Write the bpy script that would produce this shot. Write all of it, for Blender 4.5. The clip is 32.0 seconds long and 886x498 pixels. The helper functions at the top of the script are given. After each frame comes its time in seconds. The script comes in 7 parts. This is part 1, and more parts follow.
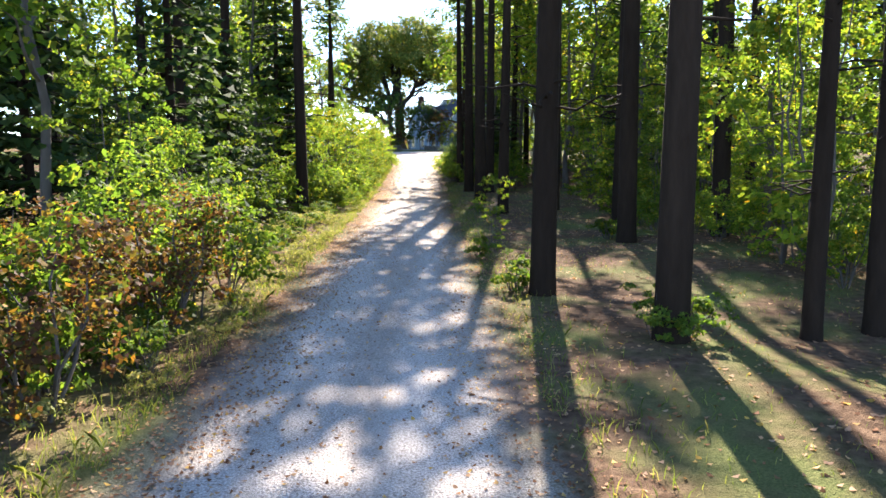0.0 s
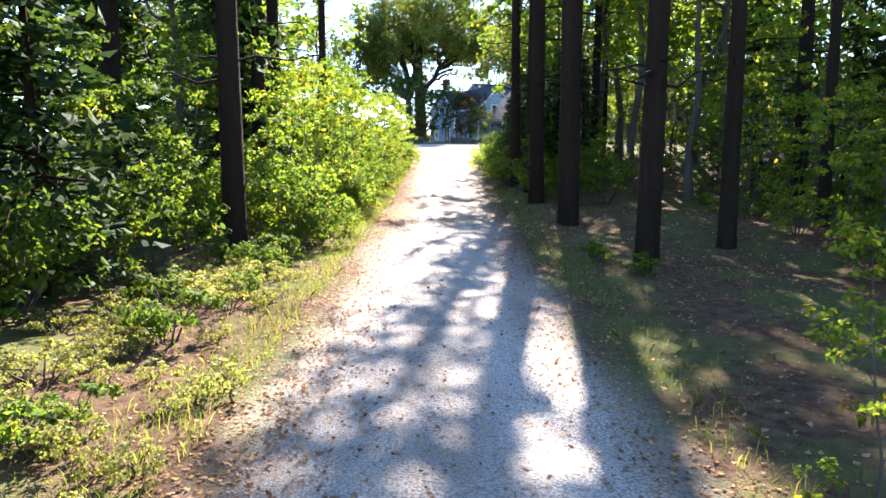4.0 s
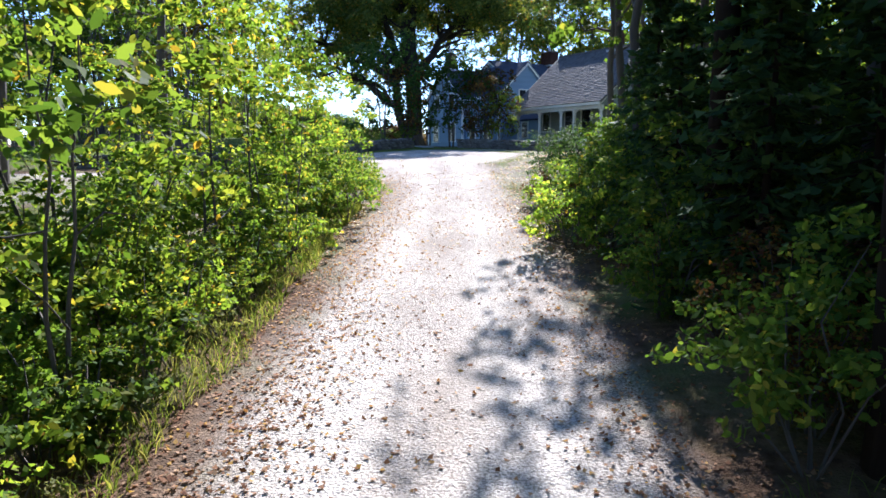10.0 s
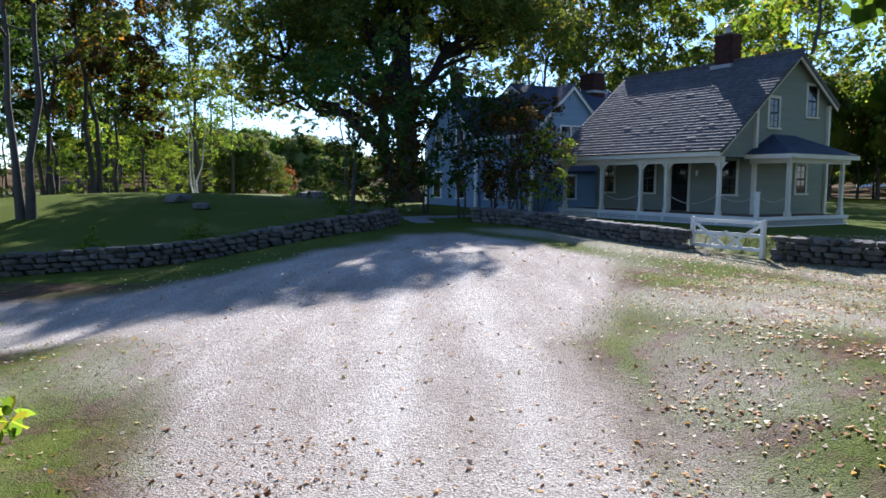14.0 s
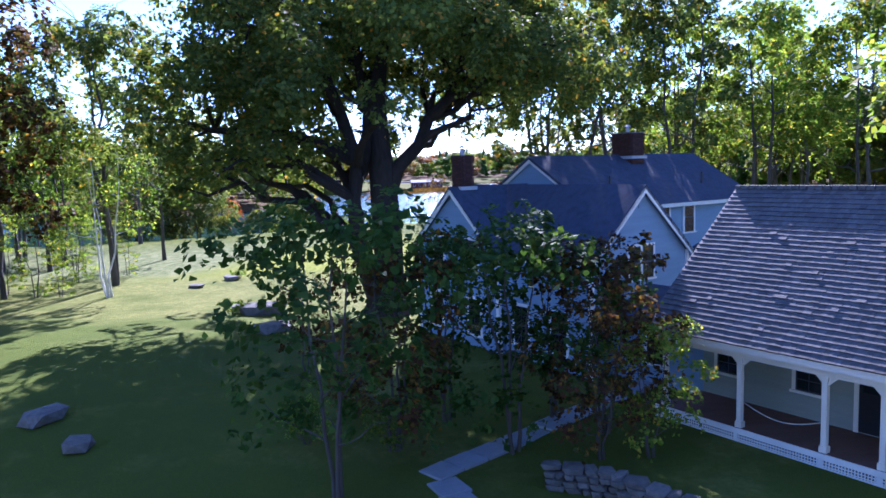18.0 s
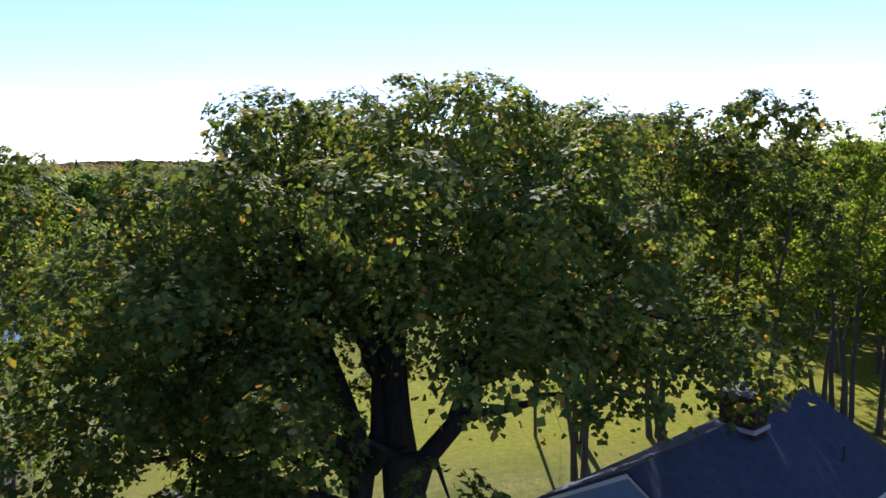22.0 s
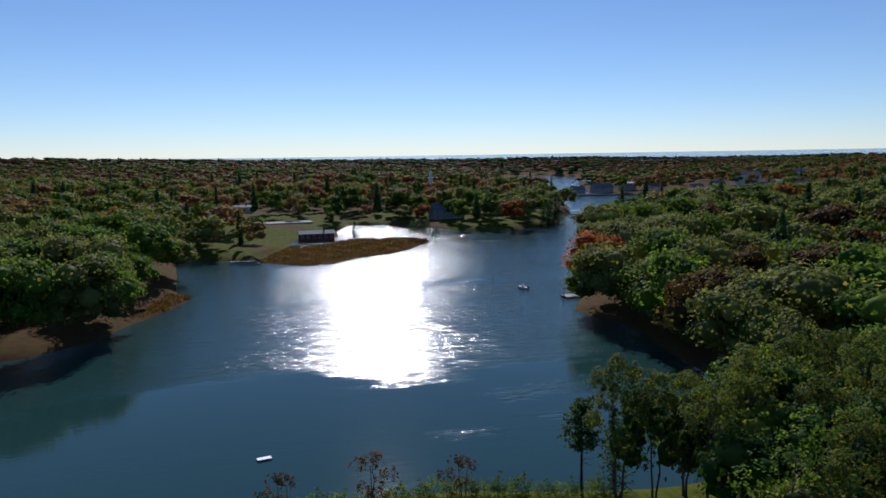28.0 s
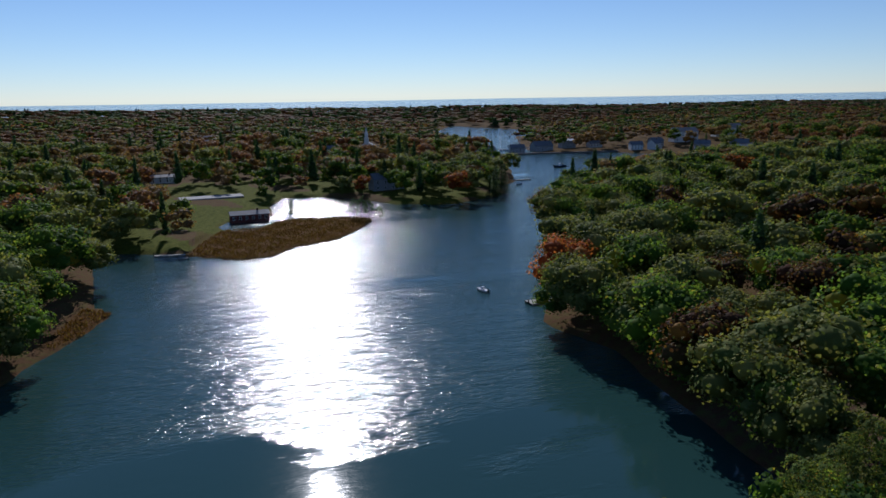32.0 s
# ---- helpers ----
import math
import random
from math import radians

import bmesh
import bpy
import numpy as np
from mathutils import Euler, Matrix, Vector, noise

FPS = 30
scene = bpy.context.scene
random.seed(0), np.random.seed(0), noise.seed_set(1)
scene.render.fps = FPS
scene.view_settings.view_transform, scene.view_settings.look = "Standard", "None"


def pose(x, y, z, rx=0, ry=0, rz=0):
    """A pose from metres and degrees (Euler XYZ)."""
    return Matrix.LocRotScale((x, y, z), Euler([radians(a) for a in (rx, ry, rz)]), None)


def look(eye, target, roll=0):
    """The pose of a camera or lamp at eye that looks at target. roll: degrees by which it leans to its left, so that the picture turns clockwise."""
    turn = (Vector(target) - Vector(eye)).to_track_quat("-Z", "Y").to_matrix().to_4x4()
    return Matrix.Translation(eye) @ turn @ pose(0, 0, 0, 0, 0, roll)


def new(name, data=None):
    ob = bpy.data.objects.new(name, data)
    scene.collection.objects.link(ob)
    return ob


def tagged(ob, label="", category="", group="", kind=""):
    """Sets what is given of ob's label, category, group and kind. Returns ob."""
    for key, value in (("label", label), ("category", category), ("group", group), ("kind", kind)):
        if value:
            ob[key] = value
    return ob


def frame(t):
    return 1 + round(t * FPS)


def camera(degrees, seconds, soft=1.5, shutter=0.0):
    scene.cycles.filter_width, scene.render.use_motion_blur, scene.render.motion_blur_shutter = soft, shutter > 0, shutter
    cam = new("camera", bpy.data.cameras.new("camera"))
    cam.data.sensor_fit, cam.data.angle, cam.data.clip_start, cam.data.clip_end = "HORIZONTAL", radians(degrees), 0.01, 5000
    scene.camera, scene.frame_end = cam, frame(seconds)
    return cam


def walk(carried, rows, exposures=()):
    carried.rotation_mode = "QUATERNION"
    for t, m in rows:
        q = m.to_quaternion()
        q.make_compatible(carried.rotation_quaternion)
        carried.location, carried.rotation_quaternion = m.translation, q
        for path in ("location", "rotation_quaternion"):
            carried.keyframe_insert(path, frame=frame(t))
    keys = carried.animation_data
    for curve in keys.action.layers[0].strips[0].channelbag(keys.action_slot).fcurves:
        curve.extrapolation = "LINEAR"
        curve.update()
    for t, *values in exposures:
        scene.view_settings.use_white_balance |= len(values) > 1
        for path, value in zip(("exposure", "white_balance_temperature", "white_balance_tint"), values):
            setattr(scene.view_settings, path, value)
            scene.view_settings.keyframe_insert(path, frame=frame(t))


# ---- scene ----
cam = camera(62.63, 32.0, 1.6)
PATH = [
    (0, (-0.000, -0.000, 3.000), (-0.000, 1.985, 2.759), -0.10),
    (0.5, (-0.381, 1.669, 3.040), (-0.386, 3.654, 2.796), -0.05),
    (1, (-0.717, 3.593, 3.068), (-0.730, 5.577, 2.821), 0.23),
    (1.5, (-0.868, 6.010, 3.034), (-0.885, 7.995, 2.786), 0.33),
    (2, (-1.053, 8.338, 2.971), (-1.078, 10.322, 2.723), 0.25),
    (2.5, (-1.236, 10.502, 2.978), (-1.272, 12.486, 2.729), 0.24),
    (3, (-1.322, 12.720, 2.977), (-1.365, 14.704, 2.726), 0.34),
    (3.5, (-1.343, 15.051, 2.927), (-1.391, 17.035, 2.677), 0.33),
    (5.5, (-1.270, 24.591, 2.821), (-1.311, 26.574, 2.561), -0.65),
    (6, (-1.374, 26.830, 2.826), (-1.422, 28.813, 2.570), -0.65),
    (6.5, (-1.438, 29.422, 2.755), (-1.494, 31.406, 2.508), -0.64),
    (7, (-1.670, 31.728, 2.749), (-1.726, 33.713, 2.512), -0.51),
    (7.5, (-1.971, 33.894, 2.860), (-2.014, 35.879, 2.619), -0.41),
    (8, (-2.098, 36.296, 2.987), (-2.140, 38.280, 2.741), -0.38),
    (8.5, (-1.987, 38.891, 3.138), (-2.034, 40.875, 2.891), -0.46),
    (9, (-1.712, 41.626, 3.271), (-1.766, 43.610, 3.024), -0.27),
    (9.5, (-1.725, 44.301, 3.556), (-1.782, 46.284, 3.303), -0.18),
    (10, (-1.917, 47.096, 3.738), (-1.977, 49.079, 3.487), 0.02),
    (10.5, (-2.006, 50.121, 3.887), (-2.064, 52.105, 3.642), -0.23),
    (11, (-2.019, 53.251, 4.076), (-2.073, 55.236, 3.838), -0.62),
    (11.5, (-2.031, 56.198, 4.437), (-2.083, 58.183, 4.198), -0.93),
    (12, (-2.131, 58.587, 4.789), (-2.185, 60.572, 4.551), -1.37),
    (12.5, (-2.236, 60.468, 4.941), (-2.297, 62.455, 4.717), -1.20),
    (13, (-2.498, 62.223, 5.240), (-2.558, 64.211, 5.029), -0.83),
    (13.5, (-2.677, 64.103, 5.571), (-2.735, 66.093, 5.374), -0.20),
    (14, (-2.765, 66.301, 5.945), (-2.823, 68.292, 5.763), 0.41),
    (14.5, (-2.858, 68.349, 6.339), (-2.918, 70.342, 6.174), 1.05),
    (16.5, (-3.929, 74.937, 9.263), (-3.935, 76.927, 9.069), -0.17),
    (17, (-4.239, 76.621, 9.983), (-4.229, 78.612, 9.791), -0.57),
    (17.5, (-4.639, 78.170, 10.902), (-4.607, 80.160, 10.701), -1.23),
    (18, (-5.315, 79.647, 11.970), (-5.244, 81.633, 11.752), -1.81),
    (18.5, (-6.088, 81.593, 13.237), (-5.985, 83.576, 13.002), -1.82),
    (19, (-6.757, 83.275, 14.319), (-6.618, 85.257, 14.087), -2.12),
    (19.5, (-7.113, 85.043, 15.495), (-6.955, 87.024, 15.271), -2.10),
    (20, (-7.315, 86.875, 16.673), (-7.145, 88.857, 16.460), -2.28),
    (20.5, (-7.553, 88.646, 17.995), (-7.368, 90.627, 17.788), -2.51),
    (21, (-7.766, 90.137, 19.299), (-7.567, 92.117, 19.097), -2.69),
    (21.5, (-7.952, 91.541, 20.710), (-7.740, 93.519, 20.504), -2.54),
    (22, (-8.068, 93.063, 22.416), (-7.844, 95.037, 22.184), -1.56),
    (22.5, (-8.240, 94.711, 24.424), (-7.998, 96.674, 24.127), 0.46),
    (23, (-8.346, 96.470, 26.248), (-8.084, 98.424, 25.917), 1.78),
    (23.5, (-8.357, 98.523, 28.041), (-8.071, 100.478, 27.731), 1.05),
    (24, (-8.282, 100.614, 29.883), (-7.976, 102.568, 29.586), 0.24),
    (24.5, (-8.141, 103.011, 31.661), (-7.816, 104.964, 31.376), -0.24),
    (25, (-8.080, 105.598, 33.467), (-7.739, 107.550, 33.196), -0.60),
    (25.5, (-8.014, 108.317, 35.207), (-7.660, 110.268, 34.946), -0.78),
    (27.5, (-8.568, 121.169, 42.227), (-8.179, 123.114, 41.973), -0.73),
    (28, (-8.750, 124.024, 43.996), (-8.356, 125.967, 43.737), -0.73),
    (28.5, (-9.049, 127.005, 45.824), (-8.648, 128.946, 45.557), -0.74),
    (29, (-9.509, 130.154, 47.708), (-9.098, 132.092, 47.430), -0.59),
    (29.5, (-10.026, 133.247, 49.585), (-9.603, 135.180, 49.293), -0.47),
    (30, (-10.380, 136.148, 51.487), (-9.940, 138.074, 51.176), -0.66),
    (30.5, (-10.494, 138.741, 53.301), (-10.032, 140.658, 52.968), -0.78),
    (31, (-10.413, 141.318, 54.855), (-9.919, 143.223, 54.496), -0.88),
    (31.5, (-10.109, 144.210, 56.194), (-9.580, 146.100, 55.809), -0.91),
    (32, (-9.629, 147.617, 57.503), (-9.062, 149.491, 57.092), -0.81),
]
EXPO = [(0, 2.55, 6700, 15), (1.2, 2.8, 6600, 16), (3.5, 2.9, 6400, 17), (6, 2.3, 6300, 18), (8, 2.1, 5800, 16), (11, 1.75, 5600, 16), (13, 1.6, 5800, 15), (14.5, 1.3, 5600, 17), (16.5, 1.4, 5350, 31), (17.5, 1.9, 5050, 36), (19, 2.25, 4950, 38), (21, 2.15, 5200, 38), (22.5, 0.45, 6100, 24), (23.5, -0.15, 6100, 16), (25, -0.2, 5850, 16), (32, -0.42, 5500, 16)]
walk(cam, [(t, look(eye, target, roll)) for t, eye, target, roll in PATH], EXPO)

# ---- sky and sun ----
SUN_AZ, SUN_EL = 6.5, 31.5     # degrees to the right of +y, degrees up
world = bpy.data.worlds.new("sky")
scene.world = world
world.use_nodes = True
wn = world.node_tree.nodes
sky = wn.new("ShaderNodeTexSky")
sky.sky_type = 'NISHITA'
sky.sun_disc = False
sky.sun_elevation, sky.sun_rotation = radians(SUN_EL), radians(SUN_AZ)
sky.air_density, sky.dust_density, sky.ozone_density = 0.8, 0.0, 3.0
world.node_tree.links.new(sky.outputs[0], wn["Background"].inputs[0])
wn["Background"].inputs[1].default_value = 0.095
sun_data = bpy.data.lights.new("sun", 'SUN')
sun_data.energy, sun_data.angle, sun_data.color = 5.0, radians(0.55), (1.0, 0.93, 0.82)
sun = new("sun", sun_data)
sd = Vector((math.sin(radians(SUN_AZ)) * math.cos(radians(SUN_EL)), math.cos(radians(SUN_AZ)) * math.cos(radians(SUN_EL)), math.sin(radians(SUN_EL))))
sun.matrix_world = Matrix.Translation((0, 0, 80)) @ (-sd).to_track_quat("-Z", "Y").to_matrix().to_4x4()

# ---- materials ----
def mat(name, build):
    m = bpy.data.materials.new(name)
    m.use_nodes = True
    nt = m.node_tree
    nt.nodes.clear()
    out = nt.nodes.new("ShaderNodeOutputMaterial")
    sh = build(nt)
    nt.links.new(sh, out.inputs[0])
    return m


def nd(nt, kind, **kw):
    n = nt.nodes.new(kind)
    for k, v in kw.items():
        if k in n.inputs:
            n.inputs[k].default_value = v
    return n


def coords(nt, scale=(1, 1, 1), obj=False):
    tc = nt.nodes.new("ShaderNodeTexCoord") if obj else nt.nodes.new("ShaderNodeNewGeometry")
    mp = nt.nodes.new("ShaderNodeMapping")
    mp.inputs["Scale"].default_value = scale
    nt.links.new(tc.outputs["Object" if obj else "Position"], mp.inputs[0])
    return mp.outputs[0]


def noise_n(nt, vec, scale, detail=4.0, rough=0.55):
    n = nt.nodes.new("ShaderNodeTexNoise")
    n.inputs["Scale"].default_value, n.inputs["Detail"].default_value, n.inputs["Roughness"].default_value = scale, detail, rough
    nt.links.new(vec, n.inputs["Vector"])
    return n.outputs["Fac"]


def ramp(nt, fac, stops):
    r = nt.nodes.new("ShaderNodeValToRGB")
    while len(r.color_ramp.elements) < len(stops):
        r.color_ramp.elements.new(0.5)
    for e, (p, c) in zip(r.color_ramp.elements, stops):
        e.position, e.color = p, (*c, 1)
    nt.links.new(fac, r.inputs[0])
    return r.outputs[0]


def mixc(nt, fac, a, b, mode='MIX'):
    m = nt.nodes.new("ShaderNodeMix")
    m.data_type, m.blend_type = 'RGBA', mode
    for sock, v in ((0, fac), (6, a), (7, b)):
        if isinstance(v, (int, float)):
            m.inputs[sock].default_value = v
        elif isinstance(v, tuple):
            m.inputs[sock].default_value = (*v, 1)
        else:
            nt.links.new(v, m.inputs[sock])
    return m.outputs[2]


def bsdf(nt, color, rough=0.8, metal=0.0, bump=None, strength=0.3, dist=0.02, spec=0.3):
    p = nt.nodes.new("ShaderNodeBsdfPrincipled")
    if isinstance(color, tuple):
        p.inputs["Base Color"].default_value = (*color, 1)
    else:
        nt.links.new(color, p.inputs["Base Color"])
    p.inputs["Roughness"].default_value, p.inputs["Metallic"].default_value = rough, metal
    p.inputs["Specular IOR Level"].default_value = spec
    if bump is not None:
        b = nt.nodes.new("ShaderNodeBump")
        b.inputs["Strength"].default_value, b.inputs["Distance"].default_value = strength, dist
        nt.links.new(bump, b.inputs["Height"])
        nt.links.new(b.outputs[0], p.inputs["Normal"])
    return p.outputs[0]


def m_noise(name, c1, c2, scale=8.0, rough=0.85, big=0.6, stretch=(1, 1, 1), bumps=0.4, dist=0.02, obj=False, spec=0.25):
    """A surface of two tones, varied at a fine and a coarse scale."""
    def build(nt):
        v = coords(nt, stretch, obj)
        f, g = noise_n(nt, v, scale, 6), noise_n(nt, v, scale * 0.11, 3)
        base = mixc(nt, f, c1, c2)
        dark = tuple(x * 0.6 for x in c1)
        col = mixc(nt, ramp(nt, g, [(0.38, (0, 0, 0)), (0.7, (big, big, big))]), base, dark)
        return bsdf(nt, col, rough, 0, f, bumps, dist, spec)
    return mat(name, build)


def m_leaf(name, stops, trans=0.45, rough=0.65, spec=0.04):
    """Leaves: tones vary leaf by leaf and tree by tree; light passes through."""
    def build(nt):
        geo = nt.nodes.new("ShaderNodeNewGeometry")
        oi = nt.nodes.new("ShaderNodeObjectInfo")
        c = ramp(nt, geo.outputs["Random Per Island"], stops)
        big = noise_n(nt, coords(nt), 0.16, 3)
        ml = nt.nodes.new("ShaderNodeMath")
        ml.operation = 'MULTIPLY_ADD'
        nt.links.new(big, ml.inputs[0])
        ml.inputs[1].default_value, ml.inputs[2].default_value = 1.5, 0.1
        ma = nt.nodes.new("ShaderNodeMath")
        ma.operation = 'MULTIPLY_ADD'
        nt.links.new(oi.outputs["Random"], ma.inputs[0])
        ma.inputs[1].default_value = 0.4
        nt.links.new(ml.outputs[0], ma.inputs[2])
        c2 = nt.nodes.new("ShaderNodeVectorMath")
        c2.operation = 'SCALE'
        nt.links.new(c, c2.inputs[0])
        nt.links.new(ma.outputs[0], c2.inputs["Scale"])
        p = bsdf(nt, c2.outputs[0], rough, spec=spec)
        t = nt.nodes.new("ShaderNodeBsdfTranslucent")
        tint = mixc(nt, 1.0, c2.outputs[0], (1.7, 1.6, 0.7), 'MULTIPLY')
        nt.links.new(tint, t.inputs[0])
        mx = nt.nodes.new("ShaderNodeMixShader")
        mx.inputs[0].default_value = trans
        nt.links.new(p, mx.inputs[1])
        nt.links.new(t.outputs[0], mx.inputs[2])
        return mx.outputs[0]
    return mat(name, build)


M_BARK = m_noise("pine_bark", (0.016, 0.011, 0.008), (0.042, 0.03, 0.022), 9, 0.95, 0.5, (1, 1, 0.22), 0.9, 0.05, False, 0.06)
M_BARK_GREY = m_noise("grey_bark", (0.06, 0.052, 0.045), (0.13, 0.115, 0.1), 9, 0.95, 0.5, (1, 1, 0.3), 0.8, 0.04)
M_BARK_OLD = m_noise("old_furrowed_bark", (0.022, 0.019, 0.017), (0.07, 0.06, 0.053), 7, 0.95, 0.5, (1, 1, 0.25), 1.0, 0.07, False, 0.06)
M_BIRCH = m_noise("birch_bark", (0.62, 0.6, 0.56), (0.75, 0.73, 0.7), 5, 0.8, 0.7, (1, 1, 4), 0.3)
M_LEAF = m_leaf("green_leaves", [(0.0, (0.045, 0.09, 0.017)), (0.5, (0.075, 0.135, 0.024)), (0.85, (0.12, 0.175, 0.03)), (1.0, (0.22, 0.2, 0.035))], 0.52)
M_LEAF_YEL = m_leaf("yellow_green_leaves", [(0.0, (0.07, 0.13, 0.02)), (0.6, (0.13, 0.2, 0.03)), (0.92, (0.25, 0.28, 0.045)), (1.0, (0.38, 0.23, 0.03))], 0.58)
M_LEAF_DARK = m_leaf("dark_green_leaves", [(0.0, (0.022, 0.05, 0.012)), (0.6, (0.04, 0.08, 0.018)), (1.0, (0.07, 0.11, 0.025))], 0.35)
M_LEAF_RED = m_leaf("russet_leaves", [(0.0, (0.16, 0.06, 0.025)), (0.4, (0.32, 0.09, 0.03)), (0.75, (0.4, 0.14, 0.04)), (1.0, (0.2, 0.15, 0.04))], 0.45)
M_FAR_GREEN = m_leaf("mellow_green_canopy", [(0.0, (0.08, 0.11, 0.03)), (0.5, (0.13, 0.15, 0.045)), (1.0, (0.21, 0.2, 0.06))], 0.4)
M_FAR_TAN = m_leaf("tan_autumn_canopy", [(0.0, (0.13, 0.085, 0.04)), (0.5, (0.21, 0.13, 0.055)), (1.0, (0.24, 0.17, 0.07))], 0.4)
M_FAR_RED = m_leaf("russet_autumn_canopy", [(0.0, (0.13, 0.07, 0.035)), (0.5, (0.23, 0.1, 0.045)), (1.0, (0.25, 0.15, 0.06))], 0.35)
M_LEAF_BROWN = m_leaf("bronze_leaves", [(0.0, (0.045, 0.026, 0.015)), (0.45, (0.09, 0.042, 0.022)), (0.7, (0.05, 0.07, 0.02)), (1.0, (0.24, 0.12, 0.025))], 0.35)
M_LEAF_MAPLE = m_leaf("maple_leaves", [(0.0, (0.05, 0.082, 0.024)), (0.55, (0.095, 0.135, 0.034)), (0.94, (0.18, 0.205, 0.04)), (1.0, (0.36, 0.18, 0.03))], 0.4)
M_LEAF_PALE = m_leaf("pale_herb_leaves", [(0.0, (0.12, 0.15, 0.05)), (0.6, (0.2, 0.22, 0.08)), (1.0, (0.32, 0.28, 0.13))], 0.45)
M_NEEDLE = m_leaf("conifer_needles", [(0.0, (0.022, 0.048, 0.02)), (0.6, (0.042, 0.08, 0.028)), (1.0, (0.075, 0.115, 0.035))], 0.35, 0.7)
M_DRY = m_leaf("fallen_leaves", [(0.0, (0.13, 0.06, 0.035)), (0.45, (0.28, 0.15, 0.09)), (0.85, (0.46, 0.31, 0.21)), (1.0, (0.48, 0.3, 0.07))], 0.3, 0.8)
# paler copy of the fallen leaves; the sky's sheen is put into the colour
M_DRY_PALE = m_leaf("sky_paled_leaves", [(0.0, (0.3, 0.23, 0.17)), (0.5, (0.5, 0.42, 0.34)), (1.0, (0.62, 0.55, 0.47))], 0.25, 0.6)
M_GRASS = m_leaf("grass_blades", [(0.0, (0.07, 0.11, 0.025)), (0.6, (0.14, 0.18, 0.04)), (1.0, (0.28, 0.26, 0.1))], 0.4)


def build_ground(nt):
    pos = coords(nt)
    sep = nt.nodes.new("ShaderNodeSeparateXYZ")
    nt.links.new(pos, sep.inputs[0])
    f, g, h = noise_n(nt, pos, 6, 6), noise_n(nt, pos, 0.5, 4), noise_n(nt, pos, 40, 3)
    litter = ramp(nt, f, [(0.3, (0.055, 0.034, 0.022)), (0.5, (0.11, 0.07, 0.045)), (0.75, (0.19, 0.125, 0.08))])
    moss = ramp(nt, h, [(0.3, (0.06, 0.085, 0.025)), (0.7, (0.15, 0.16, 0.06))])
    wood = mixc(nt, ramp(nt, g, [(0.44, (0, 0, 0)), (0.62, (0.85, 0.85, 0.85))]), litter, moss)
    lawn_a = ramp(nt, h, [(0.3, (0.055, 0.08, 0.015)), (0.7, (0.125, 0.15, 0.028))])
    lawn_b = ramp(nt, f, [(0.3, (0.13, 0.132, 0.035)), (0.7, (0.27, 0.26, 0.08))])
    dry = nt.nodes.new("ShaderNodeMapRange")       # the open lawn is dry; under the trees their shade is painted in darker
    for k, v in zip(("From Min", "From Max", "To Min", "To Max"), (112.0, 122.0, -0.1, 0.1)):
        dry.inputs[k].default_value = v
    nt.links.new(sep.outputs["Y"], dry.inputs["Value"])
    parch_and_shade = nt.nodes.new("ShaderNodeMath")
    nt.links.new(noise_n(nt, pos, 0.25, 7, 0.65), parch_and_shade.inputs[0])
    nt.links.new(dry.outputs[0], parch_and_shade.inputs[1])
    lawn = mixc(nt, ramp(nt, parch_and_shade.outputs[0], [(0.42, (0, 0, 0)), (0.64, (0.9, 0.9, 0.9))]), lawn_a, lawn_b)
    lawn = mixc(nt, ramp(nt, noise_n(nt, pos, 1.1, 9, 0.72), [(0.42, (0.4, 0.4, 0.4)), (0.6, (0, 0, 0))]), lawn, (0.07, 0.1, 0.025))
    edge = nt.nodes.new("ShaderNodeMath")          # the line between the mown lawn and the hay
    edge.operation = 'MULTIPLY_ADD'
    nt.links.new(sep.outputs["Y"], edge.inputs[0])
    edge.inputs[1].default_value, edge.inputs[2].default_value = -0.272, 58.9
    side = nt.nodes.new("ShaderNodeMath")
    nt.links.new(sep.outputs["X"], side.inputs[0])
    nt.links.new(edge.outputs[0], side.inputs[1])
    far_y = nt.nodes.new("ShaderNodeMapRange")
    far_y.inputs["From Min"].default_value, far_y.inputs["From Max"].default_value = 132.0, 138.0
    nt.links.new(sep.outputs["Y"], far_y.inputs["Value"])
    hay_s = nt.nodes.new("ShaderNodeMapRange")
    hay_s.inputs["From Min"].default_value, hay_s.inputs["From Max"].default_value = 2.0, -3.5
    nt.links.new(side.outputs[0], hay_s.inputs["Value"])
    hay = nt.nodes.new("ShaderNodeMath")
    hay.operation = 'MULTIPLY'
    nt.links.new(hay_s.outputs[0], hay.inputs[0])
    nt.links.new(far_y.outputs[0], hay.inputs[1])
    green = mixc(nt, far_y.outputs[0], lawn, ramp(nt, noise_n(nt, pos, 2.5, 7, 0.7), [(0.3, (0.12, 0.14, 0.014)), (0.7, (0.24, 0.25, 0.034))]))
    lawn = mixc(nt, hay.outputs[0], green, ramp(nt, noise_n(nt, coords(nt, (1, 0.4, 1)), 1.4, 8, 0.75), [(0.32, (0.06, 0.085, 0.025)), (0.5, (0.14, 0.155, 0.06)), (0.7, (0.25, 0.245, 0.12))]))
    low_y = nt.nodes.new("ShaderNodeMapRange")
    low_y.inputs["From Min"].default_value, low_y.inputs["From Max"].default_value = 152.0, 172.0
    nt.links.new(sep.outputs["Y"], low_y.inputs["Value"])
    lawn = mixc(nt, low_y.outputs[0], lawn, ramp(nt, noise_n(nt, coords(nt, (1, 0.5, 1)), 0.6, 9, 0.75), [(0.35, (0.045, 0.058, 0.008)), (0.5, (0.08, 0.097, 0.01)), (0.68, (0.125, 0.125, 0.025))]))
    at = nt.nodes.new("ShaderNodeAttribute")
    at.attribute_name = "cover"
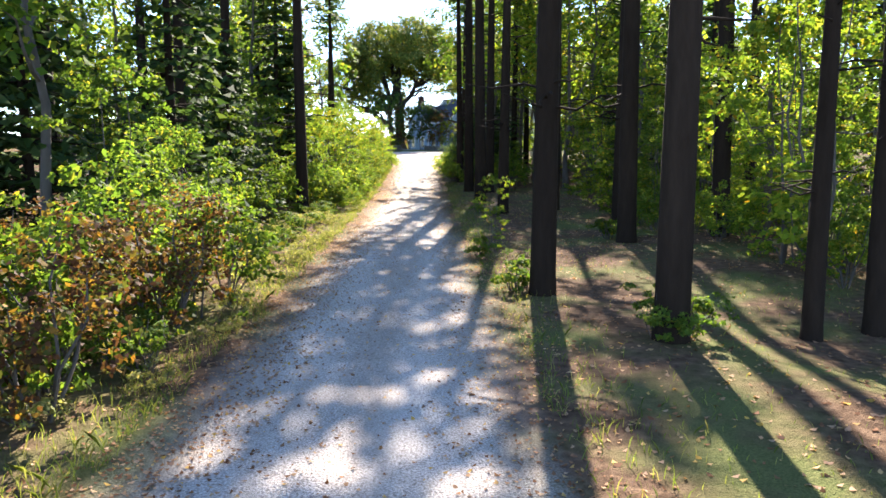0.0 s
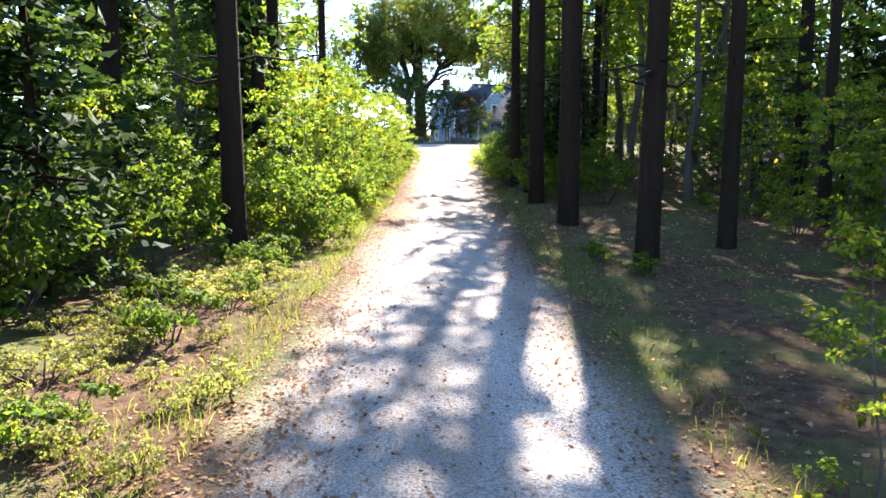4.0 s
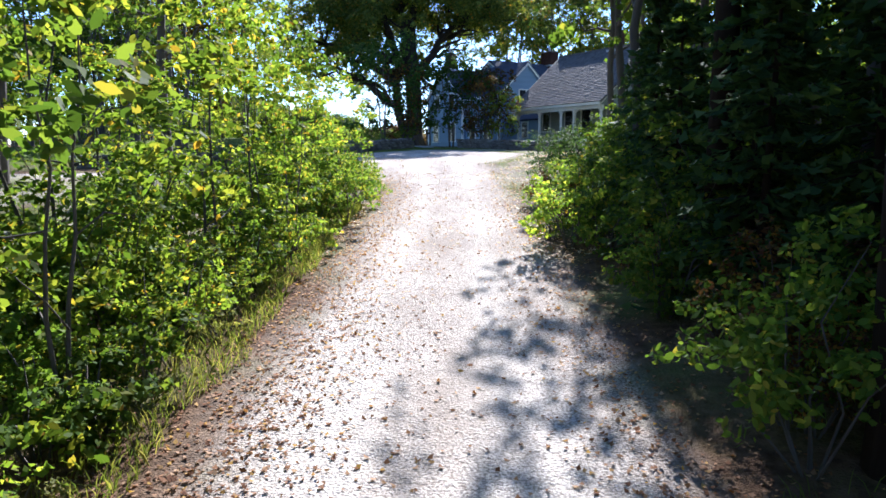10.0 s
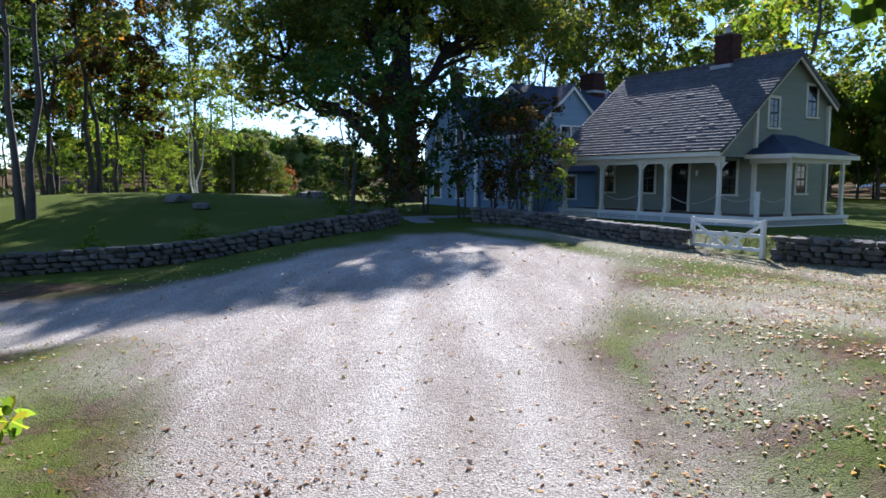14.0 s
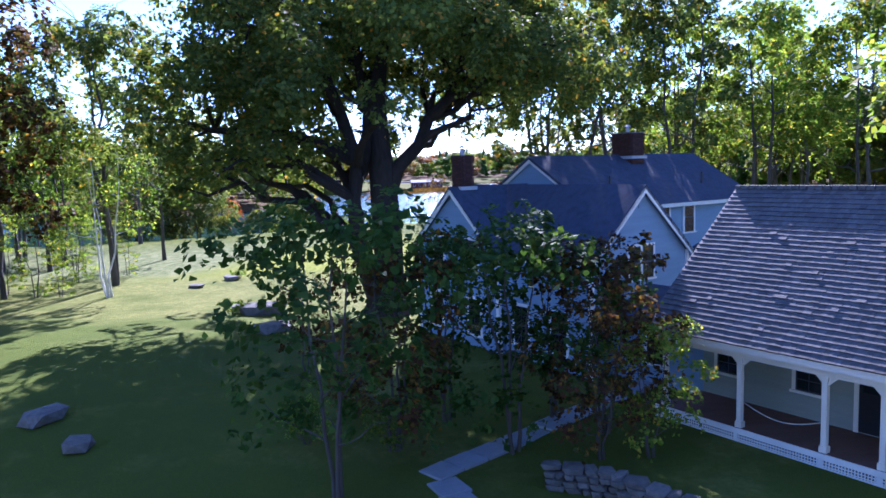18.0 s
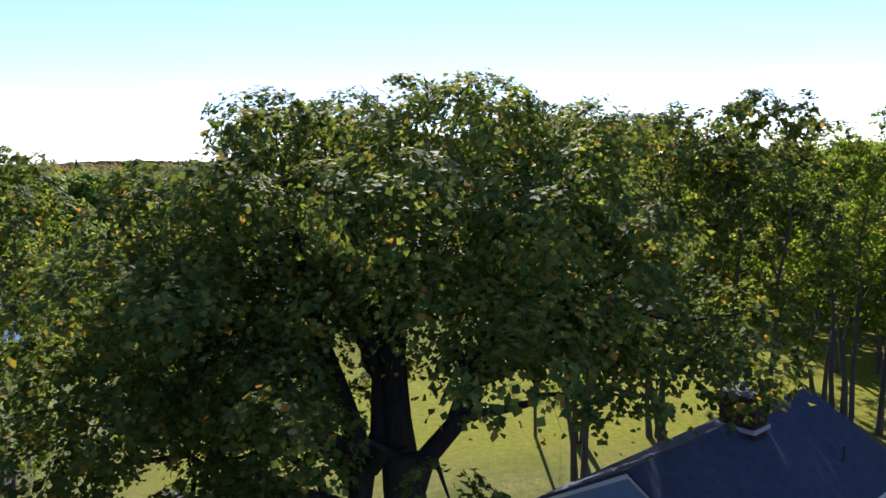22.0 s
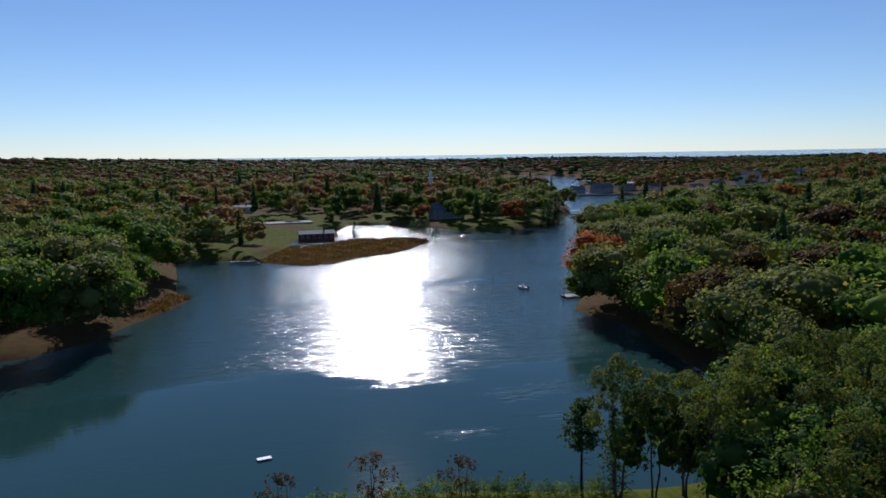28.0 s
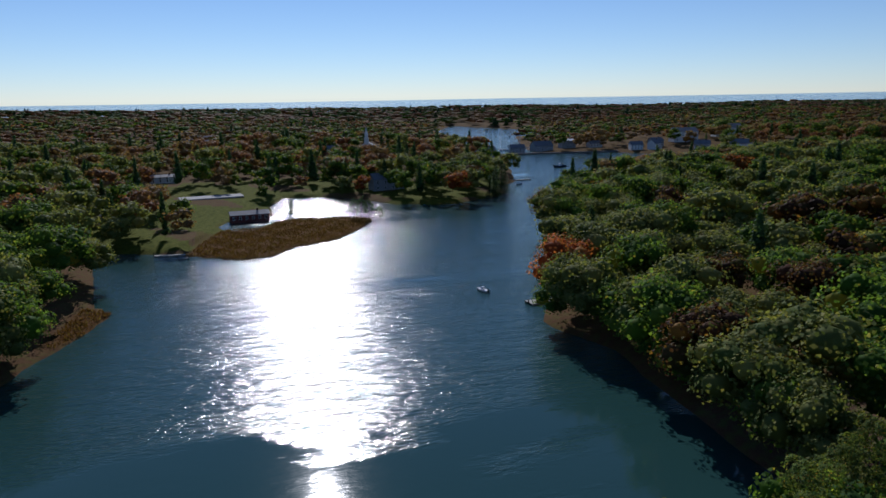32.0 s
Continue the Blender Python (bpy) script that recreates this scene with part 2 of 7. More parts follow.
    sc = nt.nodes.new("ShaderNodeSeparateColor")
    nt.links.new(at.outputs["Color"], sc.inputs[0])
    tuft = nt.nodes.new("ShaderNodeMath")          # thin turf breaks up into patches
    tuft.operation = 'MULTIPLY_ADD'
    nt.links.new(noise_n(nt, pos, 1.1, 9, 0.7), tuft.inputs[0])
    tuft.inputs[1].default_value = 1.7
    nt.links.new(sc.outputs[0], tuft.inputs[2])
    patchy = nt.nodes.new("ShaderNodeMapRange")
    patchy.inputs["From Min"].default_value, patchy.inputs["From Max"].default_value = 1.14, 1.32
    nt.links.new(tuft.outputs[0], patchy.inputs["Value"])
    col = mixc(nt, patchy.outputs[0], wood, lawn)
    marsh = ramp(nt, noise_n(nt, coords(nt, (1, 0.6, 1)), 0.7, 9, 0.75), [(0.3, (0.03, 0.015, 0.005)), (0.5, (0.095, 0.045, 0.013)), (0.7, (0.06, 0.045, 0.012))])
    col = mixc(nt, sc.outputs[1], col, marsh)
    gravel = ramp(nt, h, [(0.34, (0.17, 0.145, 0.125)), (0.48, (0.42, 0.375, 0.335)), (0.62, (0.68, 0.63, 0.57))])
    worn = mixc(nt, ramp(nt, noise_n(nt, coords(nt, (1, 0.22, 1)), 1.6, 6), [(0.4, (0, 0, 0)), (0.66, (0.7, 0.7, 0.7))]), gravel, (0.33, 0.285, 0.245))
    worn = mixc(nt, at.outputs["Alpha"], worn, ramp(nt, h, [(0.34, (0.36, 0.33, 0.3)), (0.62, (0.72, 0.68, 0.625))]))
    worn = mixc(nt, ramp(nt, noise_n(nt, coords(nt, (1, 0.35, 1)), 0.55, 8, 0.7), [(0.38, (0.4, 0.4, 0.4)), (0.55, (0, 0, 0))]), worn, (0.24, 0.2, 0.165))
    worn = mixc(nt, ramp(nt, noise_n(nt, pos, 14, 4, 0.7), [(0.56, (0, 0, 0)), (0.66, (0.6, 0.6, 0.6))]), worn, (0.16, 0.12, 0.09))
    col = mixc(nt, sc.outputs[2], col, worn)
    hh = nt.nodes.new("ShaderNodeMath")
    hh.operation = 'ADD'
    nt.links.new(f, hh.inputs[0])
    nt.links.new(h, hh.inputs[1])
    return bsdf(nt, col, 0.92, 0, hh.outputs[0], 0.75, 0.05, 0.02)


M_GROUND = mat("ground_cover", build_ground)


def build_water(nt):
    pos = coords(nt)
    p = nt.nodes.new("ShaderNodeBsdfPrincipled")
    p.inputs["Base Color"].default_value = (0.02, 0.055, 0.052, 1)
    p.inputs["IOR"].default_value = 1.33
    p.inputs["Roughness"].default_value = 0.07
    a, b, c = noise_n(nt, coords(nt, (0.6, 1.3, 1)), 0.75, 3, 0.7), noise_n(nt, coords(nt, (0.42, 1, 1)), 0.034, 7, 0.62), noise_n(nt, coords(nt, (0.5, 1.4, 1)), 0.17, 3, 0.65)
    sep = nt.nodes.new("ShaderNodeSeparateXYZ")
    nt.links.new(pos, sep.inputs[0])
    lee = nt.nodes.new("ShaderNodeMapRange")       # sheltered water below the near shore
    for k, v in zip(("From Min", "From Max", "To Min", "To Max"), (232.0, 278.0, -0.26, 0.05)):
        lee.inputs[k].default_value = v
    nt.links.new(sep.outputs["Y"], lee.inputs["Value"])
    wind = nt.nodes.new("ShaderNodeMath")
    nt.links.new(b, wind.inputs[0])
    nt.links.new(lee.outputs[0], wind.inputs[1])
    calm = ramp(nt, wind.outputs[0], [(0.37, (0.05, 0.05, 0.05)), (0.43, (0.7, 0.7, 0.7)), (0.6, (1, 1, 1))])
    rg = nt.nodes.new("ShaderNodeMapRange")
    rg.inputs["To Min"].default_value, rg.inputs["To Max"].default_value = 0.05, 0.16
    patch = nt.nodes.new("ShaderNodeMath")
    patch.operation = 'MULTIPLY'
    nt.links.new(calm, patch.inputs[0])
    nt.links.new(ramp(nt, noise_n(nt, coords(nt, (0.5, 1.2, 1)), 0.6, 6, 0.8), [(0.42, (0.1, 0.1, 0.1)), (0.58, (1, 1, 1))]), patch.inputs[1])
    nt.links.new(patch.outputs[0], rg.inputs["Value"])
    nt.links.new(rg.outputs[0], p.inputs["Roughness"])
    m = nt.nodes.new("ShaderNodeMath")
    m.operation = 'MULTIPLY_ADD'
    nt.links.new(a, m.inputs[0])
    m.inputs[1].default_value = 0.6
    nt.links.new(c, m.inputs[2])
    bp = nt.nodes.new("ShaderNodeBump")
    bp.inputs["Distance"].default_value = 0.48
    nt.links.new(calm, bp.inputs["Strength"])
    nt.links.new(m.outputs[0], bp.inputs["Height"])
    nt.links.new(bp.outputs[0], p.inputs["Normal"])
    return p.outputs[0]


M_WATER = mat("river_water", build_water)

# ---- land ----
WATER_Z = 1.2
RIVER = [(-400, 150), (-120, 180), (-60, 186), (-40, 192), (-31, 199), (-25, 203), (-13, 210), (-1, 211), (10, 210.5), (20, 208), (27, 206.5), (40, 205),
         (55, 212), (67, 222), (66, 233), (68, 252), (69, 266), (72, 284), (69, 294), (64.5, 308), (71, 320), (80, 333), (92, 367), (103, 386), (117, 425),
         (150, 470), (168, 510), (197, 540), (230, 552), (290, 575), (350, 603), (398, 640), (400, 720), (361, 786), (290, 800), (300, 870), (380, 1090),
         (470, 1060), (480, 1250), (420, 1500), (330, 1290), (270, 1100), (245, 880), (235, 800), (215, 700), (180, 600), (158, 572), (155, 551), (130, 527), (106, 512), (78, 524),
         (67, 545), (48, 568), (23, 571), (14, 540), (13, 510), (-8, 498), (-13, 484), (-9, 475), (4, 474), (13, 489), (22, 495), (32, 492), (53, 489), (57, 478), (45, 455), (34, 437),
         (15, 426), (5, 411.5), (-5, 410), (-24, 424), (-33, 431), (-57, 442), (-55, 421), (-49.5, 386), (-47, 366), (-40, 354), (-45, 335), (-53, 316), (-56, 304), (-68, 291), (-90, 287), (-130, 284), (-400, 300)]
MARSH = [(57, 478), (45, 455), (34, 437), (15, 426), (5, 411.5), (-5, 410), (-24, 424), (-20, 445), (-12, 472), (-9, 475), (4, 474), (13, 489), (22, 495), (32, 492), (53, 489)]
SPIT = [(-40, 354), (-44, 338), (-50, 325), (-53, 331), (-49, 362)]


def inside(px, py, poly):
    ins = np.zeros(px.shape, bool)
    for (x0, y0), (x1, y1) in zip(poly, poly[1:] + poly[:1]):
        if y0 != y1:
            ins ^= ((y0 > py) != (y1 > py)) & (px < (x1 - x0) * (py - y0) / (y1 - y0) + x0)
    return ins


def edge_dist(px, py, poly):
    """Distance to the outline, positive outside."""
    best = np.full(px.shape, 1e9)
    for (x0, y0), (x1, y1) in zip(poly, poly[1:] + poly[:1]):
        dx, dy = x1 - x0, y1 - y0
        u = np.clip(((px - x0) * dx + (py - y0) * dy) / (dx * dx + dy * dy), 0, 1)
        best = np.minimum(best, np.hypot(px - x0 - u * dx, py - y0 - u * dy))
    return np.where(inside(px, py, poly), -best, best)


def sstep(a, b, v):
    u = np.clip((v - a) / (b - a), 0, 1)
    return u * u * (3 - 2 * u)


def road_x(y):
    return np.interp(y, [-40, 0, 8, 36, 50, 62, 70, 78, 90], [0.2, -0.75, -0.95, -1.75, -2.0, -2.3, -2.5, -3.0, -4.0])


def waves(px, py, s, seed):
    return (np.sin(px / s + seed) * np.cos(py / s * 0.9 + seed * 1.7) + 0.5 * np.sin(px / s * 2.3 + py / s * 1.7 + seed * 3.1))


PROFILE_Y = [-60, 0, 10, 33, 45, 55, 67, 77, 87, 97, 110, 130, 165, 190, 200, 215, 300]
PROFILE_Z = [0.2, 0.2, 0.2, 0.5, 0.95, 1.6, 2.55, 3.45, 3.95, 4.3, 4.4, 4.4, 4.2, 3.8, 3.3, 2.4, 4]


TERRACE = [(-2.6, 96.7), (-0.8, 96.0), (0.65, 94.4), (1.95, 91.8), (3.25, 89.8), (4.3, 88.7), (5.8, 86.7), (7.4, 85.8), (10.7, 83.9), (15, 85), (15, 98), (6, 112), (-1, 108)]


def land_z(px, py):
    """Height of the land at arrays of places."""
    px, py = np.asarray(px, float), np.asarray(py, float)
    z = np.interp(py, PROFILE_Y, PROFILE_Z)
    off = px - road_x(py)
    side = sstep(2.2, 6, np.abs(off)) * (py < 75)
    z = z + side * 0.18 * waves(px, py, 3.1, 2)
    z = z - 0.5 * sstep(-2.3, -6, off) * sstep(36, 48, py) * sstep(72, 62, py)
    z = z + 0.7 * sstep(2.2, 5.5, off) * sstep(48, 58, py) * sstep(85, 72, py)
    z = z + 0.9 * np.exp(-((px + 20) ** 2 + (py - 106) ** 2) / 160)
    z = z - 0.6 * sstep(-6, -12, px) * sstep(66, 80, py) * sstep(104, 92, py)
    z = z + (np.maximum(z, 4.47) - z) * sstep(0.05, -0.35, edge_dist(px, py, TERRACE)) * (py < 104)   # level ground held up by the wall
    d = edge_dist(px, py, RIVER)
    far = sstep(250, 330, py) + sstep(60, 150, np.abs(px)) * sstep(130, 230, py)
    hill = 3 + 0.022 * np.clip(d, 0, 500) + 2.5 * sstep(30, 120, d) * (1 + waves(px, py, 140, 5)) + 2 * waves(px, py, 420, 1) * sstep(100, 400, d)
    hill = hill + 15 * np.exp(-((px + 750) / 750) ** 2 - ((py - 1650) / 420) ** 2)
    z = z * (1 - np.clip(far, 0, 1)) + hill * np.clip(far, 0, 1)
    bank = WATER_Z - 1.4 + 2.6 * sstep(-4, 4, d) + 0.12 * np.clip(d - 4, 0, 30)
    z = np.where(d < 34, np.minimum(z, np.maximum(bank, np.where(d > 0, WATER_Z + 0.15, -9))), z)
    m = np.minimum(edge_dist(px, py, MARSH), edge_dist(px, py, SPIT))
    z = np.where(m < 3, np.minimum(z, WATER_Z + 0.45 - 0.3 * sstep(0, 3, m) + 0.05 * waves(px, py, 4, 1)), z)
    w = np.exp(-(((px - 8) / 46) ** 2 + ((py - 487) / 42) ** 2) ** 2)
    z = np.where(d > 0, z * (1 - w) + np.minimum(z, 1.75) * w, z)
    return np.where(d < -4, -3.0, z)


def gz(x, y):
    return float(land_z(np.array([x]), np.array([y]))[0])


def axis(spans):
    out = [spans[0][0]]
    for a, b, step in spans:
        n = max(1, round((b - a) / step))
        out += [a + (b - a) * (i + 1) / n for i in range(n)]
    return np.array(out)


def sheet(name, xs, ys, zf, material):
    gx, gy = np.meshgrid(xs, ys)
    v = np.stack([gx.ravel(), gy.ravel(), zf(gx, gy).ravel()], 1)
    n, m = len(xs), len(ys)
    i = (np.arange(m - 1)[:, None] * n + np.arange(n - 1)[None]).ravel()
    q = np.stack([i, i + 1, i + n + 1, i + n], 1)
    me = quick_mesh(name, v, q, material)
    me.polygons.foreach_set("use_smooth", np.ones(len(q), bool))
    return new(name, me), gx, gy


def quick_mesh(name, v, f, material, mats=None):
    """A mesh from arrays of points and equal-sided faces."""
    me = bpy.data.meshes.new(name)
    v, f = np.asarray(v, np.float32), np.asarray(f, np.int32)
    k = f.shape[1]
    me.vertices.add(len(v))
    me.vertices.foreach_set("co", v.ravel())
    me.loops.add(f.size)
    me.loops.foreach_set("vertex_index", f.ravel())
    me.polygons.add(len(f))
    me.polygons.foreach_set("loop_start", np.arange(0, f.size, k, dtype=np.int32))
    me.update(calc_edges=True)
    for mm in (material if isinstance(material, (list, tuple)) else [material]):
        me.materials.append(mm)
    if mats is not None:
        me.polygons.foreach_set("material_index", np.asarray(mats, np.int32))
    return me


xs = axis([(-4900, -1000, 260), (-1000, -300, 50), (-300, -80, 12), (-80, -24, 2.5), (-24, 24, 0.4), (24, 90, 2.5), (90, 500, 10), (500, 1100, 40), (1100, 4900, 260)])
ys = axis([(-400, -40, 40), (-40, -2, 2), (-2, 100, 0.5), (100, 220, 1.5), (220, 620, 5), (620, 1600, 20), (1600, 2300, 70)])
ground, GX, GY = sheet("ground", xs, ys, land_z, M_GROUND)
tagged(ground, "leaf-littered woodland floor, lawn and gravel yard sloping to the river", "ground", kind="structure")
cov = ground.data.color_attributes.new("cover", 'FLOAT_COLOR', 'POINT')
YARD = [(-4.2, 70), (-0.5, 70), (-0.9, 77.5), (0.8, 82), (1.2, 86), (-0.6, 90), (-2.8, 92.2), (-4.6, 91.2), (-6.2, 88), (-9, 84.6), (-13, 82.2), (-24, 78), (-40, 74), (-40, 70), (-24, 74.5), (-13, 78.6), (-9, 78.3), (-7.2, 77), (-6, 73.5)]
TURF = [(-0.5, 63), (-0.5, 70), (-0.9, 77.5), (0.8, 82), (1.2, 86), (-0.6, 90), (-2.4, 93.5), (0.5, 92.5), (3, 89.5), (6, 88), (14, 84), (13, 63)]
ROUGH = [(-4.4, 64), (-4.6, 70), (-6.2, 73.5), (-7.4, 77), (-9, 78.2), (-13, 78.4), (-24, 74), (-30, 66), (-30, 60), (-6, 60)]


def cover_values(px, py):
    lawn = np.maximum(sstep(84, 90, py + 0.35 * (px + 3)) * sstep(60, 45, np.abs(px)) * (py < 216), sstep(0.3, -0.5, np.minimum(edge_dist(px, py, TURF), edge_dist(px, py, ROUGH))) * 0.4)
    lawn = np.where((px < -7.5) & (py > 84.5) & (py < 214), 1.0, lawn)
    lawn = np.where((py > 250) & (px > -22) & (px < 65) & (py < 520), 0.5, lawn)
    m = np.minimum(edge_dist(px, py, MARSH), edge_dist(px, py, SPIT))
    meadow = (py > 432) & (py < 650) & (px > -95) & (px < 165) & (waves(px, py, 14, 3) > -0.5)
    lawn = np.where(meadow, 0.85, lawn)
    marsh = np.maximum(sstep(2, -1, m), np.where(meadow, 0.1, 0.6) * (py > 250))
    shore = sstep(2.5, 0.5, np.abs(edge_dist(px, py, RIVER))) * 0.4
    w = 1.75 + 0.22 * waves(px, py, 1.3, 4) * 0.4
    road = sstep(w + 0.35, w - 0.35, np.abs(px - road_x(py))) * (py < 74)
    yard = sstep(0.5, -0.6, edge_dist(px, py, YARD) + 0.25 * waves(px, py, 0.9, 7))
    thin = 0.6 * sstep(0.6, -0.6, np.minimum(edge_dist(px, py, TURF), edge_dist(px, py, ROUGH)) + 0.5 * waves(px, py, 1.7, 2)) * sstep(-0.9, 0.6, waves(px, py, 1.4, 9))
    return lawn, np.maximum(marsh, shore), np.maximum(np.maximum(road, yard), thin)


lawn, marsh, gravel = cover_values(GX.ravel(), GY.ravel())
off = GX.ravel() - road_x(GY.ravel()) + 0.12 * np.sin(GY.ravel() / 4.0)
tracks = 0.75 * (np.exp(-((off - 0.75) / 0.28) ** 2) + np.exp(-((off + 0.8) / 0.3) ** 2)) * (GY.ravel() < 86)
cov.data.foreach_set("color", np.stack([lawn, marsh, gravel, tracks], 1).astype(np.float32).ravel())

water, _, _ = sheet("water", axis([(-4900, -600, 400), (-600, 700, 100), (700, 4900, 400)]), axis([(150, 1500, 100), (1500, 4900, 300)]),
                    lambda px, py: WATER_Z + 32 * np.clip((np.hypot(px, py) - 1800) / 3100, 0, 2), M_WATER)
tagged(water, "blue-green river with sun glitter, opening to the sea", "water", kind="structure")

# ---- building tools ----
def part(name, bm, material, parent=None, label=""):
    me = bpy.data.meshes.new(name)
    bm.normal_update()
    bm.to_mesh(me)
    bm.free()
    for mm in (material if isinstance(material, (list, tuple)) else [material]):
        me.materials.append(mm)
    ob = new(name, me)
    if parent:
        ob.parent = parent
    if label:
        tagged(ob, label)
    return ob


def mesh_part(name, me, parent=None, label=""):
    ob = new(name, me)
    if parent:
        ob.parent = parent
    if label:
        tagged(ob, label)
    return ob


def group_at(name, m, label, category, group=""):
    e = new(name)
    e.matrix_world = m if isinstance(m, Matrix) else Matrix.Translation(m)
    return tagged(e, label, category, group)


def tube(points, radii, sides=8):
    """Verts and quads of a bent, tapering limb."""
    P = [Vector(p) for p in points]
    v, f = [], []
    for i, (p, r) in enumerate(zip(P, radii)):
        d = (P[min(i + 1, len(P) - 1)] - P[max(i - 1, 0)]).normalized()
        a = d.cross(Vector((0.31, 0.95, 0.05))).normalized()
        b = d.cross(a)
        for k in range(sides):
            w = 2 * math.pi * k / sides
            v.append(p + r * (a * math.cos(w) + b * math.sin(w)))
        if i:
            o = len(v) - 2 * sides
            for k in range(sides):
                f.append((o + k, o + (k + 1) % sides, o + sides + (k + 1) % sides, o + sides + k))
    return [tuple(x) for x in v], f


def limbs_mesh(name, limbs, material):
    v, f = [], []
    for pts, rad, sides in limbs:
        a, b = tube(pts, rad, sides)
        o = len(v)
        v += a
        f += [tuple(i + o for i in q) for q in b]
    me = quick_mesh(name, np.array(v), np.array(f), material)
    me.polygons.foreach_set("use_smooth", np.ones(len(f), bool))
    return me


def leaf_quads(centres, normals, size, rng, aspect=0.62, jitter=0.5):
    """Pointed leaves of four corners at the centres, turned about."""
    n = len(centres)
    nrm = normals + jitter * rng.normal(size=(n, 3))
    nrm /= np.linalg.norm(nrm, axis=1)[:, None] + 1e-9
    t = rng.normal(size=(n, 3))
    t -= (t * nrm).sum(1)[:, None] * nrm
    t /= np.linalg.norm(t, axis=1)[:, None] + 1e-9
    b = np.cross(nrm, t)
    s = (size * rng.uniform(0.6, 1.3, n))[:, None]
    droop = nrm * s * 0.18
    v = np.stack([centres - t * s * 0.5, centres + b * s * aspect * 0.5 - droop, centres + t * s * 0.5, centres - b * s * aspect * 0.5 - droop], 1)
    return v.reshape(-1, 3), np.arange(4 * n).reshape(-1, 4)


def leaf_six(centres, normals, size, rng, jitter=0.5):
    """Pointed oval leaves with a fold along the rib."""
    n = len(centres)
    nrm = normals + jitter * rng.normal(size=(n, 3))
    nrm /= np.linalg.norm(nrm, axis=1)[:, None] + 1e-9
    t = rng.normal(size=(n, 3))
    t -= (t * nrm).sum(1)[:, None] * nrm
    t /= np.linalg.norm(t, axis=1)[:, None] + 1e-9
    b = np.cross(nrm, t)
    s = (size * rng.uniform(0.55, 1.3, n))[:, None]
    dn = nrm * s * 0.1
    v = np.stack([centres - t * s * 0.5, centres - t * s * 0.2 + b * s * 0.26 - dn, centres + t * s * 0.18 + b * s * 0.24 - dn, centres + t * s * 0.55 - dn * 1.6,
                  centres + t * s * 0.18 - b * s * 0.24 - dn, centres - t * s * 0.2 - b * s * 0.26 - dn], 1)
    return v.reshape(-1, 3), np.arange(6 * n).reshape(-1, 6)


def blob_points(rng, n, centre, radii, shell=0.55):
    d = rng.normal(size=(n, 3))
    d /= np.linalg.norm(d, axis=1)[:, None]
    r = (shell + (1 - shell) * rng.random(n)) ** 0.7
    return np.asarray(centre) + d * r[:, None] * np.asarray(radii), d


def crown_mesh(name, seed, lobes, n, size, material, fine=False):
    """A crown of leaves gathered in many uneven clumps; lobes: rows of centre and radii."""
    rng = np.random.default_rng(seed)
    C, N = [], []
    vol = np.array([np.prod(r) ** 0.67 for _, r in lobes])
    for (c, r), w in zip(lobes, vol / vol.sum()):
        k = max(3, int(n * w / 26))
        cc, cd = blob_points(rng, k, c, r, 0.35)
        for q, dd in zip(cc, cd):
            m = 26
            rr = (0.16 + 0.12 * rng.random()) * np.mean(r) + size * 0.8
            p, d = blob_points(rng, m, q, (rr, rr, rr * 0.55), 0.3)
            C.append(p)
            N.append(0.5 * dd + 0.4 * d + np.array([0, 0, 0.6]))
    v, f = (leaf_six if fine else leaf_quads)(np.concatenate(C), np.concatenate(N), size, rng)
    return quick_mesh(name, v, f, material)


def clump_crown(name, seed, lobes, n, size, material, aspect=0.85, pad=30):
    """A crown whose leaves lie in drooping pads over the outside of its lobes, with some inside."""
    rng = np.random.default_rng(seed)
    C, N = [], []
    area = np.array([np.mean(r) ** 2 for _, r in lobes])
    for (c, r), w in zip(lobes, area / area.sum()):
        k = max(3, int(n * w / pad))
        d = rng.normal(size=(k, 3))
        d[:, 2] = 0.85 * d[:, 2] + 0.3
        d /= np.linalg.norm(d, axis=1)[:, None]
        depth = np.where(rng.random(k) < 0.22, rng.uniform(0.3, 0.75, k), rng.uniform(0.8, 1.05, k))
        q = np.asarray(c) + d * depth[:, None] * np.asarray(r)
        rr = np.mean(r) * rng.uniform(0.22, 0.42, k)
        t = rng.normal(size=(k, pad, 3))
        along = (t * d[:, None, :]).sum(2)[:, :, None] * d[:, None, :]
        t = (t - 0.7 * along) * 0.62
        p = q[:, None, :] + t * rr[:, None, None]
        p[:, :, 2] -= 0.35 * (t ** 2).sum(2) * rr[:, None]
        C.append(p.reshape(-1, 3))
        N.append(np.repeat(0.75 * d + [0, 0, 0.55], pad, 0))
    v, f = leaf_quads(np.concatenate(C), np.concatenate(N), size, rng, aspect, 0.33)
    return quick_mesh(name, v, f, material)


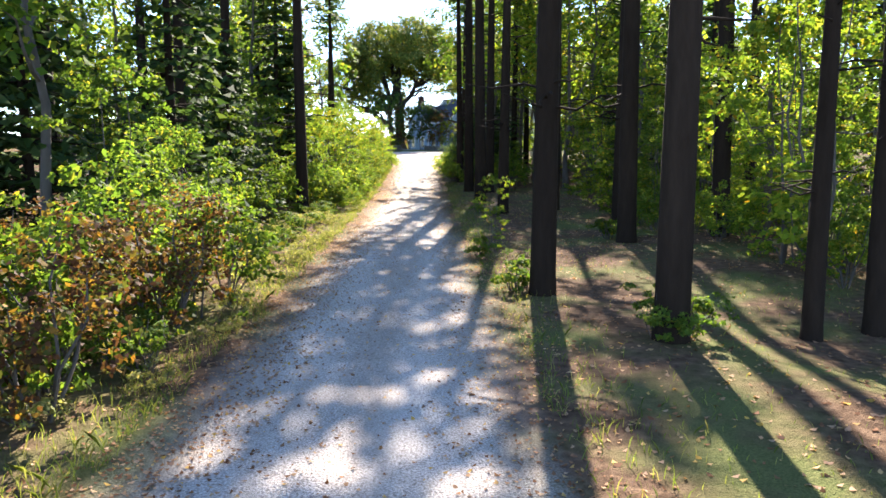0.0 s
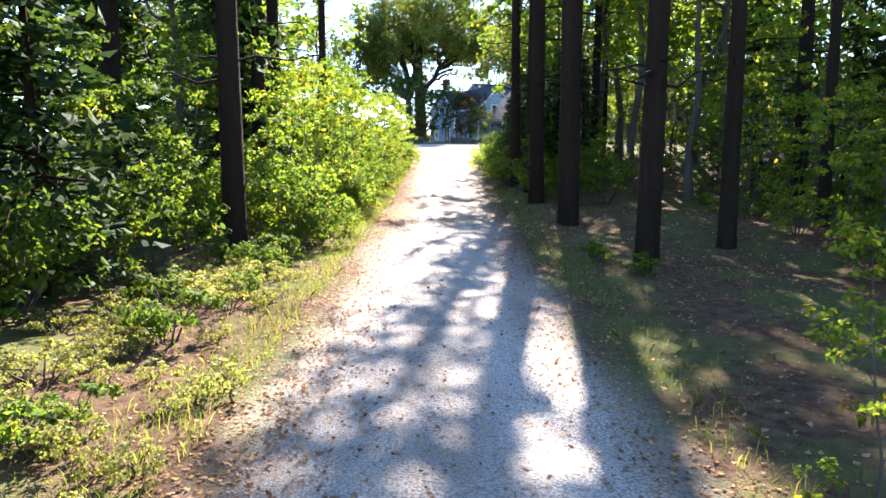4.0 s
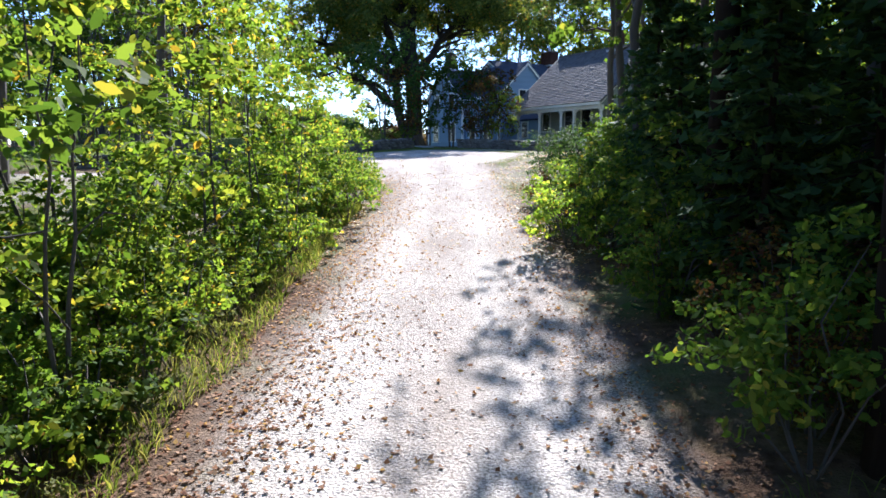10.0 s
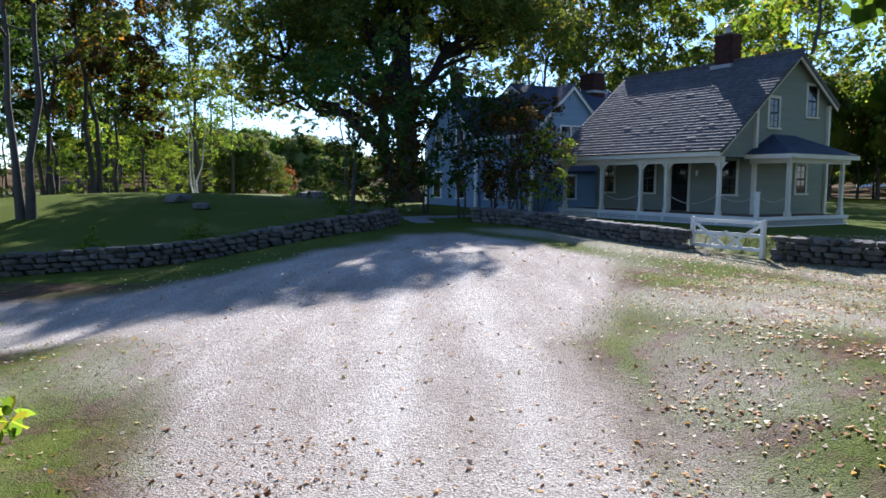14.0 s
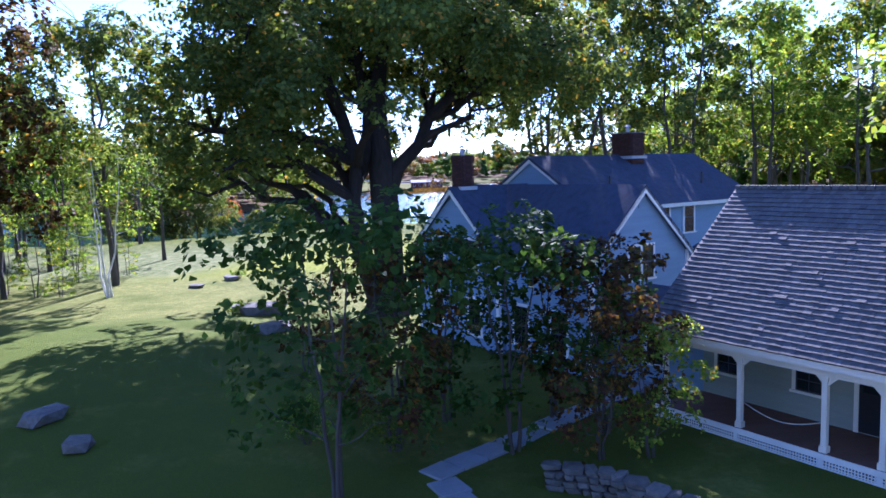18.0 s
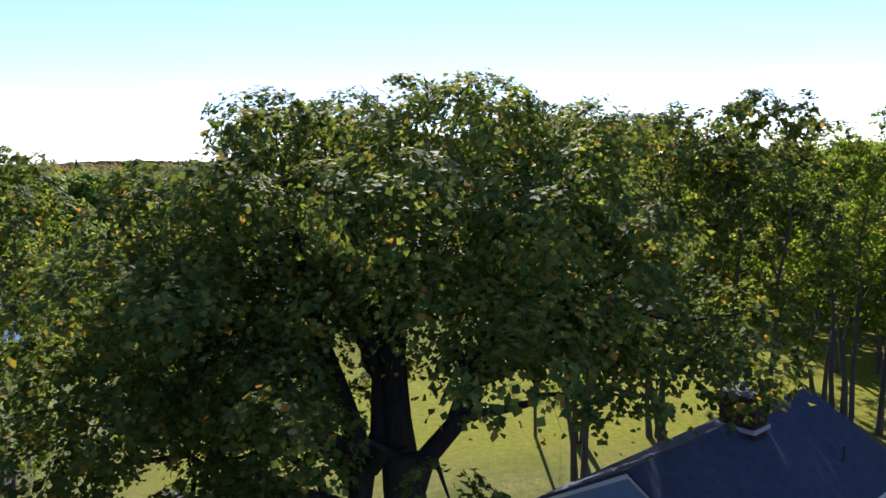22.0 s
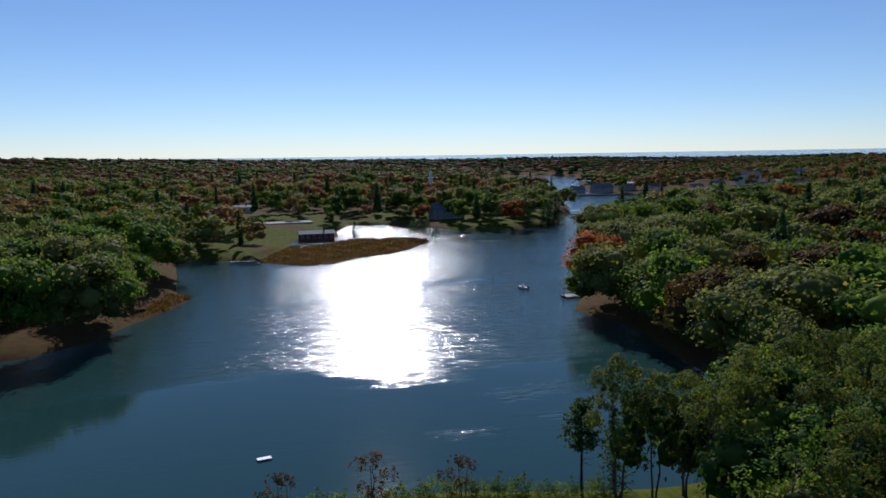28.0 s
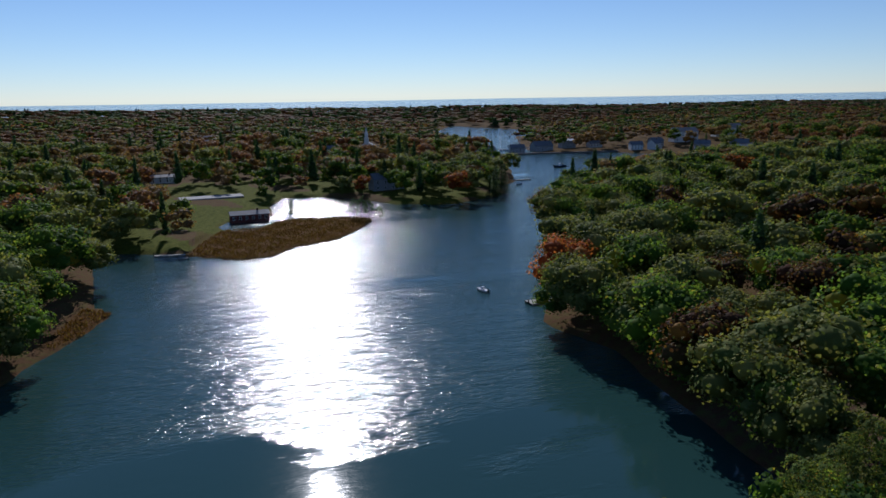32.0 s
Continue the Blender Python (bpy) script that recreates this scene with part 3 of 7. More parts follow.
def broad_dome(rng, n, cx, cy, z0, z1, R, r, p=2.6, low=0.12):
    """Lobes over a flat-topped dome with an uneven surface, and a ring of low hanging ones."""
    out = []
    for i in range(n):
        q = math.sqrt((i + 0.5) / n)
        w = i * 2.39996 + rng.normal() * 0.25
        k = rng.uniform(0.8, 1.06)
        zz = z0 + (z1 - z0) * max(0.0, 1 - q ** p) ** 0.5 * k
        s = rng.uniform(0.75, 1.3)
        out.append(((cx + R * q * math.cos(w) * rng.uniform(0.9, 1.06), cy + R * q * math.sin(w) * rng.uniform(0.9, 1.06), zz), (r * s, r * s, r * s * 0.72)))
        if q > 0.55 and rng.random() < 0.5:
            u = rng.uniform(low, 0.7)
            out.append(((cx + R * 0.88 * q * math.cos(w + 0.4), cy + R * 0.88 * q * math.sin(w + 0.4), z0 + (zz - z0) * u), (r * 0.85, r * 0.85, r * 0.6)))
    return out


def limb_path(rng, a, b, sag=0.1, n=5, wob=0.045):
    a, b = np.array(a, float), np.array(b, float)
    L = np.linalg.norm(b - a)
    pts = [a + (b - a) * u + (rng.normal(size=3) * L * wob if 0 < u < 1 else 0) + np.array([0, 0, sag * L * math.sin(math.pi * u)]) for u in np.linspace(0, 1, n)]
    return [tuple(p) for p in pts]


def broadleaf(seed, h, spread, base, trunk_r, n_leaf, leaf, lmat, bmat, stems=1, lean=0.0, n_limbs=9, fine=False):
    """Trunk mesh and crown mesh of a broad-leaved tree."""
    rng = np.random.default_rng(seed)
    limbs, lobes = [], []
    for s in range(stems):
        a = 2 * math.pi * (s + rng.random() * 0.5) / stems
        o = (0.0 if stems == 1 else 0.35 * trunk_r * 3)
        foot = np.array([o * math.cos(a), o * math.sin(a), -0.35])
        top = np.array([math.cos(a) * (lean + 0.15 * spread * (stems > 1)) , math.sin(a) * (lean + 0.15 * spread * (stems > 1)), h * 0.86])
        path = limb_path(rng, foot, top, 0.0, 7, 0.012)
        tr = trunk_r / math.sqrt(stems) * 1.1
        limbs.append((path, [tr * 1.35] + [tr * (1 - 0.13 * i) for i in range(1, 7)], 8))
        for i in range(max(3, n_limbs // stems)):
            u = base + (0.97 - base) * (i + 0.4 * rng.random()) / max(3, n_limbs // stems)
            k = min(5, int(u / 0.86 * 6)) if u < 0.86 else 5
            q = np.array(path[k]) + (np.array(path[k + 1]) - np.array(path[k])) * min(1, max(0, u / 0.86 * 6 - k))
            w = 2.4 * i + rng.random() * 1.2 + a
            reach = spread * (0.5 + 0.5 * math.sin(math.pi * min(0.95, (u - base) / (1 - base) * 0.8 + 0.15))) * rng.uniform(0.75, 1.1)
            e = q + np.array([math.cos(w) * reach * 0.75, math.sin(w) * reach * 0.75, h * rng.uniform(0.05, 0.16)])
            r0 = tr * (1 - 0.75 * u) * 0.55
            limbs.append((limb_path(rng, q, e, -0.04), [r0, r0 * 0.8, r0 * 0.6, r0 * 0.42, r0 * 0.2], 6))
            rr = spread * rng.uniform(0.34, 0.5)
            lobes.append((e, (rr, rr, rr * 0.72)))
        lobes.append((top + [0, 0, 0.04 * h], (spread * 0.42, spread * 0.42, spread * 0.36)))
    return limbs_mesh("trunk", limbs, bmat), (crown_mesh("crown", seed + 1, lobes, n_leaf, leaf, lmat, True) if fine else clump_crown("crown", seed + 1, lobes, n_leaf, leaf, lmat, 0.8, 20))


def conifer(seed, h, spread, base, trunk_r, n_tufts, tuft, lmat, bmat, stubs=0, droop=-0.12, top_round=0.0):
    rng = np.random.default_rng(seed)
    top = np.array([rng.normal() * 0.2, rng.normal() * 0.2, h])
    path = [(0, 0, -0.35)] + [tuple(top * u) for u in (0.02, 0.2, 0.4, 0.6, 0.8, 1.0)]
    limbs = [(path, [trunk_r * 1.25, trunk_r * 1.08, trunk_r * 0.95, trunk_r * 0.8, trunk_r * 0.6, trunk_r * 0.38, 0.02], 10)]
    for i in range(stubs):
        z = h * base * rng.uniform(0.25, 1.0)
        w = rng.random() * 6.28
        L = rng.uniform(0.4, 2.2)
        q = top * (z / h)
        limbs.append((limb_path(rng, q, q + np.array([math.cos(w) * L, math.sin(w) * L, rng.uniform(-0.25, 0.3)]), 0.0, 4), [0.035, 0.03, 0.02, 0.008], 4))
    C, N = [], []
    whorls = int((1 - base) * h / 0.55)
    per = max(4, n_tufts // (whorls * 5))
    for i in range(whorls):
        u = base + (0.985 - base) * (i + 0.5 * rng.random()) / whorls
        s = (u - base) / (1 - base)
        reach = spread * ((1 - s) ** 0.8 * (1 - top_round) + top_round * math.sqrt(max(0.02, 1 - s ** 2)) * min(1, 0.5 + s * 2)) + 0.15
        for k in range(5):
            w = i * 1.3 + k * 1.257 + rng.random() * 0.7
            L = reach * rng.uniform(0.6, 1.12)
            q = top * u
            e = q + np.array([math.cos(w) * L, math.sin(w) * L, droop * L + 0.1 * rng.normal()])
            if L > 0.5:
                limbs.append((limb_path(rng, q, e, 0.03, 3), [0.03 + 0.012 * L, 0.02, 0.006], 3))
            uu = rng.uniform(0.2, 1.03, per)[:, None]
            side = np.array([-math.sin(w), math.cos(w), 0])
            p = q + (e - q) * uu + side * (rng.normal(size=(per, 1)) * 0.16 * L * (0.3 + uu)) + rng.normal(size=(per, 3)) * 0.06
            C.append(p)
            N.append(np.tile([0, 0, 1.0], (per, 1)) + 0.3 * np.array([math.cos(w), math.sin(w), 0]))
    v, f = leaf_quads(np.concatenate(C), np.concatenate(N), tuft, rng, 0.5, 0.45)
    return limbs_mesh("trunk", limbs, bmat), quick_mesh("crown", v, f, lmat)


def plant(proto, name, x, y, label, group="", scale=1.0, turn=None, z=None, category="tree"):
    tr, cr = proto
    w = random.random() * 6.28 if turn is None else turn
    m = Matrix.Translation((x, y, gz(x, y) if z is None else z)) @ Matrix.Rotation(w, 4, 'Z') @ Matrix.Scale(scale, 4)
    e = group_at(name, m, label, category, group)
    if tr:
        mesh_part("trunk" if category == "tree" else "stem", tr, e)
    mesh_part("crown" if category == "tree" else "foliage", cr, e)
    return e

# ---- plants of the wood ----
def shrub(seed, h, r, n, leaf, lmat):
    rng = np.random.default_rng(seed)
    limbs, lobes = [], []
    for i in range(7):
        w, k = i * 0.9 + rng.random(), rng.uniform(0.3, 1.0)
        e = np.array([math.cos(w) * r * k * 0.8, math.sin(w) * r * k * 0.8, h * rng.uniform(0.45, 0.95)])
        limbs.append((limb_path(rng, (0.05 * math.cos(w), 0.05 * math.sin(w), -0.1), e, 0.05, 4), [0.018, 0.014, 0.01, 0.004], 4))
        lobes.append((e * [1, 1, 0.85], (r * 0.5, r * 0.5, h * 0.3)))
    lobes.append(((0, 0, h * 0.35), (r * 0.8, r * 0.8, h * 0.3)))
    return limbs_mesh("stems", limbs, M_BARK_GREY), crown_mesh("leaves", seed + 1, lobes, n, leaf, lmat, leaf > 0.1)


PINE = [conifer(11 + i, 21 + i, 2.3, 0.66, 0.26, 650, 0.5, M_NEEDLE, M_BARK, 16, 0.02, 0.6) for i in range(2)]
HEMLOCK = [conifer(21 + i, 10 + 4 * i, 2.9 + 0.4 * i, 0.05, 0.14 + 0.04 * i, 1700, 0.48, M_NEEDLE, M_BARK, 0, -0.2) for i in range(2)]
TREES = [broadleaf(31 + i, 15 + 1.5 * i, 4.4, 0.3, 0.17, 1500, 0.33, lm, M_BARK_GREY) for i, lm in enumerate((M_LEAF, M_LEAF_YEL, M_LEAF))]
SAPLING = [broadleaf(51 + i, 5.2, 1.7, 0.06, 0.045, 2100, 0.125, lm, M_BARK_GREY, 2, 0.2, 10, True) for i, lm in enumerate((M_LEAF_YEL, M_LEAF, M_LEAF_YEL))]
SHRUB = [shrub(61 + i, *a) for i, a in enumerate(((1.0, 0.75, 800, 0.085, M_LEAF), (1.5, 0.9, 2700, 0.07, M_LEAF_BROWN), (1.9, 1.1, 1500, 0.1, M_LEAF_YEL), (0.55, 0.55, 340, 0.08, M_LEAF), (2.4, 1.2, 1700, 0.11, M_LEAF), (0.45, 0.6, 420, 0.06, M_LEAF_PALE)))]
rbig = np.random.default_rng(9)


def old_maple():
    """Three stems grown together at the foot, long level limbs and a broad flat-topped crown."""
    rng = np.random.default_rng(41)
    lobes = broad_dome(rng, 84, 0.4, 0.3, 9.6, 19.5, 10.8, 1.5, 2.8, 0.2) + broad_dome(rng, 15, -8.0, -1.0, 7.0, 14.5, 4.6, 1.7, 2.2, 0.1) + broad_dome(rng, 12, 5.5, 6.0, 11.5, 18.0, 5.6, 1.9) + broad_dome(rng, 30, -1.5, 9.0, 11.5, 19.6, 6.4, 1.5) + broad_dome(rng, 30, 0.4, 0.3, 10.4, 15.6, 8.8, 2.0, 2.8, 0.5)
    low = [(-9.5, -2.0, 6.9), (-11.5, 1.5, 8.2), (-6.5, -6.5, 7.6), (-4.0, 6.5, 8.0), (6.0, -2.5, 10.5), (5.0, 6.0, 9.5), (-8.5, 5.0, 9.5), (-8.0, 9.0, 6.4), (-11.5, 6.5, 7.0), (-4.5, 11.0, 6.8), (0.5, 11.5, 8.0), (-13.5, 4.0, 8.6), (-6.5, 12.5, 8.6), (-14.0, 0.0, 9.4)]
    for c in low:
        for k in range(4):
            lobes.append(((c[0] * (1 - 0.16 * k) + rng.normal() * 0.5, c[1] * (1 - 0.16 * k) + rng.normal() * 0.5, c[2] + 0.5 * k + rng.normal() * 0.3), (1.15, 1.15, 0.7)))
    lobes = [q for q in lobes if not (q[0][0] > 1.5 and q[0][1] < 4 and q[0][2] < 11.5)]
    limbs = [([(0, 0, -0.5), (0, 0, 0.1), (0.03, 0, 0.8), (0.08, 0, 2.2), (0.1, 0.05, 4.0), (0.0, 0.1, 5.8), (-0.1, 0.15, 7.6), (-0.15, 0.3, 9.5)], [1.5, 1.12, 0.9, 0.78, 0.74, 0.72, 0.66, 0.45], 14)]
    for w in (0.3, 1.5, 2.9, 4.0, 5.2):            # root flare
        limbs.append(([(1.75 * math.cos(w), 1.75 * math.sin(w), -0.35), (1.1 * math.cos(w), 1.1 * math.sin(w), 0.12), (0.66 * math.cos(w), 0.66 * math.sin(w), 0.9), (0.45 * math.cos(w), 0.45 * math.sin(w), 2.0)], [0.16, 0.3, 0.34, 0.24], 8))
    stems = [([(-0.5, -0.2, 0.4), (-0.98, -0.25, 1.9), (-1.48, -0.25, 3.8), (-1.56, -0.2, 6.0), (-1.3, -0.1, 7.7), (-2.0, 0.1, 10.1), (-2.9, 0.4, 12.8), (-3.4, 0.6, 16)], [0.5, 0.42, 0.4, 0.36, 0.4, 0.34, 0.24, 0.1]),
             ([(-0.1, 0.15, 7.2), (-0.15, 0.3, 9.4), (-0.2, 0.5, 11.3), (0.2, 0.7, 13.8), (0.6, 0.6, 17.5)], [0.55, 0.5, 0.44, 0.3, 0.1]),
             ([(-1.3, 0.0, 7.4), (-0.8, 0.2, 8.4), (-0.7, 0.6, 10.4), (-1.2, 1.6, 13.0), (-1.6, 2.4, 16)], [0.36, 0.34, 0.3, 0.22, 0.08]),
             ([(0.25, 0.05, 6.2), (0.75, 0.1, 7.6), (1.85, 0.3, 8.7), (2.4, 0.6, 10.0), (3.5, 1.0, 11.2), (5.4, 2.0, 15)], [0.42, 0.38, 0.34, 0.3, 0.24, 0.08]),
             ([(-1.5, -0.1, 8.2), (-3.5, 0.0, 9.0), (-5.6, -0.2, 9.55), (-8.3, -0.5, 9.7), (-10.6, -0.4, 10.4)], [0.32, 0.28, 0.23, 0.16, 0.07])]
    for pts, rad in stems:
        limbs.append((pts, rad, 10))
    joints = [(Vector(p), r) for pts, rad in stems for p, r in zip(pts[2:], rad[2:])]
    for c in low + [q[0] for q in lobes[:-4 * len(low):3]]:
        c = Vector(c)
        a, r = min(joints, key=lambda q: (q[0] - c).length + 1.6 * max(0.0, q[0].z - c.z + 2.0))
        L = (c - a).length
        r0 = min(r * 0.62, 0.05 + 0.026 * L)
        way = limb_path(rng, a, c, 0.07 if c.z > 9 else 0.12, 7, 0.03)
        limbs.append((way, [r0, r0 * 0.9, r0 * 0.78, r0 * 0.62, r0 * 0.48, r0 * 0.32, 0.03], 7))
        for k in (3, 4):
            e = Vector(way[k]) + Vector((rng.normal() * 1.4, rng.normal() * 1.4, rng.uniform(0.3, 1.8)))
            limbs.append((limb_path(rng, way[k], e, 0.05, 4), [r0 * 0.4, r0 * 0.3, r0 * 0.2, 0.015], 5))
    return limbs_mesh("trunk", limbs, M_BARK_OLD), clump_crown("crown", 77, lobes, 160000, 0.22, M_LEAF_MAPLE, 0.9)


BIG = old_maple()
TALL = [broadleaf(43 + i, 21, 5.2, 0.34, 0.26, 300, 0.3, M_LEAF, M_BARK_GREY, 2, 0.6, 16) for i in range(3)]
WIDE = (TALL[1][0], clump_crown("crown", 84, broad_dome(rbig, 30, 0, 0, 8.5, 18.5, 5.8, 1.5, 2.4, 0.1), 13000, 0.3, M_LEAF_MAPLE, 0.85))
TALL = [(t[0], clump_crown("crown", 80 + i, broad_dome(rbig, 24, 0, 0, 8.5, 21.6, 5.0, 1.4, 2.2, 0.1), 11000, 0.27, (M_LEAF_MAPLE, M_LEAF_MAPLE, M_LEAF_YEL)[i], 0.85)) for i, t in enumerate(TALL)]

PINE_L = "tall straight pine with bare dark trunk and broken branch stubs"
for x, y, s, k in [(2.05, 14.8, 0.95, 0), (3.5, 10.95, 1.0, 1), (5.9, 23.3, 1.1, 0), (9.0, 23.6, 1.05, 1), (6.15, 11.9, 0.62, 0), (7.4, 12.2, 0.75, 1), (2.75, 33.4, 0.95, 0), (2.1, 40.8, 1.2, 1), (1.65, 46.5, 1.1, 0), (1.75, 50.0, 1.05, 1),
                   (2.9, 45.6, 1.05, 0), (6.8, 60, 0.8, 1), (1.25, 52.2, 0.9, 0), (1.6, 57.4, 0.7, 1), (7.3, 30.2, 1.1, 0), (10.8, 44, 1.0, 1), (5.6, 36.5, 0.85, 1), (13, 31, 1.0, 0), (15.5, 22, 0.95, 1), (16, 14, 1.0, 0), (14, 38, 1.0, 1), (7.6, 51, 0.9, 0), (9.5, 39.5, 0.7, 0), (5.2, 54, 0.85, 1),
                   (-6.6, 34.3, 1.0, 0), (-9.4, 49.4, 1.1, 1), (-7.6, 51.2, 0.8, 0), (-8.3, 42.7, 0.95, 0), (-11, 37.7, 1.05, 1), (-12, 50, 0.8, 0), (-9.5, 27, 0.8, 0), (-13, 24, 0.9, 0), (-15, 41, 0.9, 1), (-8.6, 56, 0.75, 0), (-12.5, 31, 0.9, 1), (-16, 30, 1.0, 0)]:
    plant(PINE[k], "pine_tree", x, y, PINE_L, "pines of the wood", s)
for x, y, s, k in [(3.7, 57.6, 0.85, 0), (3.7, 61.6, 0.9, 2), (3.9, 66.0, 0.85, 0), (2.9, 69.8, 0.8, 1), (2.4, 65.3, 0.78, 2), (3.2, 73.2, 0.75, 0), (3.6, 53.0, 0.75, 2), (5.6, 58.5, 0.85, 2), (6.6, 63.5, 0.85, 0)]:
    plant(TREES[k], "broadleaf_tree", x, y, "leafy young tree leaning over the edge of the drive", "broad-leaved trees of the wood", s)
plant(BIG, "maple_tree", -6.9, 117.4, "huge old maple with three fused trunks and a broad dense crown", "", 1.0, 0.0)

rs = np.random.default_rng(5)
HEM_L, TREE_L, SAP_L = "dark green hemlock with drooping boughs down to the ground", "slender woodland tree with a leafy green crown", "thin multi-stemmed sapling with backlit yellow-green leaves"
for i in range(26):
    y, k = rs.uniform(8, 62), rs.random()
    x = road_x(y) - (6.8 + 14 * k ** 1.2) if i % 5 else road_x(y) + 17 + 12 * k
    plant(HEMLOCK[i % 2], "hemlock_tree", float(x), float(y), HEM_L, "hemlocks of the wood", rs.uniform(0.75, 1.15))
for i in range(84):
    y, k = rs.uniform(14, 82), rs.random()
    x = road_x(y) - (8.5 + 26 * k) if i % 2 else road_x(y) + (13 + 26 * k if y < 40 else 11 + 24 * k)
    if x > 1 and y > 66 and x < 9:
        continue
    if x < -1 and y > 74:
        continue
    plant(TREES[i % 3], "broadleaf_tree", float(x), float(y), TREE_L, "broad-leaved trees of the wood", rs.uniform(0.7, 1.15))
for i in range(64):
    y, k = rs.uniform(20, 66.5 if i % 3 else 62), rs.random()
    x = road_x(y) - ((7.0 if y < 36 else 3.5) + 5 * k) if i % 3 else road_x(y) + ((12 + 9 * k) if y < 50 else (4.5 + 7 * k))
    plant(SAPLING[i % 3 or 1], "sapling", float(x), float(y), SAP_L, "saplings along the drive", rs.uniform(0.6, 1.15))
SH_L = ["low green shrub with small leaves", "bronze and green autumn shrub with large leaves", "bright yellow-green shrub lit from behind", "small green ground plant in the leaf litter", "tall bushy green shrub at the road edge", "low pale green plants on the sunlit verge"]
SH_N = ["shrub", "shrub", "shrub", "ground_plant", "bush", "verge_plant"]
for i in range(210):
    left = i % 3 != 0
    y, k = rs.uniform(1.5, 66.5 if left else 63), rs.random()
    x = road_x(y) - ((3.5 if y < 34 else 2.9) + 4.5 * k ** 1.4) if left else road_x(y) + ((9.5 + 9 * k) if y < 46 else (2.3 + 5 * k ** 1.3))
    j = (1, 4, 1, 0, 2, 4)[int(rs.integers(6))] if (left and y < 22) else (2, 4, 0, 2, 3, 4)[int(rs.integers(6))]
    if left and 14 < y < 33 and x - road_x(y) > -6:
        j = (5, 3, 5)[i % 3]
    elif left and (x - road_x(y) > -3.3 or (y < 34 and x - road_x(y) > -4.7)):
        j = (5, 3, 0)[i % 3]
    plant(SHRUB[j], SH_N[j], float(x), float(y), SH_L[j], "shrubs of the wood", rs.uniform(0.75, 1.25), category="shrub")
for x, y, j, s in [(1.85, 15.6, 0, 0.8), (1.5, 15.1, 3, 1.2), (3.3, 11.0, 0, 0.8), (3.9, 11.2, 0, 0.7), (3.6, 10.9, 3, 1.2), (6.1, 24.3, 0, 0.9), (5.6, 24.5, 3, 1.3), (1.0, 20, 3, 1.0), (2.3, 32, 3, 0.8), (1.7, 33.5, 3, 0.9), (9, 23.2, 0, 0.7), (7.6, 26, 4, 0.8), (10, 26, 4, 0.9), (11.5, 27, 4, 1.0), (8.4, 15, 2, 0.9), (9.6, 17, 4, 0.8)]:
    plant(SHRUB[j], SH_N[j], x, y, SH_L[j], "shrubs of the wood", s, category="shrub")
for x, y, s, k in [(-4.3, 7.5, 1.45, 1), (-5.2, 9.5, 1.05, 4), (-4.4, 11.5, 1.5, 1), (-5.8, 12.5, 1.2, 4), (-4.2, 14.0, 1.1, 4), (-6.4, 8.2, 1.5, 1), (-4.6, 5.2, 1.2, 1), (-3.6, 4.2, 0.9, 0), (-5.6, 15.5, 1.3, 1), (-3.9, 9.2, 0.8, 0), (-6.2, 17.5, 1.2, 4), (-7.0, 19.5, 1.2, 4), (-7.4, 21.5, 1.2, 4), (-7.8, 24.5, 1.3, 2)]:
    plant(SHRUB[k], "shrub", x, y, SH_L[k], "shrubs of the wood", s, category="shrub")
for x, y, s, k in [(-4.3, 12.6, 0.62, 1), (-6.9, 17.2, 0.7, 1), (-6.5, 14.5, 0.9, 1), (1.55, 22.2, 0.42, 0)]:
    plant(SAPLING[k], "sapling", x, y, SAP_L, "saplings along the drive", s)
for i in range(110):
    y = rs.uniform(7, 44) if i % 2 else rs.uniform(14, 32)
    plant(SHRUB[5], "verge_plant", float(road_x(y) - rs.uniform(2.4, 3.7 if y < 14 else 5.6)), float(y), SH_L[5], "low plants of the verge", rs.uniform(0.4, 0.95), category="plant")
for x, y, s, k in [(1.9, 57, 0.5, 0), (2.7, 59.6, 0.55, 0), (2.1, 54.3, 0.42, 0), (3.6, 56, 0.6, 0), (2.9, 62.4, 0.4, 0), (4.6, 53, 0.6, 0), (4.8, 60.5, 0.65, 0), (1.7, 61.4, 0.42, 0), (2.5, 63.6, 0.5, 0), (1.4, 58.6, 0.4, 0), (1.5, 55.6, 0.42, 0), (2.6, 66.6, 0.36, 0)]:
    plant(HEMLOCK[k], "hemlock_tree", x, y, "young dark hemlock crowding the edge of the drive", "hemlocks of the wood", s)
for i in range(16):
    u = i / 15.0
    x, y = float(np.interp(u, [0, 0.3, 0.6, 1], [-21, -14.5, -10.6, -6.6])), float(np.interp(u, [0, 0.3, 0.6, 1], [84, 87.6, 90.4, 94.4]))
    plant(SHRUB[(0, 3, 4)[i % 3]], "shrub", x, y, SH_L[(0, 3, 4)[i % 3]], "shrubs along the stone wall", 0.3 + 0.25 * rs.random(), category="shrub")
for x, y, s in [(6.5, 51.5, 1.0), (8.6, 55, 1.1), (5.9, 56.8, 0.95), (7.6, 59.6, 1.1), (9.6, 62, 1.1), (11.2, 57, 1.15), (10.2, 50, 1.05), (12.6, 53, 1.1), (8.0, 47.5, 0.9), (11.8, 45, 1.0), (13.5, 61, 1.1), (14.5, 48, 1.1), (6.6, 65.5, 0.85)]:
    if x > 12:
        plant(HEMLOCK[1], "hemlock_tree", x, y, HEM_L, "hemlocks of the wood", s)
    else:
        plant(TREES[1], "broadleaf_tree", x, y, TREE_L, "broad-leaved trees of the wood", s)
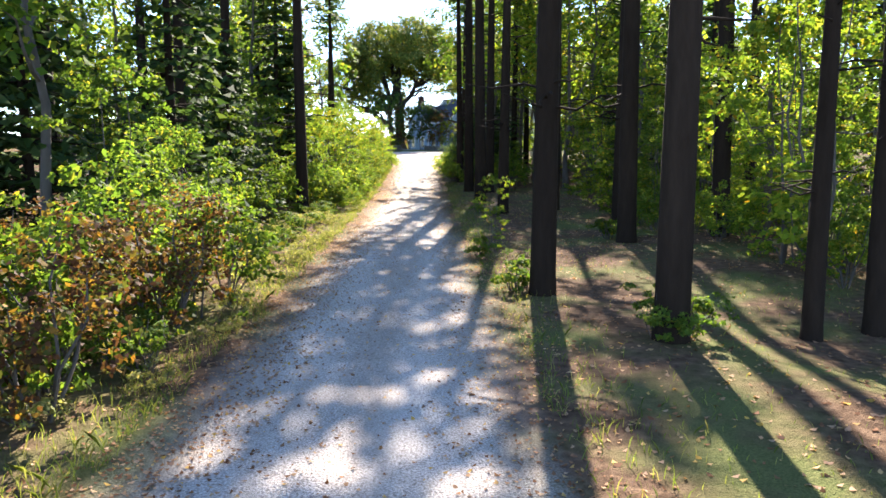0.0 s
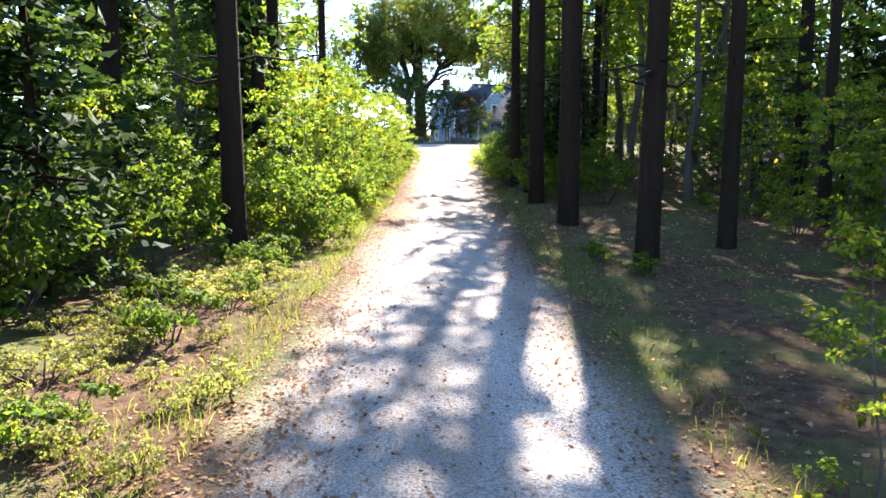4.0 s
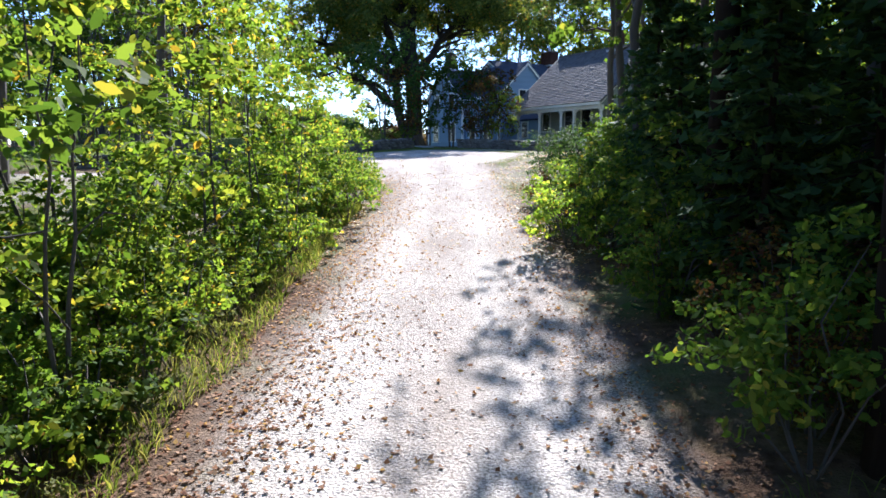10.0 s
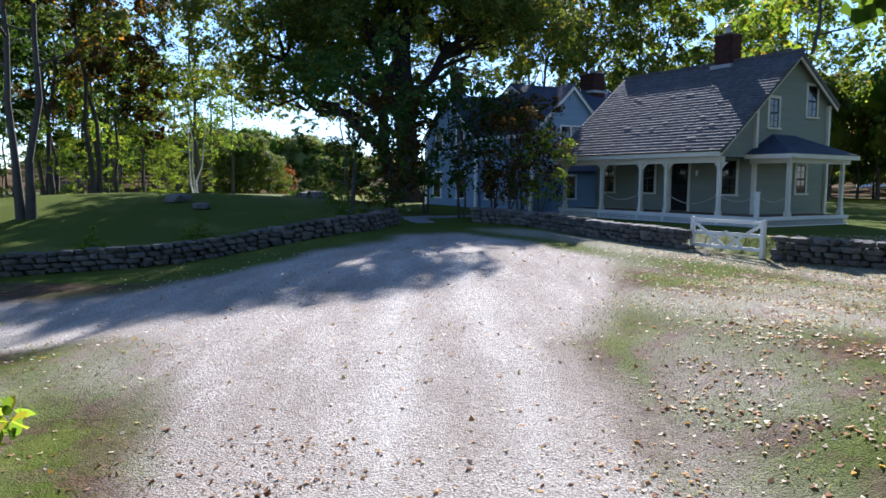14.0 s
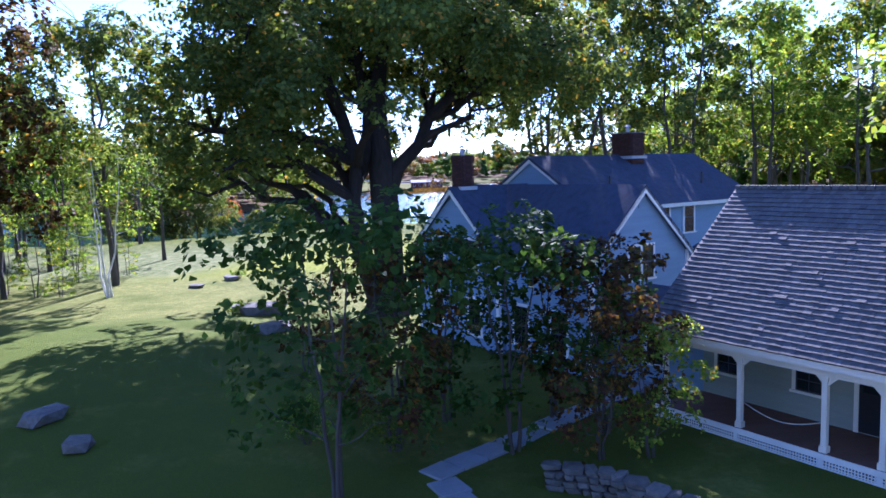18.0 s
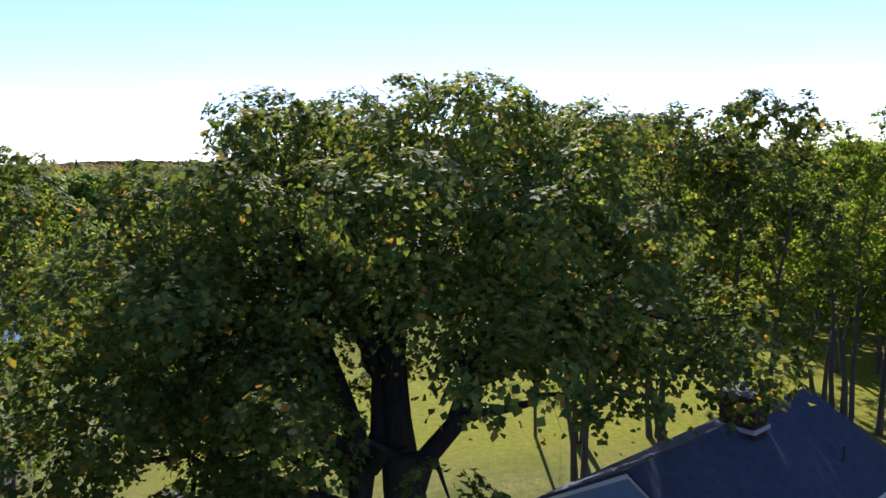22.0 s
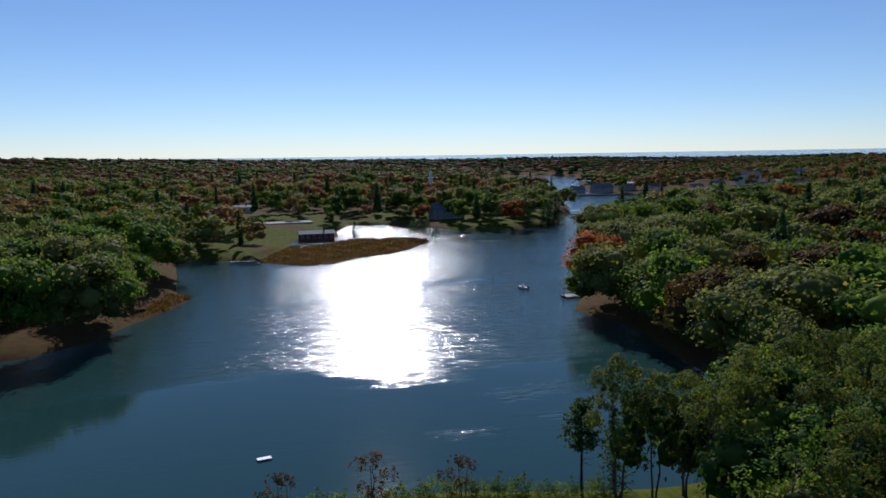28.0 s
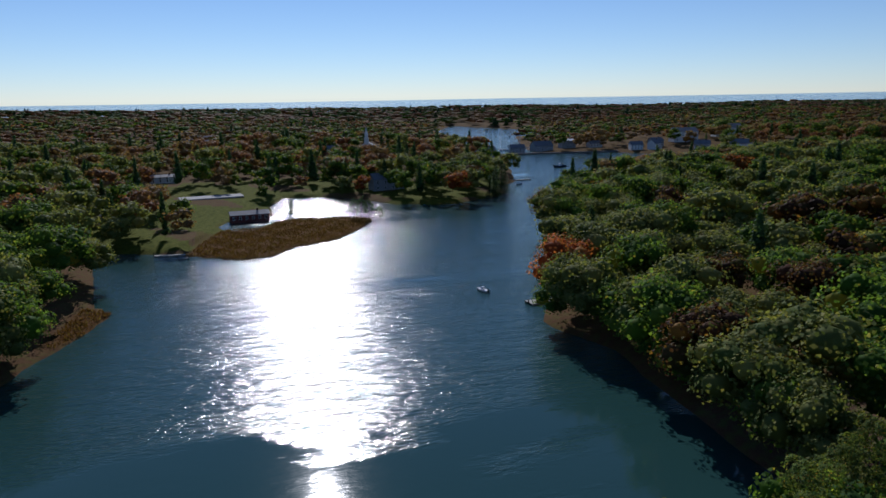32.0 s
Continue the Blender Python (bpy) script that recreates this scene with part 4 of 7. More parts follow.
for i in range(26):
    y = rs.uniform(50, 64)
    j = (4, 0, 4, 1)[i % 4]
    plant(SHRUB[j], SH_N[j], float(road_x(y) + rs.uniform(2.5, 6)), float(y), SH_L[j], "shrubs of the wood", rs.uniform(0.55, 0.95), category="shrub")
for i in range(40):
    y = rs.uniform(16, 60)
    x = road_x(y) + rs.uniform(9.5, 17)
    plant(SAPLING[(0, 2, 1)[i % 3]], "sapling", float(x), float(y), SAP_L, "saplings of the understorey", rs.uniform(0.7, 1.5))
for i in range(64):
    y = rs.uniform(35, 65)
    j = (0, 2, 5, 4)[i % 4]
    plant(SHRUB[j], SH_N[j], float(road_x(y) - rs.uniform(2.6, 4.2)), float(y), SH_L[j], "shrubs of the wood", rs.uniform(0.4, 0.7 if j == 4 else 0.85), category="shrub")
# thick growth where the drive comes out of the wood
for x, y, s, k in [(-5.7, 64.2, 0.8, 1), (-7.4, 66.8, 0.9, 0), (-6.4, 61.5, 0.95, 2), (-5.6, 57.5, 0.85, 0), (-5.3, 53, 0.8, 2), (-6.3, 48.5, 0.9, 0), (-5.0, 60, 0.6, 0),
                   (3.4, 65.5, 0.6, 0), (3.6, 68.9, 0.9, 1), (4.6, 65, 0.9, 1), (6.0, 71.5, 0.7, 0), (8.5, 75, 0.7, 2), (10.5, 79, 0.8, 0), (12, 82, 0.8, 2)]:
    plant(SAPLING[k], "sapling", x, y, SAP_L, "saplings along the drive", s)
for x, y, j, s in [(-4.7, 66.0, 2, 0.7), (-4.6, 63.5, 4, 0.8), (0.1, 66.2, 1, 0.55), (0.5, 67.6, 1, 0.45), (0.3, 63.8, 4, 0.55), (1.6, 66.6, 4, 0.5), (1.3, 65, 4, 0.6), (5.2, 73.5, 2, 0.8), (7, 76, 2, 0.9), (8.6, 79, 2, 1.0), (9.8, 81.5, 2, 1.0), (-0.2, 61.5, 0, 0.8), (0.5, 59.5, 0, 1.0), (0.7, 56.5, 4, 0.6), (0.8, 53, 4, 0.7), (0.6, 62.6, 4, 0.75), (1.2, 64.2, 4, 0.8), (1.9, 61.6, 4, 1.0), (2.5, 63.6, 4, 1.05), (1.6, 66, 4, 0.7), (2.7, 60.6, 4, 1.0), (3.4, 62.2, 4, 1.1), (3.3, 65.2, 4, 1.1), (0.9, 60.6, 4, 0.8), (2.6, 67.0, 2, 0.8), (3.6, 68.4, 2, 1.0), (4.4, 70.2, 4, 1.0), (2.2, 69.2, 4, 0.75), (3.0, 70.8, 4, 0.85), (3.7, 69.4, 4, 0.9), (2.8, 68.2, 2, 0.8), (-5.6, 63.6, 2, 0.95), (-6.3, 65.2, 2, 1.0), (-5.3, 65.6, 2, 0.75), (-6.9, 63.2, 2, 1.1), (-5.8, 61.8, 4, 0.9), (-7.2, 66.4, 2, 1.0), (-6.4, 67.2, 4, 0.7)]:
    plant(SHRUB[j], SH_N[j], x, y, SH_L[j], "shrubs of the wood", s, category="shrub")

for x, y, j, k in [(-5.3, 69.2, 2, 0.75), (-5.9, 69.4, 4, 0.75), (-6.6, 69.0, 2, 0.9), (-4.9, 68.4, 2, 0.6), (-6.2, 68.4, 4, 0.8)]:
    plant(SHRUB[j], SH_N[j], x, y, SH_L[j], "shrubs of the wood", k, category="shrub")
for x, y, k, j in [(-5.7, 68.9, 0.66, 0)]:
    plant(SAPLING[j], "sapling", x, y, SAP_L, "saplings along the drive", k)

JUNIPER = shrub(71, 2.2, 0.95, 2600, 0.075, M_NEEDLE)
for x, y, k in [(0.5, 67.6, 0.85), (0.9, 66.4, 0.9), (1.3, 65.0, 0.95), (0.7, 63.4, 0.7), (1.6, 62.6, 0.9), (0.6, 60.8, 0.6)]:
    plant(JUNIPER, "juniper_bush", x, y, "dense dark green evergreen bush beside the drive", "evergreen bushes at the drive", k, category="shrub")

# ---- trees about the houses ----
DOG = [broadleaf(91 + i, 5.6, 2.2, 0.2, 0.08, 2600, 0.17, lm, M_BARK_GREY, 3, 0.3, 12) for i, lm in enumerate((M_LEAF_DARK, M_LEAF_BROWN, M_LEAF_YEL))]
for x, y, s, k in [(-9.4, 105.5, 0.55, 1), (-7.3, 95.7, 1.1, 0), (-6.0, 98.6, 0.9, 1), (-4.6, 100.6, 0.9, 0), (-2.9, 98.3, 1.0, 0), (-1.4, 100.6, 0.86, 0), (-0.2, 99.2, 0.85, 1), (0.5, 97.4, 0.55, 2), (-0.8, 97.4, 0.7, 1)]:
    plant(DOG[k], "dogwood_tree", x, y, "small dense dogwood with dark leaves turning bronze", "small trees before the house", s * 1.12)
BIRCH = broadleaf(95, 11, 3.2, 0.3, 0.12, 2600, 0.2, M_LEAF_YEL, M_BIRCH, 3, 0.6, 10)
plant(BIRCH, "birch_tree", -25.2, 126.8, "white-barked birch with several leaning stems on the lawn", "", 1.0, 2.2)
plant(WIDE, "broadleaf_tree", -27.0, 132.6, "broad dark shade tree with a forked trunk beside the birch", "shade trees near the houses", 1.0)
for x, y, s, k in [(3.4, 130.5, 0.93, 0), (8.0, 130, 0.96, 1), (12.8, 129, 0.95, 0), (19.8, 132, 0.9, 2), (5.4, 137, 0.9, 1), (15.5, 136.5, 0.92, 2), (10.4, 137, 0.92, 0), (24.5, 127, 0.86, 2), (-27.5, 103, 1.0, 1), (-34, 121, 0.95, 0), (-21, 96, 0.85, 1),
                   (-38, 110, 0.9, 0), (-41, 132, 0.9, 1), (-44, 121, 0.9, 0), (-37, 146, 0.7, 0), (24, 140, 0.85, 2), (31, 148, 0.8, 1), (27, 154, 0.75, 0), (21, 150, 0.7, 2), (5.6, 78.5, 0.72, 1), (9.2, 80.5, 0.78, 0), (36, 160, 0.75, 1)]:
    plant(TALL[k], "broadleaf_tree", x, y, "tall spreading shade tree with dark trunk near the houses", "shade trees near the houses", s)
DARKT = [(t[0], clump_crown("crown", 86 + i, broad_dome(rbig, 28, 0, 0, 4.5, 20.5, 5.6, 1.8, 2.2, 0.0), 10000, 0.32, (M_LEAF_DARK, M_LEAF_BROWN)[i])) for i, t in enumerate(TALL[:2])]
for x, y, s, k in [(-38, 117, 1.0, 0), (-41.3, 143.2, 0.95, 0), (-31.6, 123.0, 1.02, 1), (-31.5, 106, 0.9, 0), (-44, 152, 0.95, 0)]:
    plant(DARKT[k], "beech_tree", x, y, ("large dark green shade tree beyond the lawn", "large copper-leaved beech beyond the lawn")[k], "shade trees near the houses", s)
for i in range(46):
    k = rs.random()
    if i % 3 == 0:
        x, y = rs.uniform(-75, -36), rs.uniform(82, 180)
    elif i % 3 == 1:
        x, y = rs.uniform(16, 60), rs.uniform(84, 200)
        if y > 150 and x < 30:
            continue
    else:
        x, y = rs.uniform(12, 40), rs.uniform(74, 125)
        if x < 21 and y > 82:
            x += 12
    plant(TREES[(1, 0, 1, 1)[i % 4]], "broadleaf_tree", float(x), float(y), TREE_L, "broad-leaved trees of the wood", rs.uniform(0.8, 1.25))
for i in range(44):
    x, y = rs.uniform(-68, -29), rs.uniform(98, 186)
    if y < 125 and x > -33:
        x -= 8
    if y > 156 and x > -56:
        continue
    plant(TREES[(0, 1, 2, 0)[i % 4]], "broadleaf_tree", float(x), float(y), TREE_L, "broad-leaved trees of the wood", rs.uniform(0.6, 1.1))
for i in range(30):
    x, y = rs.uniform(-50, -27), rs.uniform(92, 152)
    plant(SAPLING[i % 3], "sapling", float(x), float(y), SAP_L, "saplings behind the lawn", rs.uniform(0.7, 1.3))
ROUND = (broadleaf(51, 12, 5.0, 0.12, 0.3, 200, 0.3, M_LEAF, M_BARK_GREY, 2, 0.3, 12)[0], clump_crown("crown", 89, broad_dome(rbig, 30, 0, 0, 1.2, 15.5, 8.5, 2.3, 2.4, 0.0), 26000, 0.36, M_LEAF_MAPLE, 0.85))
ROUND_RED = (ROUND[0], clump_crown("crown", 90, broad_dome(rbig, 14, 0, 0, 4.0, 20.0, 4.0, 2.0, 2.4, 0.0), 2500, 0.6, M_LEAF_RED, 0.85))
for x, y, k in [(-39.8, 189.5, 0.66), (-45.5, 185, 0.72), (-37.0, 186.5, 0.58), (-26.0, 194.2, 0.36), (-24.0, 196.5, 0.26), (-29, 189.5, 0.22)]:
    plant(ROUND, "broadleaf_tree", x, y, "rounded dense green tree at the shore", "shore trees", k)
plant(ROUND_RED, "red_maple", -33.4, 193.0, "slender young maple turned red at the shore", "", 0.3)
ORCH = broadleaf(97, 6.5, 2.4, 0.22, 0.13, 1500, 0.2, M_LEAF_BROWN, M_BARK_GREY, 2, 0.3, 10)
for x, y, s in [(-11.3, 201.3, 1.0), (-1.3, 202.6, 1.15), (8.8, 201.0, 1.0)]:
    plant(ORCH, "apple_tree", x, y, "small thin-leaved tree standing at the shore", "small trees along the shore", s)
SHORE_PINE = conifer(17, 12.5, 3.2, 0.5, 0.17, 2200, 0.5, M_NEEDLE, M_BARK, 6, 0.05, 0.7)
plant(SHORE_PINE, "pine_tree", 24.3, 203.6, "leaning shore pine with a flat open crown", "shore trees", 1.0)
plant(HEMLOCK[1], "spruce_tree", 28.4, 203.2, "dark spruce among the shore trees", "shore trees", 0.8)
for x, y, s, k in [(27, 199, 0.9, 0), (31, 198, 0.8, 0), (36, 200, 0.8, 1), (42, 198, 0.85, 0), (47, 203, 0.9, 1), (39, 193, 0.85, 1), (33, 190, 0.8, 0), (46, 190, 0.8, 0), (54, 205, 0.9, 1), (58, 196, 0.95, 0), (52, 186, 0.9, 1), (42, 180, 0.8, 0), (35, 174, 0.75, 1), (49, 172, 0.85, 0), (60, 180, 0.9, 0), (64, 210, 0.85, 1)]:
    plant(TALL[k], "broadleaf_tree", x, y, "tall shore tree with a rounded leafy crown", "shore trees", s * 0.9)
for i in range(58):
    x = -30 + i * 1.0 + rs.uniform(-0.4, 0.4)
    plant(SHRUB[(0, 2, 4)[i % 3]], "shrub", x, float(np.interp(x, [-31, -25, -13, -1, 10, 20, 27], [197, 200.5, 206, 207.5, 207, 205, 203.5])) + rs.uniform(-1.5, 0.8), SH_L[(0, 2, 4)[i % 3]], "shrubs along the shore", 0.9 + 0.5 * rs.random(), category="shrub")


# ---- woods far off ----
def ball(sub):
    bm = bmesh.new()
    bmesh.ops.create_icosphere(bm, subdivisions=sub, radius=1.0)
    v = np.array([tuple(q.co) for q in bm.verts])
    f = np.array([[q.index for q in t.verts] for t in bm.faces])
    bm.free()
    return v, np.concatenate([f, f[:, 2:3]], 1)


BALL = {1: ball(1)}


def far_tree(rng, lobes, per, size, conif=False):
    """A crown about two units wide: several lobes, each a rough core under small leaf clusters."""
    ico, tri = BALL[1]
    V, F, o = [], [], 0
    for i in range(lobes):
        q = math.sqrt((i + 0.3) / lobes)
        w = i * 2.39996 + rng.random()
        if conif:
            z = -0.75 + 1.65 * i / max(1, lobes - 1)
            r = 0.62 - 0.29 * (z + 0.75)
            c, rad = np.array([0.18 * math.cos(w) * r, 0.18 * math.sin(w) * r, z]), np.array([r, r, 0.36])
        else:
            r = rng.uniform(0.34, 0.5)
            c = np.array([0.62 * q * math.cos(w), 0.62 * q * math.sin(w), 0.6 * math.sqrt(max(0.0, 1 - q ** 2.2)) * (1 if i % 2 else -0.5) - 0.05 if q > 0.5 else 0.5 - 0.5 * q])
            rad = np.array([r, r, r * 0.85])
        V.append(c + ico * rad * (0.7 if per else 1.0) * (0.95 + 0.07 * rng.normal(size=len(ico)))[:, None])
        F.append(tri + o)
        o += len(ico)
        if per:
            d = rng.normal(size=(per, 3))
            d[:, 2] = 0.8 * d[:, 2] + 0.35
            d /= np.linalg.norm(d, axis=1)[:, None]
            p = c + d * rad * rng.uniform(0.8, 1.1, per)[:, None]
            v, f = leaf_quads(p, d + [0, 0, 0.25], size, rng, 0.8, 0.4)
            V.append(v)
            F.append(f + o)
            o += len(v)
    return np.concatenate(V), np.concatenate(F)


def woods(name, places, heights, n, size, material, label, seed, conif=False, wide=0.33):
    rng = np.random.default_rng(seed)
    bases = [far_tree(rng, n[0], n[1], size, conif) for _ in range(8)]
    V, F, o = [], [], 0
    zs = land_z(places[:, 0], places[:, 1])
    for (x, y), z, h in zip(places, zs, heights):
        v, f = bases[rng.integers(8)]
        w = rng.random() * 6.28
        c, s = math.cos(w), math.sin(w)
        q = v * (h * wide * rng.uniform(0.85, 1.25), h * wide * rng.uniform(0.85, 1.25), h * 0.42)
        V.append(np.stack([q[:, 0] * c - q[:, 1] * s + x, q[:, 0] * s + q[:, 1] * c + y, q[:, 2] + z + h * 0.56], 1))
        F.append(f + o)
        o += len(v)
    me = quick_mesh(name, np.concatenate(V), np.concatenate(F), material)
    return tagged(new(name, me), label, "woods", kind="stuff")


def grid_scatter(seed, x0, x1, y0, y1, step, keep):
    rng = np.random.default_rng(seed)
    gx, gy = np.meshgrid(np.arange(x0, x1, step), np.arange(y0, y1, step))
    p = np.stack([gx.ravel(), gy.ravel()], 1) + rng.uniform(-0.42, 0.42, (gx.size, 2)) * step
    return p[keep(p[:, 0], p[:, 1])]


def in_view(x, y, margin=1.0):
    az = np.degrees(np.arctan2(x + 9, y - 125))
    return (az > -33) & (az < 54)


def on_land(x, y, m=3.0):
    return (edge_dist(x, y, RIVER) > m) & (edge_dist(x, y, MARSH) > 3)


CLEAR = [((-90, 445), (160, 640), 0.35), ((-22, 425), (40, 474), 0.9), ((-13, 470), (16, 512), 1.0), ((-20, 510), (75, 560), 0.7), ((62, 520), (120, 590), 0.8), ((60, 590), (240, 700), 0.3), ((95, 660), (135, 820), 0.65), ((200, 780), (470, 900), 0.6), ((330, 600), (520, 800), 0.45), ((-60, 500), (-20, 700), 0.4)]


SITES = [(-67, 491), (-97, 543), (-46, 655), (-27, 918), (77, 772), (84, 572), (128, 590), (150, 612), (190, 690), (205, 735), (299, 822), (383, 784), (399, 776), (413, 796), (452, 806), (525, 832), (424, 736), (441, 706), (433, 668), (118, 800)]


def wooded(x, y, rng):
    ok = on_land(x, y, 4)
    for hx, hy in SITES:
        ok &= ~((np.abs(x - hx - 0.15 * (y - hy)) < 13) & (y > hy - 40) & (y < hy + 9))
    for (x0, y0), (x1, y1), p in CLEAR:
        ok &= ~((x > x0) & (x < x1) & (y > y0) & (y < y1) & (rng.random(len(x)) < p))
    return ok


rng = np.random.default_rng(8)
KINDS = [(0.0, 0.4, M_LEAF, "green"), (0.4, 0.82, M_FAR_GREEN, "mellow green"), (0.82, 0.91, M_NEEDLE, "dark conifer"), (0.91, 0.97, M_LEAF_BROWN, "bronze"), (0.97, 1.01, M_LEAF_RED, "russet")]
FAR_KINDS = [(0.0, 0.27, M_FAR_GREEN, "mellow green"), (0.27, 0.44, M_LEAF, "green"), (0.44, 0.55, M_NEEDLE, "dark conifer"), (0.55, 0.76, M_FAR_TAN, "tan"), (0.76, 1.01, M_FAR_RED, "russet")]
def shore_row(step, keep, inland=1.6):
    out = []
    for (x0, y0), (x1, y1) in zip(RIVER, RIVER[1:]):
        L = math.hypot(x1 - x0, y1 - y0)
        for u in np.arange(0.5, L, step):
            out.append((x0 + (x1 - x0) * u / L - inland * (y0 - y1) / L, y0 + (y1 - y0) * u / L - inland * (x1 - x0) / L))
    out = np.array(out)
    return out[keep(out[:, 0], out[:, 1]) & on_land(out[:, 0], out[:, 1], 0.2)]


bank = np.concatenate([shore_row(6.0, lambda x, y: (x < -40) & (y > 280) & (y < 345) & (edge_dist(x, y, SPIT) > 3) & in_view(x, y)), shore_row(6.0, lambda x, y: (x > 58) & (y > 215) & (y < 600) & (x > np.interp(y, [215, 610], [55, 300]) - 40) & in_view(x, y)), grid_scatter(1, -190, -30, 284, 520, 13, lambda x, y: on_land(x, y, 0.3) & in_view(x, y) & ((x < -48) | (y < 345)) & (edge_dist(x, y, SPIT) > 2)),
                       grid_scatter(2, 58, 430, 215, 610, 13, lambda x, y: on_land(x, y, 0.3) & in_view(x, y))])
front = (np.abs(edge_dist(bank[:, 0], bank[:, 1], RIVER)) < 46) & (bank[:, 1] < 430)
for where, kinds_of, n, size, h0, h1, word in ((bank[front], KINDS, (13, 110), 0.082, 12, 24, "woods on the river bank"), (bank[~front], KINDS, (10, 44), 0.125, 12, 23, "woods behind the river bank")):
    kk = rng.random(len(where)) * np.where(where[:, 0] < 0, 0.88, 1.0)
    for k, (a, b, mm, lab) in enumerate(kinds_of):
        sel = where[(kk >= a) & (kk < b)]
        if len(sel):
            woods("woods", sel, rng.uniform(h0, h1, len(sel)), n, size, mm, lab + " " + word, 60 + k, mm is M_NEEDLE, 0.3 if mm is M_NEEDLE else 0.43)
glade = grid_scatter(7, 30, 80, 138, 206, 6.5, lambda x, y: on_land(x, y, 2) & (x > np.interp(y, [138, 180, 206], [34, 33, 26])))
kk = rng.random(len(glade))
for k, (a, b, mm) in enumerate(((0, 0.45, M_FAR_GREEN), (0.45, 0.9, M_LEAF_DARK), (0.9, 1.01, M_LEAF))):
    sel = glade[(kk >= a) & (kk < b)]
    woods("woods", sel, rng.uniform(12, 18, len(sel)), (10, 75), 0.1, mm, "dense green woods between field and river", 90 + k, False, 0.34)
near = grid_scatter(3, -420, 560, 425, 820, 13, lambda x, y: wooded(x, y, rng) & in_view(x, y) & ~((x > 60) & (y < 610) & (edge_dist(x, y, RIVER) > 0) & (x > np.interp(y, [425, 610], [120, 400]))))
midw = grid_scatter(4, -900, 1150, 820, 1350, 19, lambda x, y: wooded(x, y, rng) & in_view(x, y))
farw = grid_scatter(5, -1700, 2200, 1350, 2250, 36, lambda x, y: wooded(x, y, rng) & in_view(x, y))
for where, n, size, h0, h1, w in ((near, (9, 32), 0.14, 10, 23, 0.43), (midw, (5, 4), 0.3, 11, 16, 0.78), (farw, (5, 0), 0.45, 12, 16, 1.2)):
    kk = rng.random(len(where)) * 0.75 + 0.25 * (0.5 + 0.5 * np.sin(where[:, 0] / 90 + 1) * np.cos(where[:, 1] / 110))
    for k, (a, b, mm, lab) in enumerate(FAR_KINDS):
        sel = where[(kk >= a) & (kk < b)]
        if len(sel):
            woods("woods", sel, rng.uniform(h0, h1, len(sel)), n, size, mm, lab + " autumn woods in the distance", 160 + k, mm is M_NEEDLE, w * (0.7 if mm is M_NEEDLE else 1))

# ---- house materials ----
M_CLAP_BLUE = m_noise("blue_painted_clapboard", (0.19, 0.29, 0.41), (0.23, 0.33, 0.45), 14, 0.7, 0.25, (0.3, 0.3, 3), 0.15)
M_CLAP_GREEN = m_noise("sage_painted_clapboard", (0.25, 0.28, 0.24), (0.3, 0.33, 0.28), 14, 0.75, 0.25, (0.3, 0.3, 3), 0.15)
M_TRIM = m_noise("cream_painted_trim", (0.72, 0.69, 0.6), (0.78, 0.75, 0.67), 10, 0.6, 0.2, (1, 1, 1), 0.1)
M_WHITE = m_noise("white_painted_wood", (0.74, 0.74, 0.72), (0.82, 0.82, 0.8), 12, 0.6, 0.25, (1, 1, 1), 0.15)
M_ASPHALT = m_noise("dark_asphalt_shingle", (0.035, 0.045, 0.075), (0.075, 0.09, 0.13), 30, 0.85, 0.5, (1, 1, 1), 0.4)
M_DECK = m_noise("brown_porch_boards", (0.16, 0.085, 0.06), (0.22, 0.12, 0.085), 8, 0.7, 0.4, (1, 6, 1), 0.2)
M_IRON = m_noise("dark_iron", (0.04, 0.04, 0.045), (0.07, 0.07, 0.075), 12, 0.5, 0.3)
M_LEAD = m_noise("lead_flashing", (0.4, 0.41, 0.43), (0.5, 0.51, 0.53), 8, 0.5, 0.4)
M_ROPE = m_noise("pale_rope", (0.5, 0.47, 0.4), (0.6, 0.57, 0.5), 30, 0.9, 0.3)
M_SASH = m_noise("dark_painted_sash", (0.05, 0.052, 0.06), (0.08, 0.082, 0.09), 8, 0.6, 0.3)
M_SLAB = m_noise("blue_grey_slab", (0.22, 0.24, 0.27), (0.31, 0.33, 0.36), 6, 0.8, 0.35)
M_BLACK = m_noise("black_shade", (0.015, 0.015, 0.017), (0.025, 0.025, 0.028), 6, 0.8, 0.3)


def build_tone(c1, c2, c3, scale, rough, bump):
    """Pieces that differ one from another."""
    def b(nt):
        oi, geo = nt.nodes.new("ShaderNodeObjectInfo"), nt.nodes.new("ShaderNodeNewGeometry")
        ad = nt.nodes.new("ShaderNodeMath")
        ad.operation = 'ADD'
        nt.links.new(oi.outputs["Random"], ad.inputs[0])
        nt.links.new(geo.outputs["Random Per Island"], ad.inputs[1])
        fr = nt.nodes.new("ShaderNodeMath")
        fr.operation = 'FRACT'
        nt.links.new(ad.outputs[0], fr.inputs[0])
        v = coords(nt)
        f = noise_n(nt, v, scale, 5)
        base = ramp(nt, fr.outputs[0], [(0, c1), (0.5, c2), (1, c3)])
        col = mixc(nt, f, base, tuple(x * 0.55 for x in c1))
        return bsdf(nt, col, rough, 0, f, bump, 0.02, 0.2)
    return b


M_SHINGLE = mat("weathered_wood_shingle", build_tone((0.125, 0.122, 0.125), (0.17, 0.166, 0.168), (0.22, 0.215, 0.215), 9, 0.85, 0.5))
M_BRICK = mat("red_brick", build_tone((0.07, 0.035, 0.03), (0.1, 0.048, 0.04), (0.13, 0.062, 0.05), 20, 0.9, 0.4))
